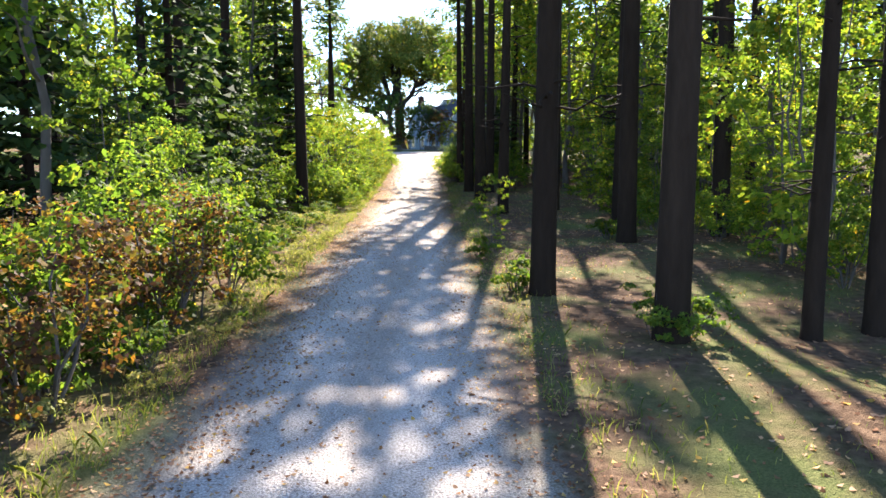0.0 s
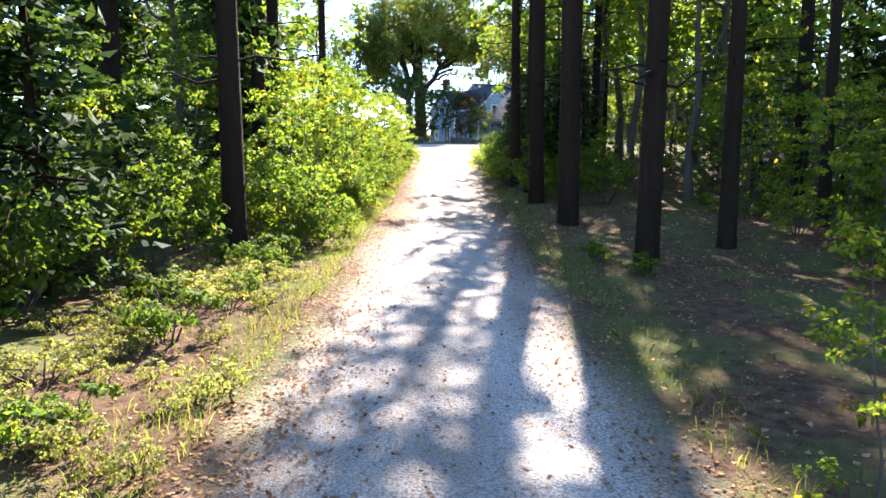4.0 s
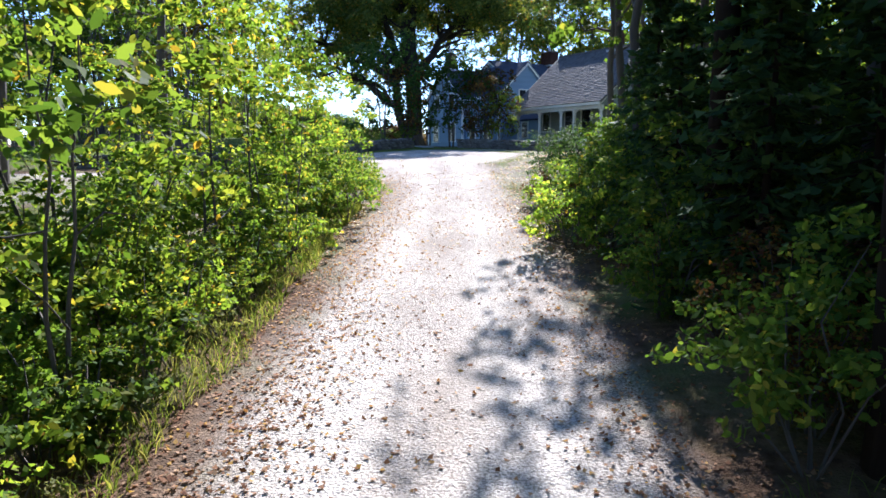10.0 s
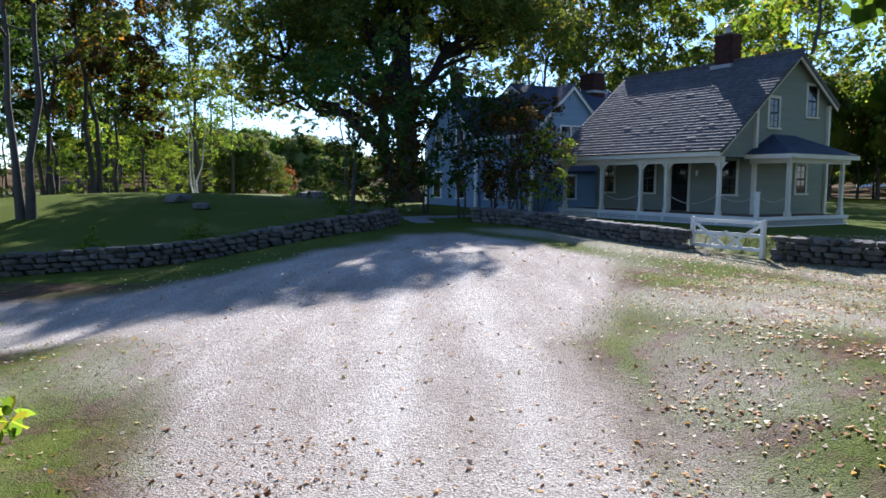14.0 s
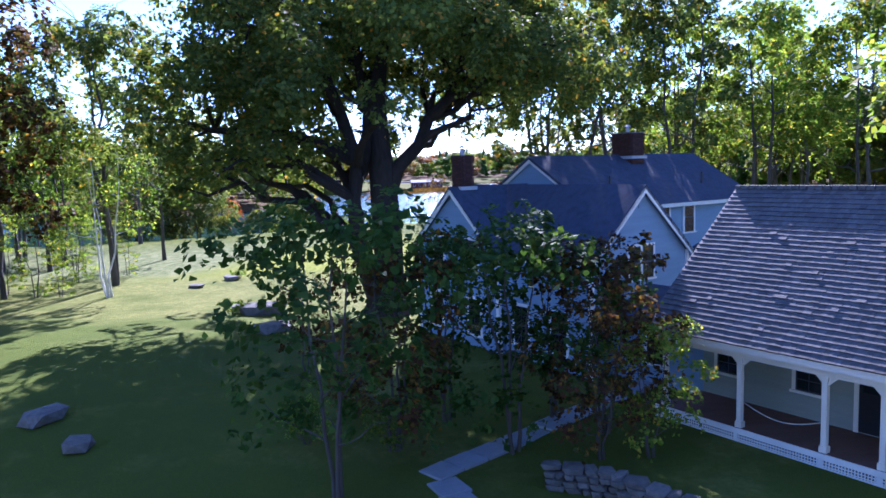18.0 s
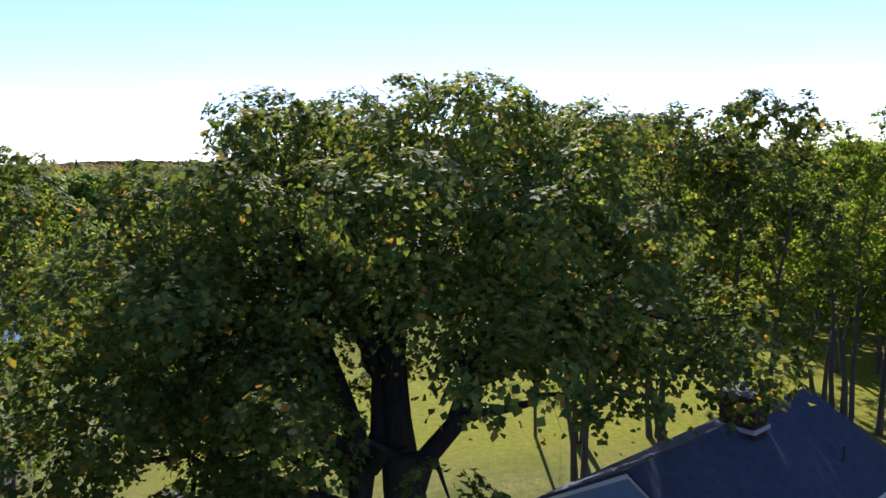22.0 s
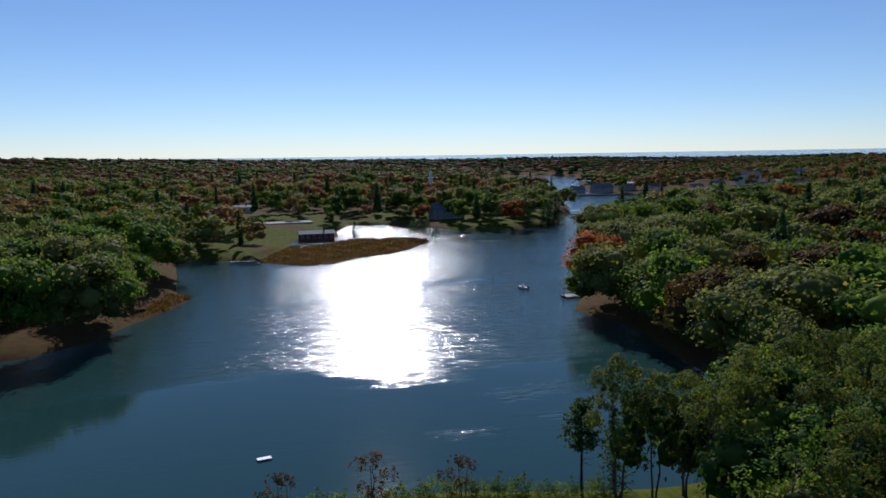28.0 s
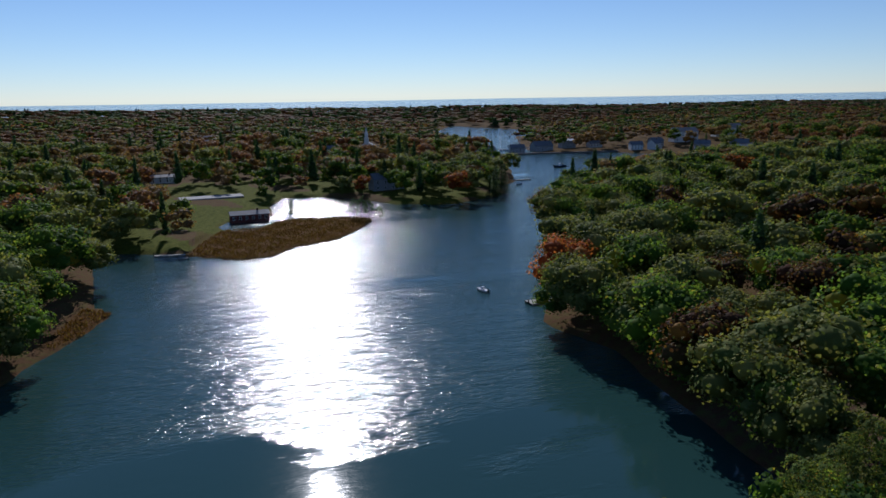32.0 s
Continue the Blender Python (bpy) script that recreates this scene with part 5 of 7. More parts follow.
M_STONE = mat("fieldstone", build_tone((0.1, 0.095, 0.09), (0.18, 0.17, 0.155), (0.27, 0.255, 0.24), 6, 0.9, 0.6))


def build_glass(nt):
    p = nt.nodes.new("ShaderNodeBsdfPrincipled")
    p.inputs["Base Color"].default_value = (0.015, 0.018, 0.022, 1)
    p.inputs["Roughness"].default_value = 0.04
    p.inputs["Specular IOR Level"].default_value = 0.6
    return p.outputs[0]


M_GLASS = mat("dark_window_glass", build_glass)


# ---- house building tools ----
def box_bm(bm, x0, x1, y0, y1, z0, z1):
    v = [bm.verts.new((x, y, z)) for z in (z0, z1) for x, y in ((x0, y0), (x1, y0), (x1, y1), (x0, y1))]
    for f in ((3, 2, 1, 0), (4, 5, 6, 7), (0, 1, 5, 4), (1, 2, 6, 5), (2, 3, 7, 6), (3, 0, 4, 7)):
        bm.faces.new([v[i] for i in f])
    return v


def boxes(name, rows, material, parent, label="", bevel=0.0):
    bm = bmesh.new()
    for r in rows:
        box_bm(bm, *r)
    if bevel:
        bmesh.ops.bevel(bm, geom=bm.edges[:], offset=bevel, segments=1, affect='EDGES')
    return part(name, bm, material, parent, label)


def slab_bm(bm, quad, thick):
    """A board of the given outline, thickened downwards along its normal."""
    a = [Vector(p) for p in quad]
    n = (a[1] - a[0]).cross(a[2] - a[0]).normalized() * thick
    t, b = [bm.verts.new(p) for p in a], [bm.verts.new(p - n) for p in a]
    bm.faces.new(t)
    bm.faces.new(b[::-1])
    k = len(a)
    for i in range(k):
        bm.faces.new((t[i], b[i], b[(i + 1) % k], t[(i + 1) % k]))


def clap_wall(name, a, b, z0, prof, out, material, parent, thick=0.14, step=0.11, label=""):
    """A wall between plan points a and b whose top follows prof (rows of distance, height), faced with lapped boards on the side `out`."""
    a, b, o = Vector((*a, 0)), Vector((*b, 0)), Vector((*out, 0)).normalized()
    L = (b - a).length
    d = (b - a) / L
    bm = bmesh.new()
    ps = [(0, z0)] + [(L, z0)] + [(p, z) for p, z in reversed(prof)]
    f = [bm.verts.new(a + d * p + Vector((0, 0, z)) - o * 0.0) for p, z in ps]
    k = [bm.verts.new(a + d * p + Vector((0, 0, z)) - o * thick) for p, z in ps]
    bm.faces.new(f)
    bm.faces.new(k[::-1])
    for i in range(len(ps)):
        j = (i + 1) % len(ps)
        bm.faces.new((f[i], k[i], k[j], f[j]))
    zt = max(z for _, z in prof)
    zs, rows = z0, []
    pd, pz = [p for p, _ in prof], [z for _, z in prof]
    while zs < zt - 0.02:
        ze = min(zs + step, zt)
        zm = 0.5 * (zs + ze)
        grid = np.linspace(0, L, 81)
        ok = grid[np.interp(grid, pd, pz) >= zm]
        if len(ok) > 1:
            s, e = float(ok[0]), float(ok[-1])
            rows.append((s, e, zs, ze))
        zs = ze
    bmesh.ops.recalc_face_normals(bm, faces=bm.faces[:])
    wall = part(name, bm, material, parent, label)
    for s, e, zs, ze in rows:
        v = [a + d * p + o * w + Vector((0, 0, z)) for p in (s, e) for w, z in ((0.001, zs), (0.018, zs), (0.006, ze), (0.001, ze))]
        me = bpy.data.meshes.new("clapboard")
        me.from_pydata([tuple(c) for c in v], [], [(0, 1, 2, 3), (7, 6, 5, 4), (1, 5, 6, 2), (0, 4, 5, 1), (2, 6, 7, 3), (0, 3, 7, 4)])
        me.materials.append(material)
        mesh_part("clapboard", me, wall)
    return wall


def window_unit(parent, x, y, z, w, h, turn, panes=(2, 4), trim=M_TRIM, casing=0.11):
    """A sash window proud of a wall: casing, sill, two sashes with bars, dark glass. Faces -y before it is turned."""
    e = new("window")
    e.parent = parent
    e.matrix_basis = pose(x, y, z, 0, 0, turn)
    c = casing
    boxes("window_frame", [(-w / 2 - c, -w / 2, -0.05, 0.02, 0, h), (w / 2, w / 2 + c, -0.05, 0.02, 0, h), (-w / 2 - c, w / 2 + c, -0.055, 0.02, h, h + c)], trim, e)
    boxes("window_sill", [(-w / 2 - c - 0.04, w / 2 + c + 0.04, -0.1, 0.02, -0.07, 0)], trim, e)
    for s in (0, 1):
        z0, z1, yy = s * h / 2, (s + 1) * h / 2, -0.018 - 0.016 * (1 - s)
        boxes("pane", [(-w / 2, w / 2, yy, yy + 0.012, z0, z1)], M_GLASS, e)
        rows = [(-w / 2, w / 2, yy - 0.012, yy + 0.001, z0, z0 + 0.04), (-w / 2, w / 2, yy - 0.012, yy + 0.001, z1 - 0.04, z1),
                (-w / 2, -w / 2 + 0.04, yy - 0.012, yy + 0.001, z0, z1), (w / 2 - 0.04, w / 2, yy - 0.012, yy + 0.001, z0, z1)]
        for i in range(1, panes[0]):
            xx = -w / 2 + w * i / panes[0]
            rows.append((xx - 0.01, xx + 0.01, yy - 0.011, yy + 0.001, z0, z1))
        for j in range(1, panes[1] // 2):
            zz = z0 + (z1 - z0) * j / (panes[1] // 2)
            rows.append((-w / 2, w / 2, yy - 0.0105, yy + 0.001, zz - 0.01, zz + 0.01))
        boxes("sash", rows, M_SASH, e)
    return e


def brick_stack(parent, x, y, z0, z1, wx, wy, name="chimney"):
    """A chimney of single bricks round a dark core, with flashing, a corbelled top and a cap."""
    e = new(name)
    e.parent = parent
    e.matrix_basis = pose(x, y, 0)
    boxes("flue", [(-wx / 2 + 0.03, wx / 2 - 0.03, -wy / 2 + 0.03, wy / 2 - 0.03, z0, z1 - 0.02)], M_BLACK, e)
    boxes("flashing", [(-wx / 2 - 0.12, wx / 2 + 0.12, -wy / 2 - 0.12, wy / 2 + 0.12, z0 + 0.35, z0 + 0.5)], M_LEAD, e)
    bm, z, row = bmesh.new(), z0, 0
    while z < z1 - 0.07:
        g = 0.035 if z > z1 - 0.24 else 0.0
        for s in (-1, 1):
            for n, L, ax in ((round(wx / 0.215), wx, 0), (round(wy / 0.215), wy, 1)):
                st = L / n
                for i in range(n):
                    o = -L / 2 + st * i + (0.05 if row % 2 else 0)
                    lo, hi = o + 0.005, min(o + st - 0.005, L / 2 + 0.0)
                    if ax == 0:
                        box_bm(bm, lo, hi, s * (wy / 2 + g) - 0.045, s * (wy / 2 + g) + 0.045, z, z + 0.064)
                    else:
                        box_bm(bm, s * (wx / 2 + g) - 0.045, s * (wx / 2 + g) + 0.045, lo, hi, z, z + 0.064)
        z += 0.075
        row += 1
    b = part("brickwork", bm, M_BRICK, e)
    tagged(b, kind="stuff")
    boxes("cap", [(-wx / 2 - 0.03, wx / 2 + 0.03, -wy / 2 - 0.03, wy / 2 + 0.03, z1 - 0.03, z1 + 0.03)], M_STONE, e)
    bm = bmesh.new()
    bmesh.ops.create_cone(bm, cap_ends=True, segments=14, radius1=0.11, radius2=0.1, depth=0.3, matrix=Matrix.Translation((0, 0, z1 + 0.17)))
    bmesh.ops.create_cone(bm, cap_ends=True, segments=14, radius1=0.19, radius2=0.03, depth=0.1, matrix=Matrix.Translation((0, 0, z1 + 0.4)))
    part("flue_pot", bm, M_LEAD, e)
    return e


def roof_plane(parent, quad, name="roof", material=M_ASPHALT, thick=0.12, course=0.2, label=""):
    """A roof slope: quad is eave a, eave b, ridge b, ridge a; lapped courses lie on a deck."""
    a, b, c, d = [Vector(p) for p in quad]
    bm = bmesh.new()
    slab_bm(bm, [a, b, c, d], thick)
    return part(name, bm, material, parent, label)


def raked(parent, pts, w=0.2, t=0.05, out=(0, -1, 0), name="rake_board", material=M_TRIM):
    """A flat board along a line of points, standing proud of a gable."""
    bm = bmesh.new()
    o = Vector(out)
    for p, q in zip(pts, pts[1:]):
        p, q = Vector(p), Vector(q)
        up = Vector((0, 0, 1))
        slab_bm(bm, [p + o * t, q + o * t, q + o * t - up * w, p + o * t - up * w], t)
    bmesh.ops.recalc_face_normals(bm, faces=bm.faces[:])
    return part(name, bm, material, parent)


H_TURN = -57.5
H_M = pose(1.75, 100.5, 0, 0, 0, H_TURN)
GZ = 4.3


# ---- the porch house ----
def porch_house():
    e = group_at("house", H_M, "sage clapboard cottage with a full front porch and shingled roof", "house")
    L, D, EZ, RZ, RV, FZ = 8.8, 6.55, 7.16, 11.05, 4.15, 4.82
    rear_z = 9.15
    sl = (RZ - EZ) / (RV + 0.35)
    top = lambda v: EZ + sl * (v + 0.35) if v < RV else RZ - (RZ - rear_z) / (D + 0.25 - RV) * (v - RV)
    prof = lambda v0, v1: [(0, top(v0) - 0.15), (RV - v0, RZ - 0.15), (v1 - v0, top(v1) - 0.15)]
    clap_wall("wall", (0.1, 2.0), (L - 0.1, 2.0), GZ - 0.3, [(0, 7.6), (L - 0.2, 7.6)], (0, -1), M_CLAP_GREEN, e)
    clap_wall("wall", (L - 0.1, 2.0), (L - 0.1, D), GZ - 0.3, prof(2.0, D), (1, 0), M_CLAP_GREEN, e)
    clap_wall("wall", (0.1, D), (0.1, 2.0), GZ - 0.3, [(0, top(D) - 0.15), (D - RV, RZ - 0.15), (D - 2.0, top(2.0) - 0.15)], (-1, 0), M_CLAP_GREEN, e)
    clap_wall("wall", (L - 0.1, D), (0.1, D), GZ - 0.3, [(0, top(D) - 0.15), (L - 0.2, top(D) - 0.15)], (0, 1), M_CLAP_GREEN, e)
    # front slope: deck, then single shingles in courses
    bm = bmesh.new()
    slab_bm(bm, [(-0.25, -0.35, EZ), (L + 0.25, -0.35, EZ), (L + 0.25, RV, RZ), (-0.25, RV, RZ)], 0.13)
    slab_bm(bm, [(L + 0.25, D + 0.25, rear_z), (-0.25, D + 0.25, rear_z), (-0.25, RV, RZ), (L + 0.25, RV, RZ)], 0.13)
    roof = part("roof", bm, M_SHINGLE, e, "weathered grey wood shingle roof")
    rng = np.random.default_rng(3)
    slope = math.hypot(RV + 0.35, RZ - EZ)
    ang = math.atan2(RZ - EZ, RV + 0.35)
    shapes = []
    for w in (0.15, 0.19, 0.23):
        b2 = bmesh.new()
        box_bm(b2, 0.003, w - 0.003, 0, 0.3, 0, 0.055)
        for vv in b2.verts:
            if vv.co.y > 0.1:
                vv.co.z *= 0.2
        me = bpy.data.meshes.new("shingle")
        b2.to_mesh(me)
        b2.free()
        me.materials.append(M_SHINGLE)
        shapes.append((w, me))
    V, F, o = [], [], 0
    n = round(slope / 0.19)
    singles = 0
    box_f = np.array([(3, 2, 1, 0), (4, 5, 6, 7), (0, 1, 5, 4), (1, 2, 6, 5), (2, 3, 7, 6), (3, 0, 4, 7)])
    for i in range(n):
        s = i * 0.19 - 0.03
        u = -0.25
        while u < L + 0.25:
            w, me = shapes[rng.integers(3)]
            lift = rng.uniform(0.002, 0.007) + 0.01 * (rng.random() < 0.03)
            m = Matrix.Translation((u, -0.35 + s * math.cos(ang), EZ + s * math.sin(ang))) @ Matrix.Rotation(ang, 4, 'X') @ Matrix.Translation((0, rng.uniform(-0.007, 0.007), lift))
            if i < 8 and u > L - 7.8 and singles < 300:
                ob = new("shingle", me)
                ob.parent = roof
                ob.matrix_basis = m
                singles += 1
            else:
                V += [m @ vv.co for vv in me.vertices]
                F.append(box_f + o)
                o += 8
            u += w
    rest = mesh_part("shingle_field", quick_mesh("shingle_field", np.array([tuple(q) for q in V]), np.concatenate(F), M_SHINGLE), roof)
    rest.data.shade_flat()
    tagged(rest, kind="stuff")
    for x in np.arange(-0.25, L + 0.1, 0.24):
        boxes("ridge_cap", [(x, x + 0.2, RV - 0.13, RV + 0.13, RZ - 0.02, RZ + 0.1)], M_SHINGLE, roof)
    # trim
    raked(e, [(L + 0.1, -0.3, EZ - 0.02), (L + 0.1, RV, RZ - 0.06), (L + 0.1, D + 0.2, rear_z - 0.02)], 0.22, 0.05, (1, 0, 0))
    raked(e, [(-0.1, -0.3, EZ - 0.02), (-0.1, RV, RZ - 0.06), (-0.1, D + 0.2, rear_z - 0.02)], 0.22, 0.05, (-1, 0, 0))
    boxes("eave_board", [(-0.2, L + 0.2, -0.33, -0.29, EZ - 0.2, EZ - 0.03)], M_TRIM, e)
    boxes("corner_board", [(L - 0.12, L + 0.02, D - 0.12, D + 0.02, GZ, top(D) - 0.2)], M_TRIM, e)
    boxes("corner_board", [(L - 0.12, L + 0.02, 1.9, 2.04, FZ, EZ + 1.6)], M_TRIM, e)
    # porch: deck, skirting with lattice, beam, posts, braces
    clap_wall("gable_peak", (L - 0.1, -0.05), (L - 0.1, 1.99), EZ - 0.2, [(0, top(-0.05) - 0.15), (2.04, top(1.99) - 0.15)], (1, 0), M_CLAP_GREEN, e)
    SB, W = FZ - 0.36, L + 1.6                     # foot of the skirting; the deck wraps the corner
    deck = boxes("porch_deck", [(0.02, W, -0.08, 2.0, FZ - 0.12, FZ - 0.05), (L, W, 2.0, 5.4, FZ - 0.12, FZ - 0.05)], M_DECK, e)
    for i in range(86):
        boxes("deck_board", [(0.02 + 0.12 * i, 0.02 + 0.12 * i + 0.115, -0.1, 5.4 if 0.12 * i > L else 2.0, FZ - 0.046, FZ)], M_DECK, deck)
    boxes("porch_skirt", [(-0.05, W + 0.04, -0.14, -0.1, FZ - 0.12, FZ + 0.01), (-0.05, W + 0.04, -0.14, -0.1, SB - 0.1, SB + 0.04)] +
          [(u - 0.05, u + 0.05, -0.145, -0.095, SB, FZ - 0.1) for u in (0.2, 2.62, 4.9, 6.25, L, W)], M_WHITE, e)
    boxes("porch_skirt", [(W, W + 0.04, -0.1, 5.4, FZ - 0.12, FZ + 0.01), (W, W + 0.04, -0.1, 5.4, SB - 0.1, SB + 0.04)], M_WHITE, e)
    lat = [(0.075 * i, 0.075 * i + 0.03, -0.125, -0.115, SB, FZ - 0.1) for i in range(int(W / 0.075))]
    lat += [(0, W, -0.118, -0.108, SB + 0.06 + j * 0.075, SB + 0.09 + j * 0.075) for j in range(3)]
    lat += [(W + 0.01, W + 0.02, 0.075 * i, 0.075 * i + 0.03, SB, FZ - 0.1) for i in range(71)]
    boxes("lattice", lat, M_WHITE, e)
    # black blocks added behind the lattice as the dark under the deck
    boxes("porch_void", [(0.05, W - 0.08, 0.1, 1.9, GZ - 0.2, FZ - 0.125), (L, W - 0.08, 1.9, 5.3, GZ - 0.2, FZ - 0.125)], M_BLACK, e)
    nw = boxes("newel_post", [(W - 0.17, W - 0.03, 0.0, 0.14, FZ, FZ + 0.84)], M_WHITE, e, bevel=0.012)
    boxes("newel_cap", [(W - 0.185, W - 0.015, -0.015, 0.155, FZ + 0.84, FZ + 0.88)], M_WHITE, nw)
    la = boxes("porch_lantern", [(6.86, 6.94, 0.96, 1.04, 6.28, 6.5)], M_WHITE, e, "small white lantern hanging from the porch ceiling", bevel=0.02)
    boxes("lantern_cord", [(6.895, 6.905, 0.995, 1.005, 6.5, EZ - 0.28)], M_IRON, la)
    boxes("porch_beam", [(-0.05, L + 0.05, -0.06, 0.16, EZ - 0.42, EZ - 0.2)], M_TRIM, e)
    boxes("porch_ceiling", [(0, L - 0.2, 0.16, 1.93, EZ - 0.3, EZ - 0.26)], M_CLAP_GREEN, e)
    for u in (0.2, 2.62, 4.9, 6.25, 8.72):
        po = boxes("porch_post", [(u - 0.07, u + 0.07, -0.02, 0.12, FZ, EZ - 0.42)], M_TRIM, e, bevel=0.012)
        boxes("post_base", [(u - 0.095, u + 0.095, -0.045, 0.145, FZ, FZ + 0.16)], M_TRIM, po)
        boxes("post_capital", [(u - 0.095, u + 0.095, -0.045, 0.145, EZ - 0.54, EZ - 0.42)], M_TRIM, po)
        bm = bmesh.new()
        for s in (-1, 1):
            slab_bm(bm, [(u + s * 0.06, 0.08, EZ - 0.42), (u + s * 0.36, 0.08, EZ - 0.42), (u + s * 0.27, 0.08, EZ - 0.47), (u + s * 0.06, 0.08, EZ - 0.68)][::s], 0.05)
        bmesh.ops.recalc_face_normals(bm, faces=bm.faces[:])
        part("post_bracket", bm, M_TRIM, po)
    for a, b, sag in ((2.62, 4.9, 0.3), (6.25, 8.72, 0.36)):
        pts = [(a + (b - a) * k / 12, 0.05, FZ + 0.75 - sag * math.sin(math.pi * k / 12)) for k in range(13)]
        mesh_part("porch_rope", limbs_mesh("porch_rope", [(pts, [0.016] * 13, 5)], M_ROPE), e)
    for p, q, z1 in (((8.72, 0.05), (W - 0.1, 0.07), 0.72), ((W - 0.1, 0.1), (L + 1.47, 1.85), 0.72)):
        pts = [(p[0] + (q[0] - p[0]) * k / 10, p[1] + (q[1] - p[1]) * k / 10, FZ + z1 - 0.2 * math.sin(math.pi * k / 10)) for k in range(11)]
        mesh_part("porch_rope", limbs_mesh("porch_rope", [(pts, [0.016] * 11, 5)], M_ROPE), e)
    # openings on the porch wall and the gable
    window_unit(e, 0.98, 2.0, FZ + 0.75, 0.75, 1.3, 0)
    window_unit(e, 3.45, 2.0, FZ + 0.75, 0.75, 1.3, 0)
    window_unit(e, 7.6, 2.0, FZ + 0.75, 0.75, 1.3, 0)
    dr = new("door")
    dr.parent = e
    dr.matrix_basis = pose(5.21, 2.0, FZ)
    boxes("door_frame", [(-0.56, -0.44, -0.05, 0.02, 0, 2.1), (0.44, 0.56, -0.05, 0.02, 0, 2.1), (-0.56, 0.56, -0.05, 0.02, 2.1, 2.22)], M_TRIM, dr)
    boxes("door_leaf", [(-0.44, 0.44, -0.02, 0.02, 0.02, 2.1)], M_BLACK, dr)
    boxes("door_panel", [(-0.34, 0.34, -0.03, -0.018, 1.1, 1.95)], M_GLASS, dr)
    window_unit(e, L - 0.1, 3.02, 8.12, 0.55, 1.1, 90)
    window_unit(e, L - 0.1, 5.4, 8.65, 0.6, 1.2, 90)
    window_unit(e, L - 0.1, 4.9, FZ + 0.8, 0.6, 1.1, 90)
    # side porch with its own low hipped roof
    ze, zt = EZ - 0.1, EZ + 0.72
    bm = bmesh.new()
    slab_bm(bm, [(L + 1.8, 1.45, ze), (L + 1.8, 5.65, ze), (L - 0.1, 4.3, zt), (L - 0.1, 3.0, zt)], 0.09)
    slab_bm(bm, [(L - 0.1, 1.45, ze), (L + 1.8, 1.45, ze), (L - 0.1, 3.0, zt)], 0.09)
    slab_bm(bm, [(L + 1.8, 5.65, ze), (L - 0.1, 5.65, ze), (L - 0.1, 4.3, zt)], 0.09)
    part("side_porch_roof", bm, M_ASPHALT, e, "low hipped roof of dark shingles")
    boxes("side_porch_fascia", [(L - 0.1, L + 1.78, 1.42, 1.46, ze - 0.17, ze - 0.01), (L + 1.78, L + 1.82, 1.42, 5.65, ze - 0.17, ze - 0.01)], M_TRIM, e)
    boxes("side_porch_beam", [(L - 0.1, L + 1.55, 1.75, 1.91, ze - 0.33, ze - 0.1), (L + 1.4, L + 1.55, 1.91, 5.5, ze - 0.33, ze - 0.1)], M_TRIM, e)
    for v in (1.85, 5.1):
        po = boxes("porch_post", [(L + 1.4, L + 1.54, v - 0.07, v + 0.07, FZ, ze - 0.33)], M_TRIM, e, bevel=0.012)
        boxes("post_base", [(L + 1.375, L + 1.565, v - 0.095, v + 0.095, FZ, FZ + 0.16)], M_TRIM, po)
    brick_stack(e, 5.6, RV, RZ - 0.6, 12.2, 0.78, 0.62)
    return e


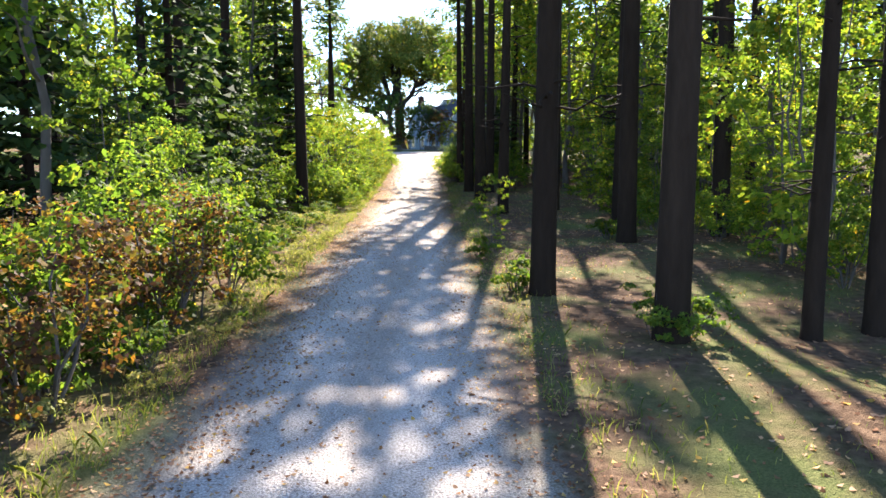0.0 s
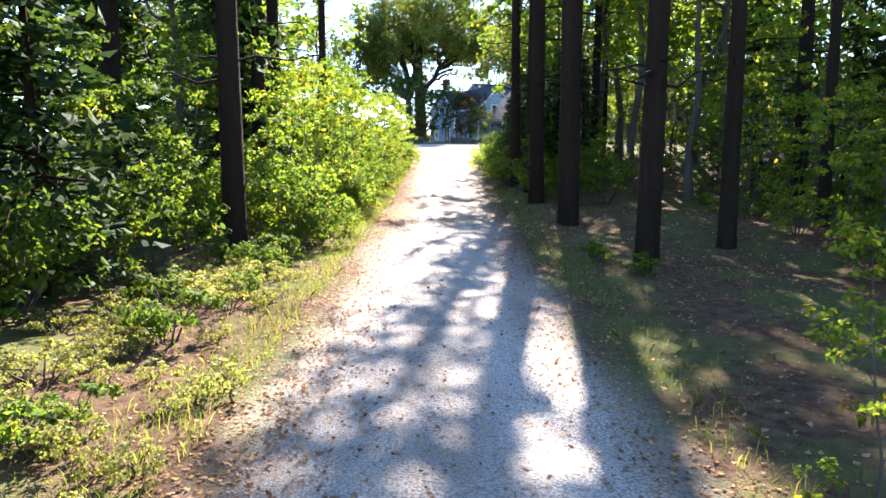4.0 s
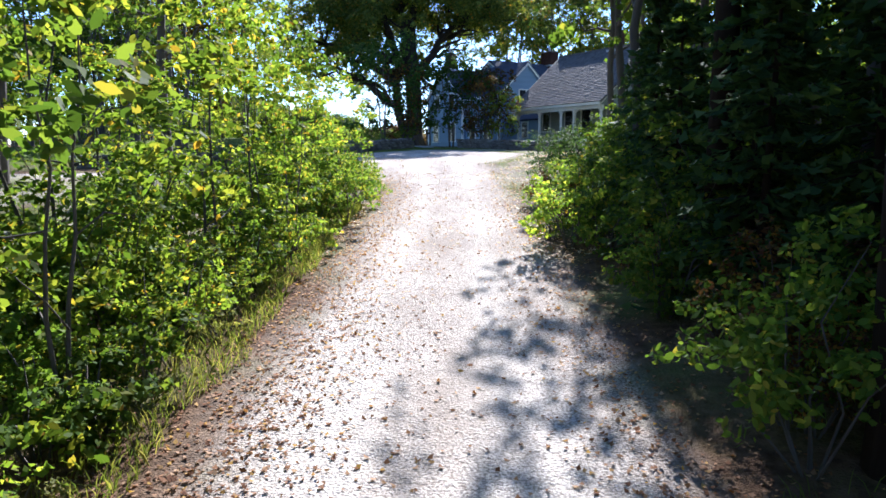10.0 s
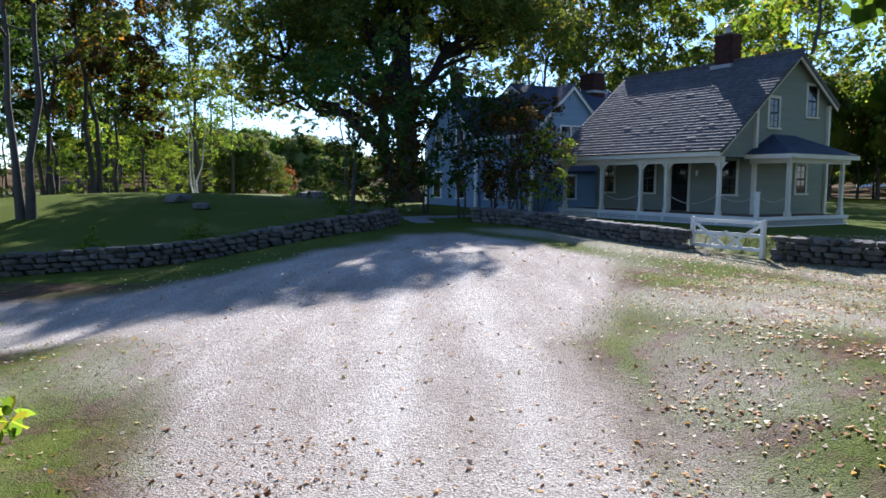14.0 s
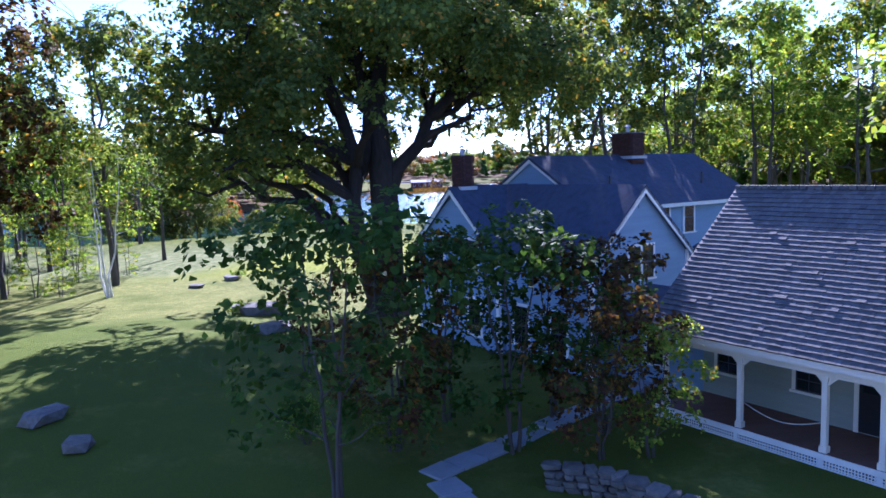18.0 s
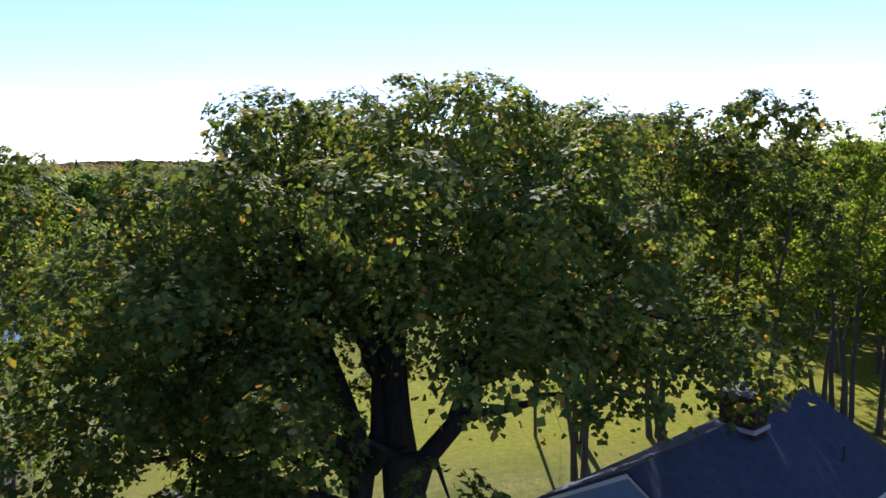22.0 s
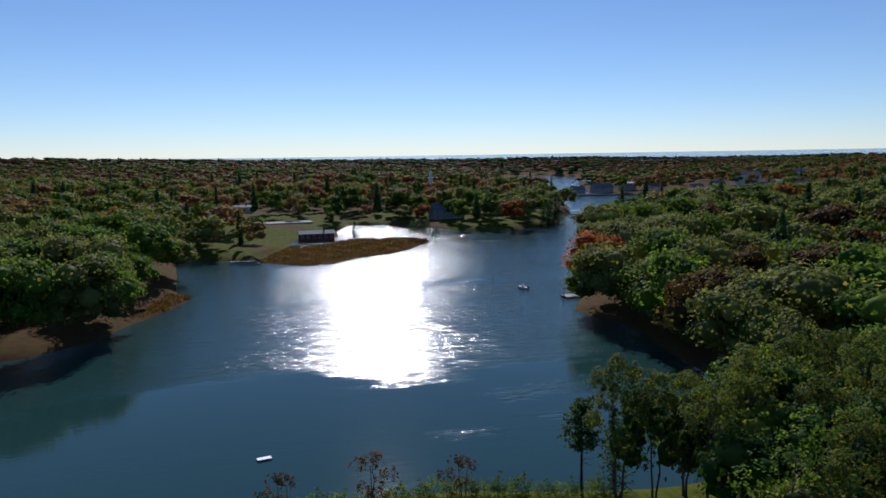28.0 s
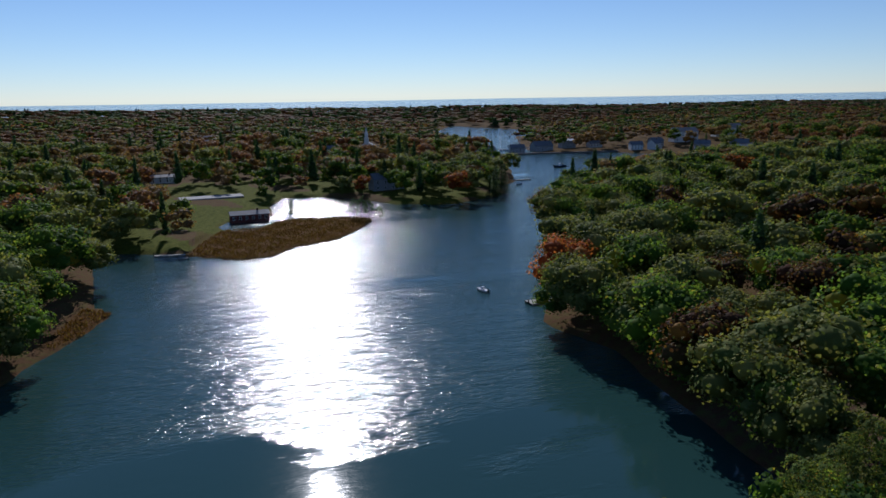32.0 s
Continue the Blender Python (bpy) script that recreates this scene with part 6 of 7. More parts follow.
# ---- the blue house: ell and main block ----
def blue_house():
    e = group_at("house", H_M, "pale blue clapboard farmhouse with white trim and dark roofs", "house")
    EZ, RZ = 8.75, 11.2
    u0, u1, v0, v1 = -14.25, -3.9, 1.2, 6.4
    vm = (v0 + v1) / 2
    g = lambda a, b: [(0, EZ - 0.1), (abs(b - a) / 2, RZ - 0.12), (abs(b - a), EZ - 0.1)]
    clap_wall("wall", (u0, v0), (u1, v0), GZ - 0.4, [(0, EZ - 0.1), (u1 - u0, EZ - 0.1)], (0, -1), M_CLAP_BLUE, e)
    clap_wall("wall", (u1, v0), (u1, v1), GZ - 0.4, g(v0, v1), (1, 0), M_CLAP_BLUE, e)
    clap_wall("wall", (u1, v1), (u0, v1), GZ - 0.4, [(0, EZ - 0.1), (u1 - u0, EZ - 0.1)], (0, 1), M_CLAP_BLUE, e)
    clap_wall("wall", (u0, v1), (u0, v0), GZ - 0.4, [(0, EZ - 0.1), (v1 - v0, EZ - 0.1)], (-1, 0), M_CLAP_BLUE, e)
    # cross gable at the far end, a little proud of the long wall
    c0, c1, cv = -14.3, -8.6, v0 - 0.35
    clap_wall("wall", (c0, cv), (c1, cv), GZ - 0.4, g(c0, c1), (0, -1), M_CLAP_BLUE, e)
    clap_wall("wall", (c1, cv), (c1, v0 + 0.3), GZ - 0.4, [(0, EZ - 0.1), (0.65, EZ - 0.1)], (1, 0), M_CLAP_BLUE, e)
    clap_wall("wall", (c0, v0 + 0.3), (c0, cv), GZ - 0.4, [(0, EZ - 0.1), (0.65, EZ - 0.1)], (-1, 0), M_CLAP_BLUE, e)
    cm = (c0 + c1) / 2
    o = 0.25
    drop = o * (RZ - EZ) / ((v1 - v0) / 2)
    roof_plane(e, [(c1 - 2.2, v0 - o, EZ - drop), (u1 + o, v0 - o, EZ - drop), (u1 + o, vm, RZ), (cm, vm, RZ)])
    roof_plane(e, [(u1 + o, v1 + o, EZ - drop), (u0 - o, v1 + o, EZ - drop), (u0 - o, vm, RZ), (u1 + o, vm, RZ)])
    cd = o * (RZ - EZ) / ((c1 - c0) / 2)
    roof_plane(e, [(c1 + o, cv - o, EZ - cd), (c1 + o, v0 - 0.1, EZ - cd), (cm, vm + 0.3, RZ + 0.01), (cm, cv - o, RZ + 0.01)])
    roof_plane(e, [(c0 - o, vm + 1.2, EZ - cd), (c0 - o, cv - o, EZ - cd), (cm, cv - o, RZ + 0.01), (cm, vm + 1.2, RZ + 0.01)])
    raked(e, [(c0 - o, cv - o + 0.12, EZ - cd - 0.02), (cm, cv - o + 0.12, RZ - 0.06), (c1 + o, cv - o + 0.12, EZ - cd - 0.02)], 0.24, 0.06, (0, -1, 0), material=M_WHITE)
    raked(e, [(u1 + o - 0.12, v0 - o, EZ - drop - 0.02), (u1 + o - 0.12, vm, RZ - 0.06), (u1 + o - 0.12, v1 + o, EZ - drop - 0.02)], 0.24, 0.06, (1, 0, 0), material=M_WHITE)
    boxes("eave_board", [(c1 + 0.2, u1 + o, v0 - o, v0 - o + 0.05, EZ - drop - 0.2, EZ - drop - 0.02)], M_WHITE, e)
    for x, y in ((c0, cv), (c1, cv), (u1, v0), (u1, v1)):
        boxes("corner_board", [(x - 0.09, x + 0.09, y - 0.05, y + 0.09, GZ - 0.3, EZ - 0.15)], M_WHITE, e)
    for x in (cm - 1.2, cm + 1.2):
        window_unit(e, x, cv, GZ + 3.55, 0.72, 1.15, 0, trim=M_WHITE)
    for x in (cm - 1.45, cm + 1.3):
        window_unit(e, x, cv, GZ + 0.75, 0.8, 1.5, 0, trim=M_WHITE)
    boxes("gable_vent", [(cm - 0.16, cm + 0.16, cv - 0.05, cv, RZ - 0.85 + 0.08 * k, RZ - 0.8 + 0.08 * k) for k in range(5)], M_CLAP_BLUE, e)
    for x in (-7.6, -5.5):
        window_unit(e, x, v0, GZ + 0.75, 0.8, 1.5, 0, trim=M_WHITE)
    for d in (-0.36, 0.36):
        window_unit(e, u1, vm + d, GZ + 3.45, 0.6, 1.2, 90, trim=M_WHITE, casing=0.08)
    boxes("gable_vent", [(u1, u1 + 0.05, vm - 0.16, vm + 0.16, RZ - 0.85 + 0.08 * k, RZ - 0.8 + 0.08 * k) for k in range(5)], M_CLAP_BLUE, e)
    brick_stack(e, cm - 0.2, 1.5, RZ - 0.5, 12.5, 0.72, 0.6)
    # main block
    f, r, a, b, mez, mrz = -9.0, -16.8, 6.6, 18.7, 10.15, 12.45
    m = (f + r) / 2
    mg = [(0, mez - 0.1), ((f - r) / 2, mrz - 0.12), (f - r, mez - 0.1)]
    clap_wall("wall", (f, a), (f, b), GZ - 0.4, [(0, mez - 0.1), (b - a, mez - 0.1)], (1, 0), M_CLAP_BLUE, e)
    clap_wall("wall", (f, b), (r, b), GZ - 0.4, mg, (0, 1), M_CLAP_BLUE, e)
    clap_wall("wall", (r, a), (f, a), GZ - 0.4, mg, (0, -1), M_CLAP_BLUE, e)
    clap_wall("wall", (r, b), (r, a), GZ - 0.4, [(0, mez - 0.1), (b - a, mez - 0.1)], (-1, 0), M_CLAP_BLUE, e)
    md = o * (mrz - mez) / ((f - r) / 2)
    roof_plane(e, [(f + o, a - o, mez - md), (f + o, b + o, mez - md), (m, b + o, mrz), (m, a - o, mrz)])
    roof_plane(e, [(r - o, b + o, mez - md), (r - o, a - o, mez - md), (m, a - o, mrz), (m, b + o, mrz)])
    raked(e, [(f + o, a - o + 0.12, mez - md - 0.02), (m, a - o + 0.12, mrz - 0.06), (r - o, a - o + 0.12, mez - md - 0.02)], 0.26, 0.06, (0, -1, 0), material=M_WHITE)
    boxes("eave_board", [(f + o - 0.05, f + o, a - o, b + o, mez - md - 0.2, mez - md - 0.02)], M_WHITE, e)
    boxes("corner_board", [(f - 0.09, f + 0.05, b - 0.09, b + 0.05, GZ - 0.3, mez - 0.2)], M_WHITE, e)
    for v in (9.6, 11.5, 13.4, 17.8):
        window_unit(e, f, v, GZ + 4.2, 0.72, 1.45, 90, trim=M_WHITE)
    window_unit(e, f, 17.7, GZ + 1.8, 0.72, 1.5, 90, trim=M_WHITE)
    bay = boxes("bay_window", [(f, f + 0.6, 13.6, 15.5, GZ + 1.0, GZ + 3.1)], M_WHITE, e)
    for k in range(3):
        boxes("pane", [(f + 0.6, f + 0.62, 13.7 + 0.6 * k, 14.2 + 0.6 * k, GZ + 1.5, GZ + 2.9)], M_GLASS, bay)
    bm = bmesh.new()
    bmesh.ops.create_uvsphere(bm, u_segments=20, v_segments=8, radius=1.0, matrix=Matrix.Translation((f, 14.55, GZ + 3.1)) @ Matrix.Diagonal((0.8, 1.1, 0.5, 1)))
    bmesh.ops.delete(bm, geom=[q for q in bm.verts if q.co.z < GZ + 3.08 or q.co.x < f - 0.02], context='VERTS')
    part("bay_roof", bm, M_ASPHALT, bay)
    for v in (9.0, 16.0):
        boxes("vent_pipe", [(f - 1.2, f - 1.13, v, v + 0.07, mez + 0.5, mez + 1.25)], M_IRON, e)
    brick_stack(e, m + 0.2, 13.2, mrz - 0.6, 13.55, 1.35, 0.95)
    # low link towards the cottage
    clap_wall("wall", (u1, 2.3), (0.1, 2.3), GZ - 0.4, [(0, 6.6), (4.0, 6.6)], (0, -1), M_CLAP_BLUE, e)
    roof_plane(e, [(u1, 2.05, 6.55), (0.05, 2.05, 6.55), (0.05, 4.1, 7.55), (u1, 4.1, 7.55)])
    roof_plane(e, [(0.05, 6.2, 6.5), (u1, 6.2, 6.5), (u1, 4.1, 7.55), (0.05, 4.1, 7.55)])
    clap_wall("wall", (0.1, 6.0), (u1, 6.0), GZ - 0.4, [(0, 6.6), (4.0, 6.6)], (0, 1), M_CLAP_BLUE, e)
    window_unit(e, -2.0, 2.3, GZ + 0.9, 0.7, 1.1, 0, trim=M_WHITE)
    return e


porch_house()
blue_house()


# ---- dry stone walls and the gate ----
def stone_shapes():
    out = []
    for s in range(8):
        bm = bmesh.new()
        bmesh.ops.create_icosphere(bm, subdivisions=1, radius=0.5)
        rng = random.Random(s)
        for v in bm.verts:
            v.co = Vector([math.copysign(abs(c * 2) ** 0.6, c) * 0.5 for c in v.co]) * rng.uniform(0.85, 1.12)
        me = bpy.data.meshes.new("stone")
        bm.to_mesh(me)
        bm.free()
        me.materials.append(M_STONE)
        out.append(me)
    return out


STONES = stone_shapes()


def stone_wall(path, height, label, seed, width=0.5):
    rng = random.Random(seed)
    e = group_at("stone_wall", (path[0][0], path[0][1], 0), label, "wall", "dry stone walls")
    seg = [(Vector(p), Vector(q)) for p, q in zip(path, path[1:])]
    total = sum((q - p).length for p, q in seg)
    rows = max(2, round(height / 0.16))
    for r in range(rows):
        s = rng.uniform(0, 0.2)
        while s < total:
            w = rng.uniform(0.2, 0.5) * (1.2 if r == rows - 1 else 1)
            d = s + w / 2
            for p, q in seg:
                if d <= (q - p).length:
                    break
                d -= (q - p).length
            c = p + (q - p).normalized() * min(d, (q - p).length)
            n = Vector((-(q - p).y, (q - p).x)).normalized()
            turn = math.atan2((q - p).y, (q - p).x)
            h = height / rows
            for side in ((0,) if r == rows - 1 else (-1, 1)):
                x, y = c.x + n.x * side * width * 0.28, c.y + n.y * side * width * 0.28
                ob = new("stone", STONES[rng.randrange(8)])
                ob.parent = e
                z = gz(x, y) + h * (r + 0.45) + rng.uniform(-0.02, 0.02)
                ob.matrix_basis = Matrix.Translation((x - path[0][0], y - path[0][1], z)) @ Matrix.Rotation(turn + rng.uniform(-0.2, 0.2), 4, 'Z') @ Matrix.Rotation(rng.uniform(-0.12, 0.12), 4, 'X') @ Matrix.Diagonal((w * 1.08, (width * (0.62 if side else 1.05)), h * 1.22, 1))
            s += w
    return e


stone_wall([(-22, 82.4), (-16, 85.2), (-12.3, 87.2), (-10.0, 89.3), (-7.9, 90.8), (-6.2, 92.3), (-5.5, 94.8)], 0.62, "low dry stone wall of grey fieldstones edging the lawn", 1)
stone_wall([(-2.6, 96.4), (-0.9, 95.7), (0.4, 94.2), (1.7, 91.6), (3.0, 89.6), (3.9, 88.4)], 0.6, "low dry stone wall of grey fieldstones before the porch", 2)
stone_wall([(5.6, 86.4), (7.2, 85.5), (10.5, 83.6)], 0.66, "low dry stone wall of grey fieldstones beside the white gate", 3)


def gate():
    a, b = Vector((4.1, 88.5)), Vector((5.45, 86.4))
    L = (b - a).length
    z = 3.98
    e = group_at("farm_gate", pose(a.x, a.y, z, 0, 0, math.degrees(math.atan2((b - a).y, (b - a).x))), "white wooden farm gate with crossed braces, closed, between stone walls", "gate")
    for x in (0.06, L - 0.06):
        boxes("gate_post", [(x - 0.06, x + 0.06, -0.06, 0.06, -0.2, 1.0)], M_WHITE, e, bevel=0.01)
    for zz in (0.12, 0.5, 0.86):
        boxes("rail", [(0.1, L - 0.1, -0.02, 0.02, zz, zz + 0.1)], M_WHITE, e)
    for x0, x1, z0, z1 in ((0.12, L / 2, 0.86, 0.16), (L - 0.12, L / 2, 0.86, 0.16), (L * 0.28, L / 2, 0.22, 0.6), (L * 0.72, L / 2, 0.22, 0.6)):
        bm = bmesh.new()
        slab_bm(bm, [(x0, -0.025, z0 + 0.05), (x1, -0.025, z1 + 0.05), (x1, -0.025, z1 - 0.05), (x0, -0.025, z0 - 0.05)], 0.03)
        bmesh.ops.recalc_face_normals(bm, faces=bm.faces[:])
        part("brace", bm, M_WHITE, e)
    boxes("latch", [(L - 0.2, L - 0.05, -0.05, -0.03, 0.7, 0.74)], M_IRON, e)


gate()

# ---- fallen leaves and grass ----
def strew(name, seed, n, place, size, material, label, category):
    rng = np.random.default_rng(seed)
    x, y = place(rng, n)
    c = np.stack([x, y, land_z(x, y) + 0.012 + 0.01 * rng.random(len(x))], 1)
    v, f = leaf_quads(c, np.tile([0, 0, 1.0], (len(x), 1)), size, rng, 0.7, 0.28)
    return tagged(new(name, quick_mesh(name, v, f, material)), label, category, kind="stuff")


def verge(rng, n):
    y = np.minimum(rng.uniform(1, 74, n), rng.uniform(40, 90, n))
    s = np.where(rng.random(n) < 0.68, -1, 1)
    off = np.where(rng.random(n) < 0.62, rng.normal(1.75, 0.5, n), rng.uniform(0, 5.5, n))
    return road_x(y) + s * off, y


def wood_floor(rng, n):
    y = rng.uniform(3, 45, n)
    return road_x(y) + rng.uniform(2, 12, n), y


def yard_edge(rng, n):
    x, y = rng.uniform(-12, 12, n), rng.uniform(60, 88, n)
    dens = 0.04 + 0.9 * sstep(-0.9, 1.2, x - np.interp(y, [62, 74, 84], [-0.6, -0.4, 1.8]) + 0.5 * waves(x, y, 1.3, 5)) * (0.15 + 0.85 * sstep(-0.3, 0.9, waves(x, y, 0.55, 11) + 0.5 * waves(x, y, 0.23, 4))) + np.where((x < road_x(y) - 1.9) & (y < 72), 0.35, 0)
    k = rng.random(n) < dens
    return x[k], y[k]


strew("fallen_leaves", 1, 40000, verge, 0.055, M_DRY, "dry brown leaves strewn along the verges of the drive", "leaf litter")
strew("fallen_leaves", 2, 4500, wood_floor, 0.09, M_DRY, "dry brown leaves scattered over the pine wood floor", "leaf litter")
strew("fallen_leaves", 7, 62000, yard_edge, 0.072, M_DRY_PALE, "curled leaves over the rough turf and gravel, painted pale with sky sheen", "leaf litter")
strew("fallen_leaves", 3, 26000, yard_edge, 0.088, M_DRY, "curled dry leaves over the yard's rough grass", "leaf litter")


def blades(name, seed, n, place, h, label, width=0.004, material=M_GRASS):
    rng = np.random.default_rng(seed)
    x, y = place(rng, n)
    n = len(x)
    z = land_z(x, y)
    hh = h * rng.uniform(0.5, 1.3, n)
    w = rng.random(n) * 6.28
    lean = rng.normal(size=(n, 2)) * hh[:, None] * 0.45
    side = np.stack([np.cos(w), np.sin(w), 0 * w], 1) * width
    foot = np.stack([x, y, z - 0.02], 1)
    midp = foot + np.stack([lean[:, 0] * 0.35, lean[:, 1] * 0.35, hh * 0.6], 1)
    tip = foot + np.stack([lean[:, 0], lean[:, 1], hh], 1)
    v = np.stack([foot - side, foot + side, midp + side, tip, midp - side], 1).reshape(-1, 3)
    f = np.arange(5 * n).reshape(-1, 5)
    return tagged(new(name, quick_mesh(name, v, f, material)), label, "grass", kind="stuff")


def verge_grass(rng, n):
    y = 66 - 65 * rng.random(n) ** 1.5
    s = np.where((rng.random(n) < 0.7) | (y > 52), -1, 1)
    clump = 0.5 + 0.5 * np.sin(y * 2.1) * np.sin(y * 0.77 + 1)
    off = 2.1 + np.abs(rng.normal(0, 0.55, n)) + 0.25 * clump
    return road_x(y) + s * off, y


def wood_grass(rng, n):
    y = rng.uniform(3, 44, n)
    x = road_x(y) + rng.uniform(1.9, 10, n)
    k = waves(x, y, 1.7, 3) + 0.6 * rng.normal(size=n) > 0.7
    return x[k], y[k]


def turf(rng, n):
    x, y = rng.uniform(-16, 13, n), rng.uniform(61, 90, n)
    k = (np.minimum(edge_dist(x, y, TURF), edge_dist(x, y, ROUGH)) < 0.3) & (waves(x, y, 1.1, 3) + 0.8 * rng.normal(size=n) > -0.1)
    return x[k], y[k]


def marsh_bed(rng, n):
    x, y = rng.uniform(-60, 60, n), rng.uniform(300, 500, n)
    k = (np.minimum(edge_dist(x, y, MARSH), edge_dist(x, y, SPIT)) < -0.4) & (waves(x, y, 3.0, 6) + 0.6 * rng.normal(size=n) > -0.7)
    return x[k], y[k]


M_REED = m_leaf("russet_marsh_grass", [(0.0, (0.045, 0.025, 0.01)), (0.6, (0.09, 0.05, 0.018)), (1.0, (0.1, 0.08, 0.025))], 0.35)
blades("grass", 9, 90000, marsh_bed, 0.6, "russet salt-marsh grass on the low islet and spit", 0.14, M_REED)
blades("grass", 4, 17000, verge_grass, 0.17, "long thin grass along the edges of the drive")
blades("grass", 5, 12000, wood_grass, 0.1, "sparse short grass between the pines")
blades("grass", 6, 120000, turf, 0.06, "short thin grass beside the gravel yard")

# ---- the far shore: town, harbour, docks and boats ----
M_WALL_W = m_noise("white_clapboard", (0.62, 0.62, 0.6), (0.7, 0.7, 0.68), 3, 0.7, 0.25)
M_WALL_G = m_noise("grey_shingle_wall", (0.26, 0.27, 0.28), (0.34, 0.35, 0.36), 3, 0.8, 0.3)
M_WALL_R = m_noise("barn_red_boards", (0.11, 0.035, 0.03), (0.16, 0.05, 0.04), 3, 0.8, 0.4)
M_ROOF_G = m_noise("grey_roof_shingle", (0.13, 0.135, 0.15), (0.2, 0.205, 0.22), 3, 0.8, 0.3)
M_WOOD = m_noise("weathered_dock_boards", (0.3, 0.28, 0.25), (0.42, 0.4, 0.36), 5, 0.85, 0.4)
M_HULL = m_noise("white_boat_hull", (0.72, 0.73, 0.74), (0.8, 0.8, 0.8), 4, 0.35, 0.15)
M_HULL_D = m_noise("dark_boat_hull", (0.03, 0.05, 0.09), (0.05, 0.07, 0.12), 4, 0.35, 0.2)
M_PAVE = m_noise("pale_paving", (0.3, 0.29, 0.28), (0.38, 0.37, 0.36), 2, 0.9, 0.3)
M_ALU = m_noise("grey_mast", (0.5, 0.5, 0.52), (0.6, 0.6, 0.62), 4, 0.4, 0.2)


def gable_house(x, y, w, d, h, rise, turn, wall, roof, label, z=None, storeys=2, bays=4, name="house"):
    z = gz(x, y) if z is None else z
    e = group_at(name, pose(x, y, z, 0, 0, turn), label, "house" if name == "house" else "building", "buildings of the far shore")
    bm = bmesh.new()
    prof = [(-d / 2, -0.6), (d / 2, -0.6), (d / 2, h), (0, h + rise), (-d / 2, h)]
    f = [bm.verts.new((-w / 2, p, q)) for p, q in prof]
    b = [bm.verts.new((w / 2, p, q)) for p, q in prof]
    bm.faces.new(f[::-1])
    bm.faces.new(b)
    for i in range(5):
        bm.faces.new((f[i], f[(i + 1) % 5], b[(i + 1) % 5], b[i]))
    bmesh.ops.recalc_face_normals(bm, faces=bm.faces[:])
    part("wall", bm, wall, e)
    k = rise / (d / 2)
    for s in (-1, 1):
        bm = bmesh.new()
        q = [(-w / 2 - 0.4, s * (d / 2 + 0.4), h - 0.4 * k + 0.16), (w / 2 + 0.4, s * (d / 2 + 0.4), h - 0.4 * k + 0.16), (w / 2 + 0.4, 0, h + rise + 0.16), (-w / 2 - 0.4, 0, h + rise + 0.16)]
        slab_bm(bm, q if s < 0 else q[::-1], 0.14)
        part("roof", bm, roof, e)
    for s in range(storeys):
        zz = 0.9 + s * (h - 0.4) / storeys
        for i in range(bays):
            xx = -w / 2 + w * (i + 0.5) / bays
            wi = boxes("window", [(xx - 0.55, xx + 0.55, -d / 2 - 0.07, -d / 2, zz - 0.1, zz + 1.5)], M_WHITE, e)
            boxes("pane", [(xx - 0.43, xx + 0.43, -d / 2 - 0.1, -d / 2 - 0.06, zz, zz + 1.4)], M_GLASS, wi)
    boxes("chimney", [(w * 0.2, w * 0.2 + 0.8, -0.4, 0.4, h + rise - 0.8, h + rise + 1.1)], M_BRICK, e)
    return e


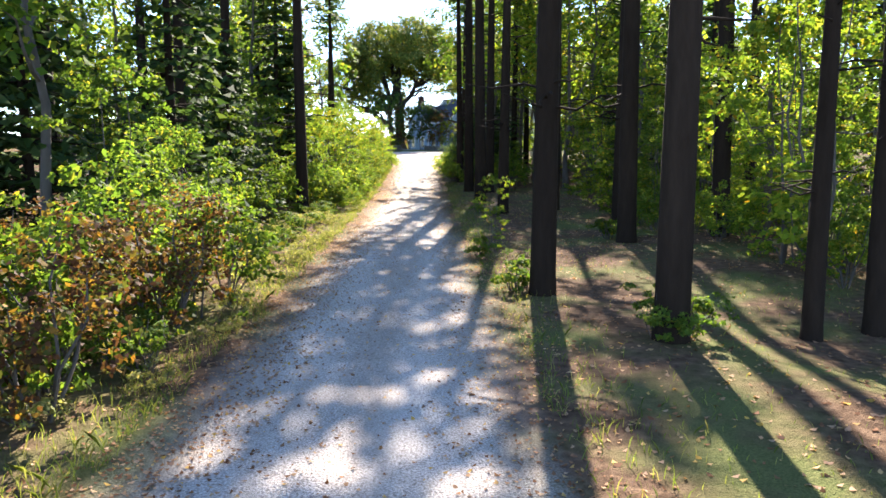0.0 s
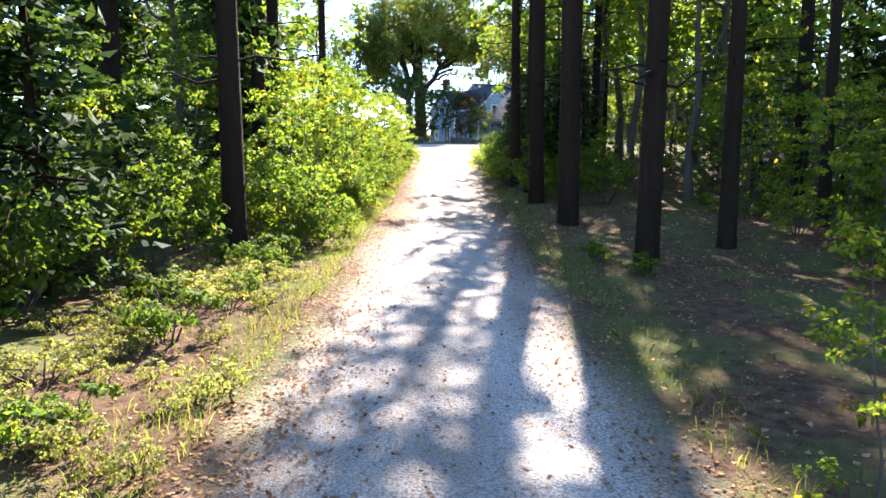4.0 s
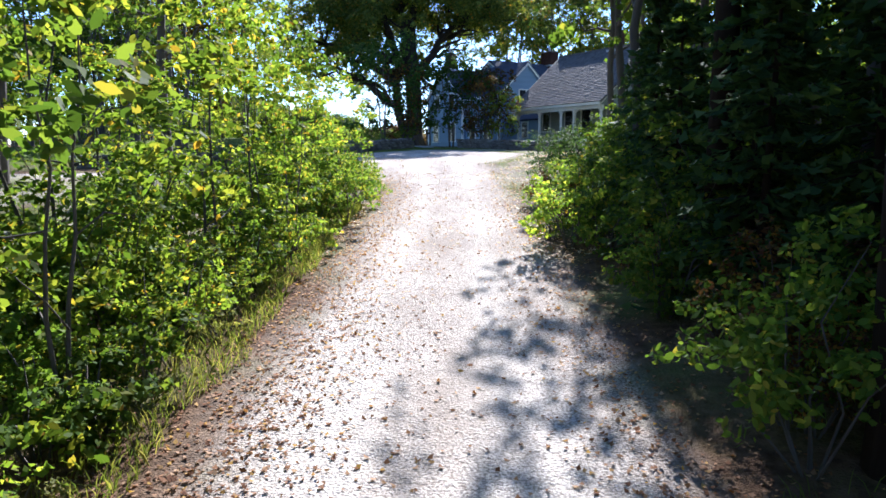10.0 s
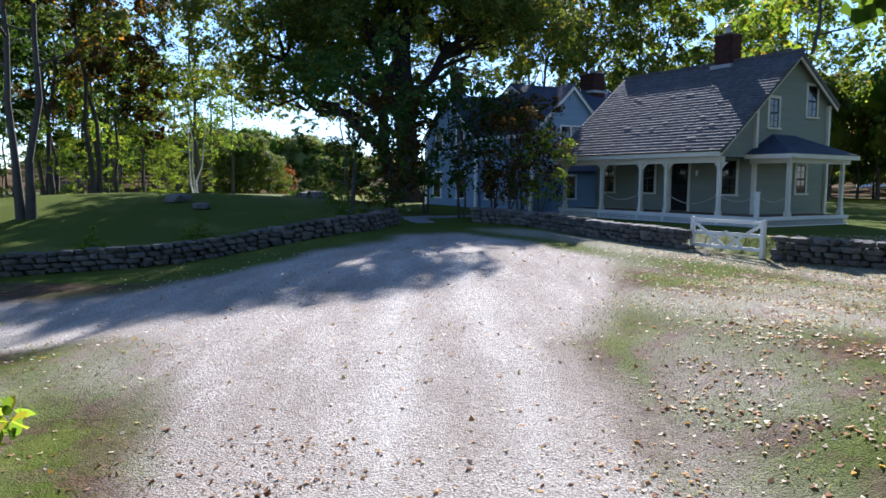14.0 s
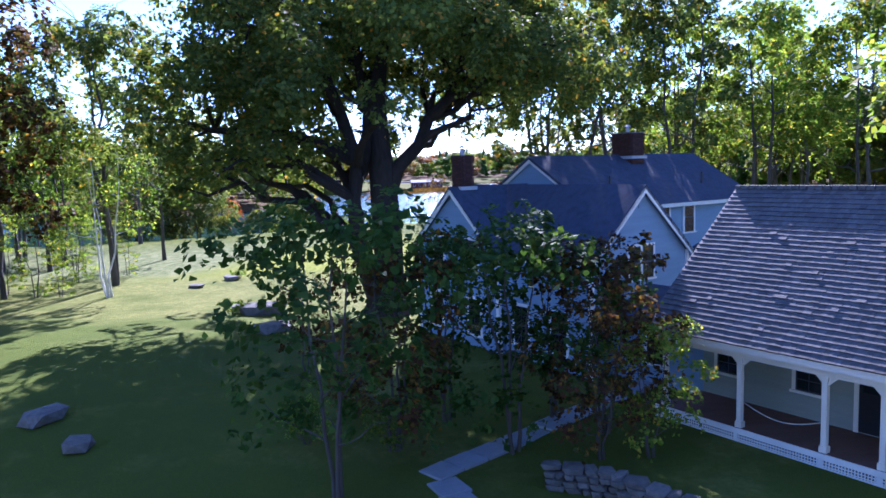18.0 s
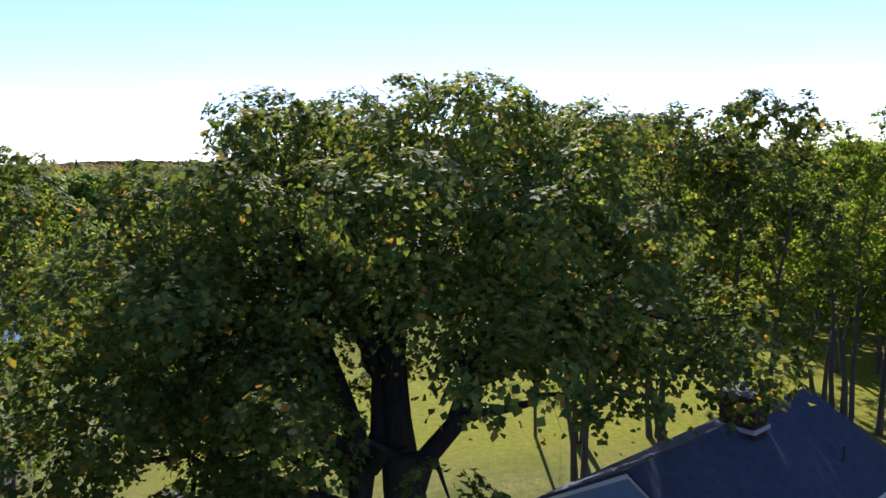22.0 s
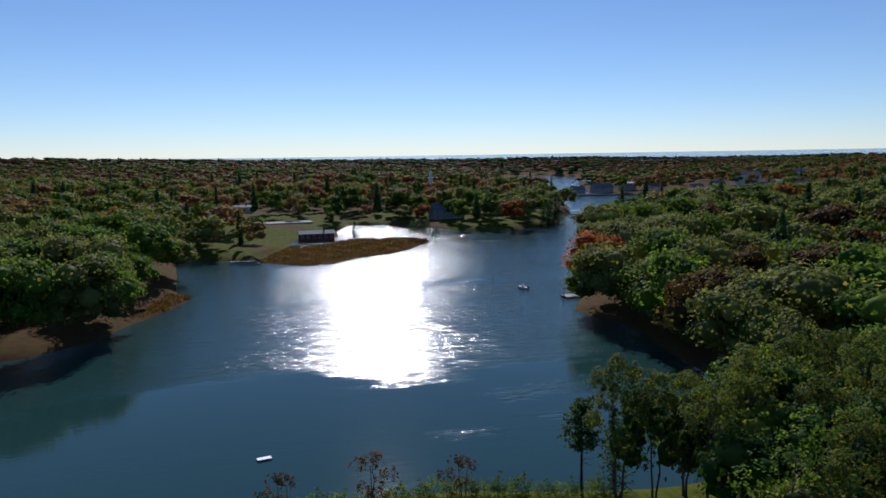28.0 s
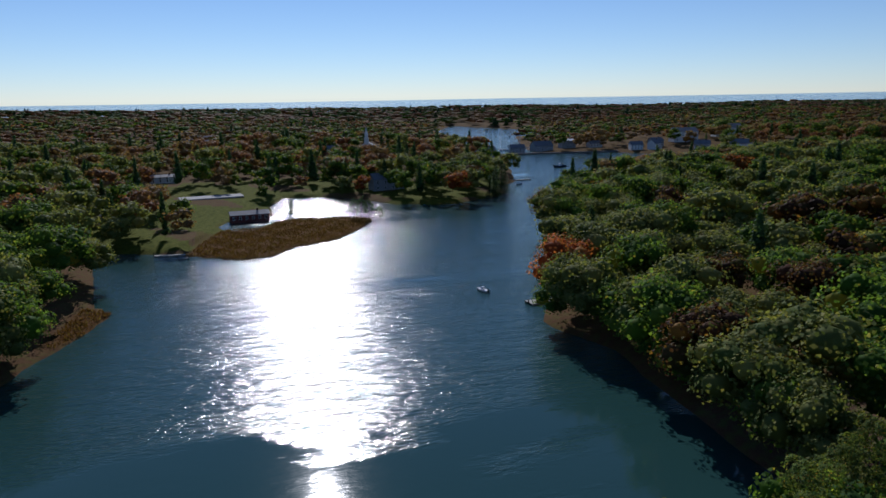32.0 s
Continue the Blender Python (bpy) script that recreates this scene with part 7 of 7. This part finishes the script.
gable_house(1.4, 497.5, 17.5, 7.5, 3.1, 1.3, 4, M_WALL_R, M_ROOF_G, "long dark red boathouse with a low grey roof at the marsh", 1.8, 1, 6, "boathouse")
for x, y, w, d, h, r, t, wl, rf, lab in [
        (-67, 491, 12, 8, 4.5, 2.2, 20, M_WALL_R, M_ROOF_G, "small dark house with a pale roof among shore trees"),
        (-97, 543, 11, 8, 4, 2.4, -25, M_WALL_W, M_ROOF_G, "white house half hidden by autumn trees"),
        (-46, 655, 17, 9, 4, 1.2, 5, M_WALL_W, M_ROOF_G, "long low white building with a pale roof"),
        (-27, 918, 22, 11, 6, 3, 10, M_WALL_W, M_ROOF_G, "white building far back among russet trees"),
        (77, 772, 14, 9, 6, 3, -15, M_WALL_W, M_ROOF_G, "white two-storey house behind orange trees"),
        (84, 572, 19, 10, 6.5, 3.2, 8, M_WALL_G, M_ROOF_G, "large grey house above a small waterside lawn"),
        (128, 590, 13, 9, 6, 3, -20, M_WALL_G, M_ROOF_G, "grey house among the trees of the point"),
        (150, 612, 12, 8, 5, 3, 30, M_WALL_W, M_ROOF_G, "white house among the trees of the point"),
        (190, 690, 15, 9, 6, 3, 12, M_WALL_G, M_ROOF_G, "grey harbour house with a gable roof"),
        (205, 735, 13, 9, 6, 3, -8, M_WALL_W, M_ROOF_G, "white harbour house with a gable roof"),
        (222, 772, 16, 10, 6, 3.4, 20, M_WALL_G, M_ROOF_G, "grey harbour building beside the boatyard"),
        (299, 822, 20, 12, 5, 4.5, 6, M_WALL_G, M_ROOF_G, "broad grey boat shed with a steep roof on the quay"),
        (332, 832, 15, 10, 7.5, 1.2, 0, M_WALL_G, M_HULL, "tall dark building with a flat white roof on the quay"),
        (271, 818, 14, 9, 5, 3, -6, M_WALL_G, M_ROOF_G, "grey boatyard shed on the quay"),
        (360, 826, 14, 8, 4, 2.6, 4, M_WALL_W, M_ROOF_G, "small white building on the quay"),
        (383, 784, 12, 8, 5, 3, -12, M_WALL_W, M_ROOF_G, "white waterfront house with a grey roof"),
        (399, 776, 12, 9, 6, 3.5, 25, M_WALL_W, M_ROOF_G, "white gabled waterfront house"),
        (413, 796, 13, 9, 6, 3, 0, M_WALL_G, M_ROOF_G, "grey house above the harbour road"),
        (452, 806, 26, 14, 10, 4, -8, M_WALL_W, M_ROOF_G, "large white hotel with many windows on the slope"),
        (525, 832, 28, 14, 10, 4, -14, M_WALL_W, M_ROOF_G, "large pale hotel with a grey roof on the slope"),
        (424, 736, 14, 10, 7, 3.5, -30, M_WALL_G, M_ROOF_G, "grey shingled house above the cove"),
        (441, 706, 16, 11, 8, 4, -38, M_WALL_W, M_ROOF_G, "tall white house with a grey roof above the cove"),
        (433, 668, 18, 11, 7, 4, -45, M_WALL_G, M_ROOF_G, "large grey waterfront house at the cove")]:
    gable_house(x, y, w, d, h, r, t, wl, rf, lab, max(gz(x, y), 2.0))


def church(x, y):
    z = gz(x, y)
    e = gable_house(x, y, 9, 14, 6, 3.6, 70, M_WALL_W, M_ROOF_G, "white church with a square belfry and steeple", z, 1, 3, "church")
    boxes("tower", [(-6.6, -3.0, -1.8, 1.8, -0.6, 13)], M_WALL_W, e)
    boxes("belfry", [(-6.0, -3.6, -1.2, 1.2, 13, 16.5)], M_WALL_W, e)
    boxes("belfry_rail", [(-6.8, -2.8, -2.0, 2.0, 12.9, 13.4)], M_WHITE, e)
    bm = bmesh.new()
    bmesh.ops.create_cone(bm, cap_ends=True, segments=8, radius1=1.6, radius2=0.08, depth=6, matrix=Matrix.Translation((-4.8, 0, 19.5)))
    part("spire", bm, M_WALL_W, e)


church(118, 800)


def hull(parent, L, B, H, material, name="hull"):
    bm = bmesh.new()
    rings = []
    for u in np.linspace(0, 1, 9):
        w = B / 2 * (0.82 if u == 0 else 1) * (1 - max(0, (u - 0.45) / 0.55) ** 2.2)
        sheer = H * (0.85 + 0.35 * u * u)
        rings.append([bm.verts.new((-L / 2 + L * u + 0.0, s * w * k, zz)) for s, k, zz in ((-1, 1, sheer), (-1, 0.92, H * 0.35), (-1, 0.4, -0.25), (1, 0.4, -0.25), (1, 0.92, H * 0.35), (1, 1, sheer))])
    for a, b in zip(rings, rings[1:]):
        for i in range(5):
            bm.faces.new((a[i], a[i + 1], b[i + 1], b[i]))
        q = [a[0].co, b[0].co, b[5].co, a[5].co]
        bm.faces.new([bm.verts.new(p - Vector((0, 0, H * 0.28))) for p in q])
    bm.faces.new(rings[0])
    bmesh.ops.recalc_face_normals(bm, faces=bm.faces[:])
    return part(name, bm, material, parent)


def motor_boat(x, y, turn, L, label, material=M_HULL, cabin=True):
    e = group_at("motor_boat", pose(x, y, WATER_Z, 0, 0, turn), label, "boat", "boats on the water")
    hull(e, L, L * 0.36, L * 0.13, material)
    if cabin:
        boxes("console", [(-L * 0.12, L * 0.06, -L * 0.07, L * 0.07, L * 0.05, L * 0.26)], M_HULL, e, bevel=0.03)
        boxes("windscreen", [(L * 0.06, L * 0.075, -L * 0.065, L * 0.065, L * 0.18, L * 0.3)], M_GLASS, e)
    boxes("outboard_motor", [(-L * 0.55, -L * 0.49, -L * 0.03, L * 0.03, -0.1, L * 0.2)], M_BLACK, e, bevel=0.02)
    return e


def sail_boat(x, y, turn, L, label):
    e = group_at("sail_boat", pose(x, y, WATER_Z, 0, 0, turn), label, "boat", "boats on the water")
    hull(e, L, L * 0.3, L * 0.11, M_HULL)
    boxes("cabin", [(-L * 0.2, L * 0.15, -L * 0.08, L * 0.08, L * 0.06, L * 0.15)], M_HULL, e, bevel=0.05)
    m = limbs_mesh("mast", [([(L * 0.08, 0, 0), (L * 0.08, 0, L * 1.25)], [0.11, 0.07], 6)], M_ALU)
    mesh_part("mast", m, e)
    mesh_part("boom", limbs_mesh("boom", [([(L * 0.08, 0, L * 0.22), (-L * 0.34, 0, L * 0.22)], [0.1, 0.09], 6)], M_HULL_D), e)
    return e


motor_boat(61.4, 343, 110, 5.2, "small open white motorboat moored in the river")
motor_boat(173, 580, 20, 5, "small white boat moored off the point", cabin=False)
motor_boat(248, 674, 5, 11, "low moored motorboat in the upper river", M_HULL_D)
motor_boat(80.5, 325.5, 60, 4.5, "small dark rowing boat beside the dock", M_HULL_D, False)
rb = random.Random(4)
for i in range(15):
    sail_boat(250 + rb.uniform(0, 110), 845 + rb.uniform(0, 120), rb.uniform(0, 360), rb.uniform(9, 13), "white sailing boat with a bare mast in the harbour")
for i in range(22):
    motor_boat(262 + rb.uniform(0, 150), 840 + rb.uniform(0, 420), rb.uniform(0, 360), rb.uniform(7, 11), "white harbour motorboat at its mooring")


def dock(x, y, L, W, turn, label, piles=True, lift=0.0, material=M_WOOD):
    e = group_at("dock", pose(x, y, WATER_Z + lift, 0, 0, turn), label, "dock", "docks on the river")
    n = max(3, int(L / 0.6))
    for i in range(n):
        boxes("plank", [(-L / 2 + L * i / n + 0.015, -L / 2 + L * (i + 1) / n - 0.015, -W / 2, W / 2, 0.42, 0.5)], material, e)
    boxes("float_beam", [(-L / 2, L / 2, -W / 2 + 0.05, -W / 2 + 0.25, -0.1, 0.42), (-L / 2, L / 2, W / 2 - 0.25, W / 2 - 0.05, -0.1, 0.42)], M_WOOD, e)
    if piles:
        for sx in (-1, 1):
            boxes("pile", [(sx * L / 2 - 0.12, sx * L / 2 + 0.12, -0.12, 0.12, -2, 1.5)], M_BARK, e)
    return e


dock(71.5, 326, 6, 4, 10, "pale wooden swimming float moored by the woods")
dock(76.5, 327.5, 6, 1.4, 12, "narrow wooden gangway joining float and shore", False)
dock(-55, 435, 5, 2.2, 40, "small pale wooden float at the shore")
dock(-30, 427.5, 11, 1.6, -8, "long narrow pale wooden dock below the lawn")
dock(-25, 420.5, 3.5, 1.6, 0, "little moored wooden float off the lawn")
dock(179, 601, 24, 1.8, 12, "wooden pier reaching out from the point")
dock(-14.4, 226, 2.0, 0.9, 15, "small low pale float on the open water", False, -0.25, M_HULL)
seawall = boxes("sea_wall", [(0, 122, -1.2, 1.2, -3.5, 1.4)], M_STONE, None)
seawall.matrix_world = pose(246, 803, WATER_Z, 0, 0, -6)
tagged(seawall, "long grey stone harbour wall along the quay", "sea wall", kind="structure")
for x, y, w, d, t in ((-3, 815, 9, 130, 0), (-16, 571, 34, 12, 8)):
    b = boxes("pavement", [(-w / 2, w / 2, -d / 2, d / 2, -0.6, 0.12)], M_PAVE, None)
    b.matrix_world = pose(x, y, gz(x, y) + 0.5, 0, 0, t)
    tagged(b, "pale sunlit paved road between autumn trees", "pavement", kind="structure")

# conifers of the point, the bush on the marsh, trees of the far lawn
for x, y, s in [(140, 536, 1.15), (145, 541, 1.25), (149, 545, 1.1), (137, 531, 1.0), (133, 528, 0.9)]:
    plant(HEMLOCK[1], "spruce_tree", x, y, "tall dark spruce at the tip of the point", "spruces of the point", s * 1.15)
for x, y, s in [(52, 482, 0.8), (56, 485, 0.75), (60, 480, 0.6), (49, 486, 0.7)]:
    plant(DARKT[0], "marsh_tree", x, y, "low bushy tree on the marsh islet", "small trees of the marsh", s * 0.62)
plant(HEMLOCK[0], "spruce_tree", 22, 515, "broad dark spruce beside the boathouse", "spruces of the point", 1.2)

# ---- the back lawn ----
pole = group_at("utility_pole", pose(2.9, 138.5, gz(2.9, 138.5)), "thin weathered wooden utility pole on the back lawn", "pole")
mesh_part("pole_shaft", limbs_mesh("pole_shaft", [([(0, 0, -0.4), (0, 0, 6.5)], [0.12, 0.09], 8)], M_BARK_GREY), pole)
boxes("pole_box", [(-0.15, 0.15, -0.3, -0.08, 5.2, 5.8)], M_ALU, pole)
mesh_part("guy_wire", limbs_mesh("guy_wire", [([(0, 0, 6.0), (1.9, 0.6, 0.1)], [0.012, 0.012], 4)], M_IRON), pole)
for x, y, sx, sy, sz, k in [(-13.6, 118.0, 2.6, 2.0, 0.8, 0), (-12.2, 112.6, 2.0, 1.5, 0.6, 1), (-15.0, 119.4, 1.3, 1.1, 0.45, 2), (-19.0, 133, 1.7, 1.1, 0.5, 3), (-20.5, 129.5, 1.2, 0.8, 0.35, 4), (77, 267, 3.2, 2.2, 1.8, 5), (-16.5, 101, 1.5, 1.0, 0.5, 6), (-14.8, 99.3, 1.1, 0.9, 0.4, 7)]:
    ob = new("boulder", STONES[k])
    ob.matrix_world = Matrix.Translation((x, y, max(gz(x, y), WATER_Z) + sz * 0.28)) @ Matrix.Rotation(k * 0.7, 4, 'Z') @ Matrix.Diagonal((sx, sy, sz, 1))
    tagged(ob, "grey lichened boulder lying in the grass", "rock", "boulders of the lawn")
for x, y, j, s in [(6.5, 146, 2, 1.0), (8.2, 147, 2, 1.1), (4.9, 146.5, 0, 1.1), (9.8, 148, 2, 0.9), (-15, 118, 3, 1.5), (-18.6, 133.6, 3, 1.3), (3.2, 147, 4, 0.7), (-6.2, 98.5, 4, 0.8), (-7.4, 101, 1, 1.0), (-8.5, 99.2, 4, 0.7), (-1.2, 122, 4, 0.9), (-2.5, 123.5, 4, 0.8)]:
    plant(SHRUB[j], "garden_shrub", x, y, SH_L[j], "garden shrubs", s, category="shrub")
walkway = new("path")
tagged(walkway, "smooth blue-grey slab path from the wall gap to the house", "path", kind="structure")
slabs = [(-4.5, 95.6, 24), (-4.75, 96.3, 24)] + [(-4.9 + 0.66 * i, 97.2 + 0.575 * i, -49) for i in range(12)]
for i, (x, y, t) in enumerate(slabs):
    sl = boxes("slab", [(-0.4, 0.4, -0.42, 0.42, -0.09, 0.03)], M_SLAB, walkway, bevel=0.012)
    sl.matrix_basis = pose(x, y, gz(x, y) + 0.02 + 0.008 * (i % 2), 0, 0, t + 1.5 * (i % 3))
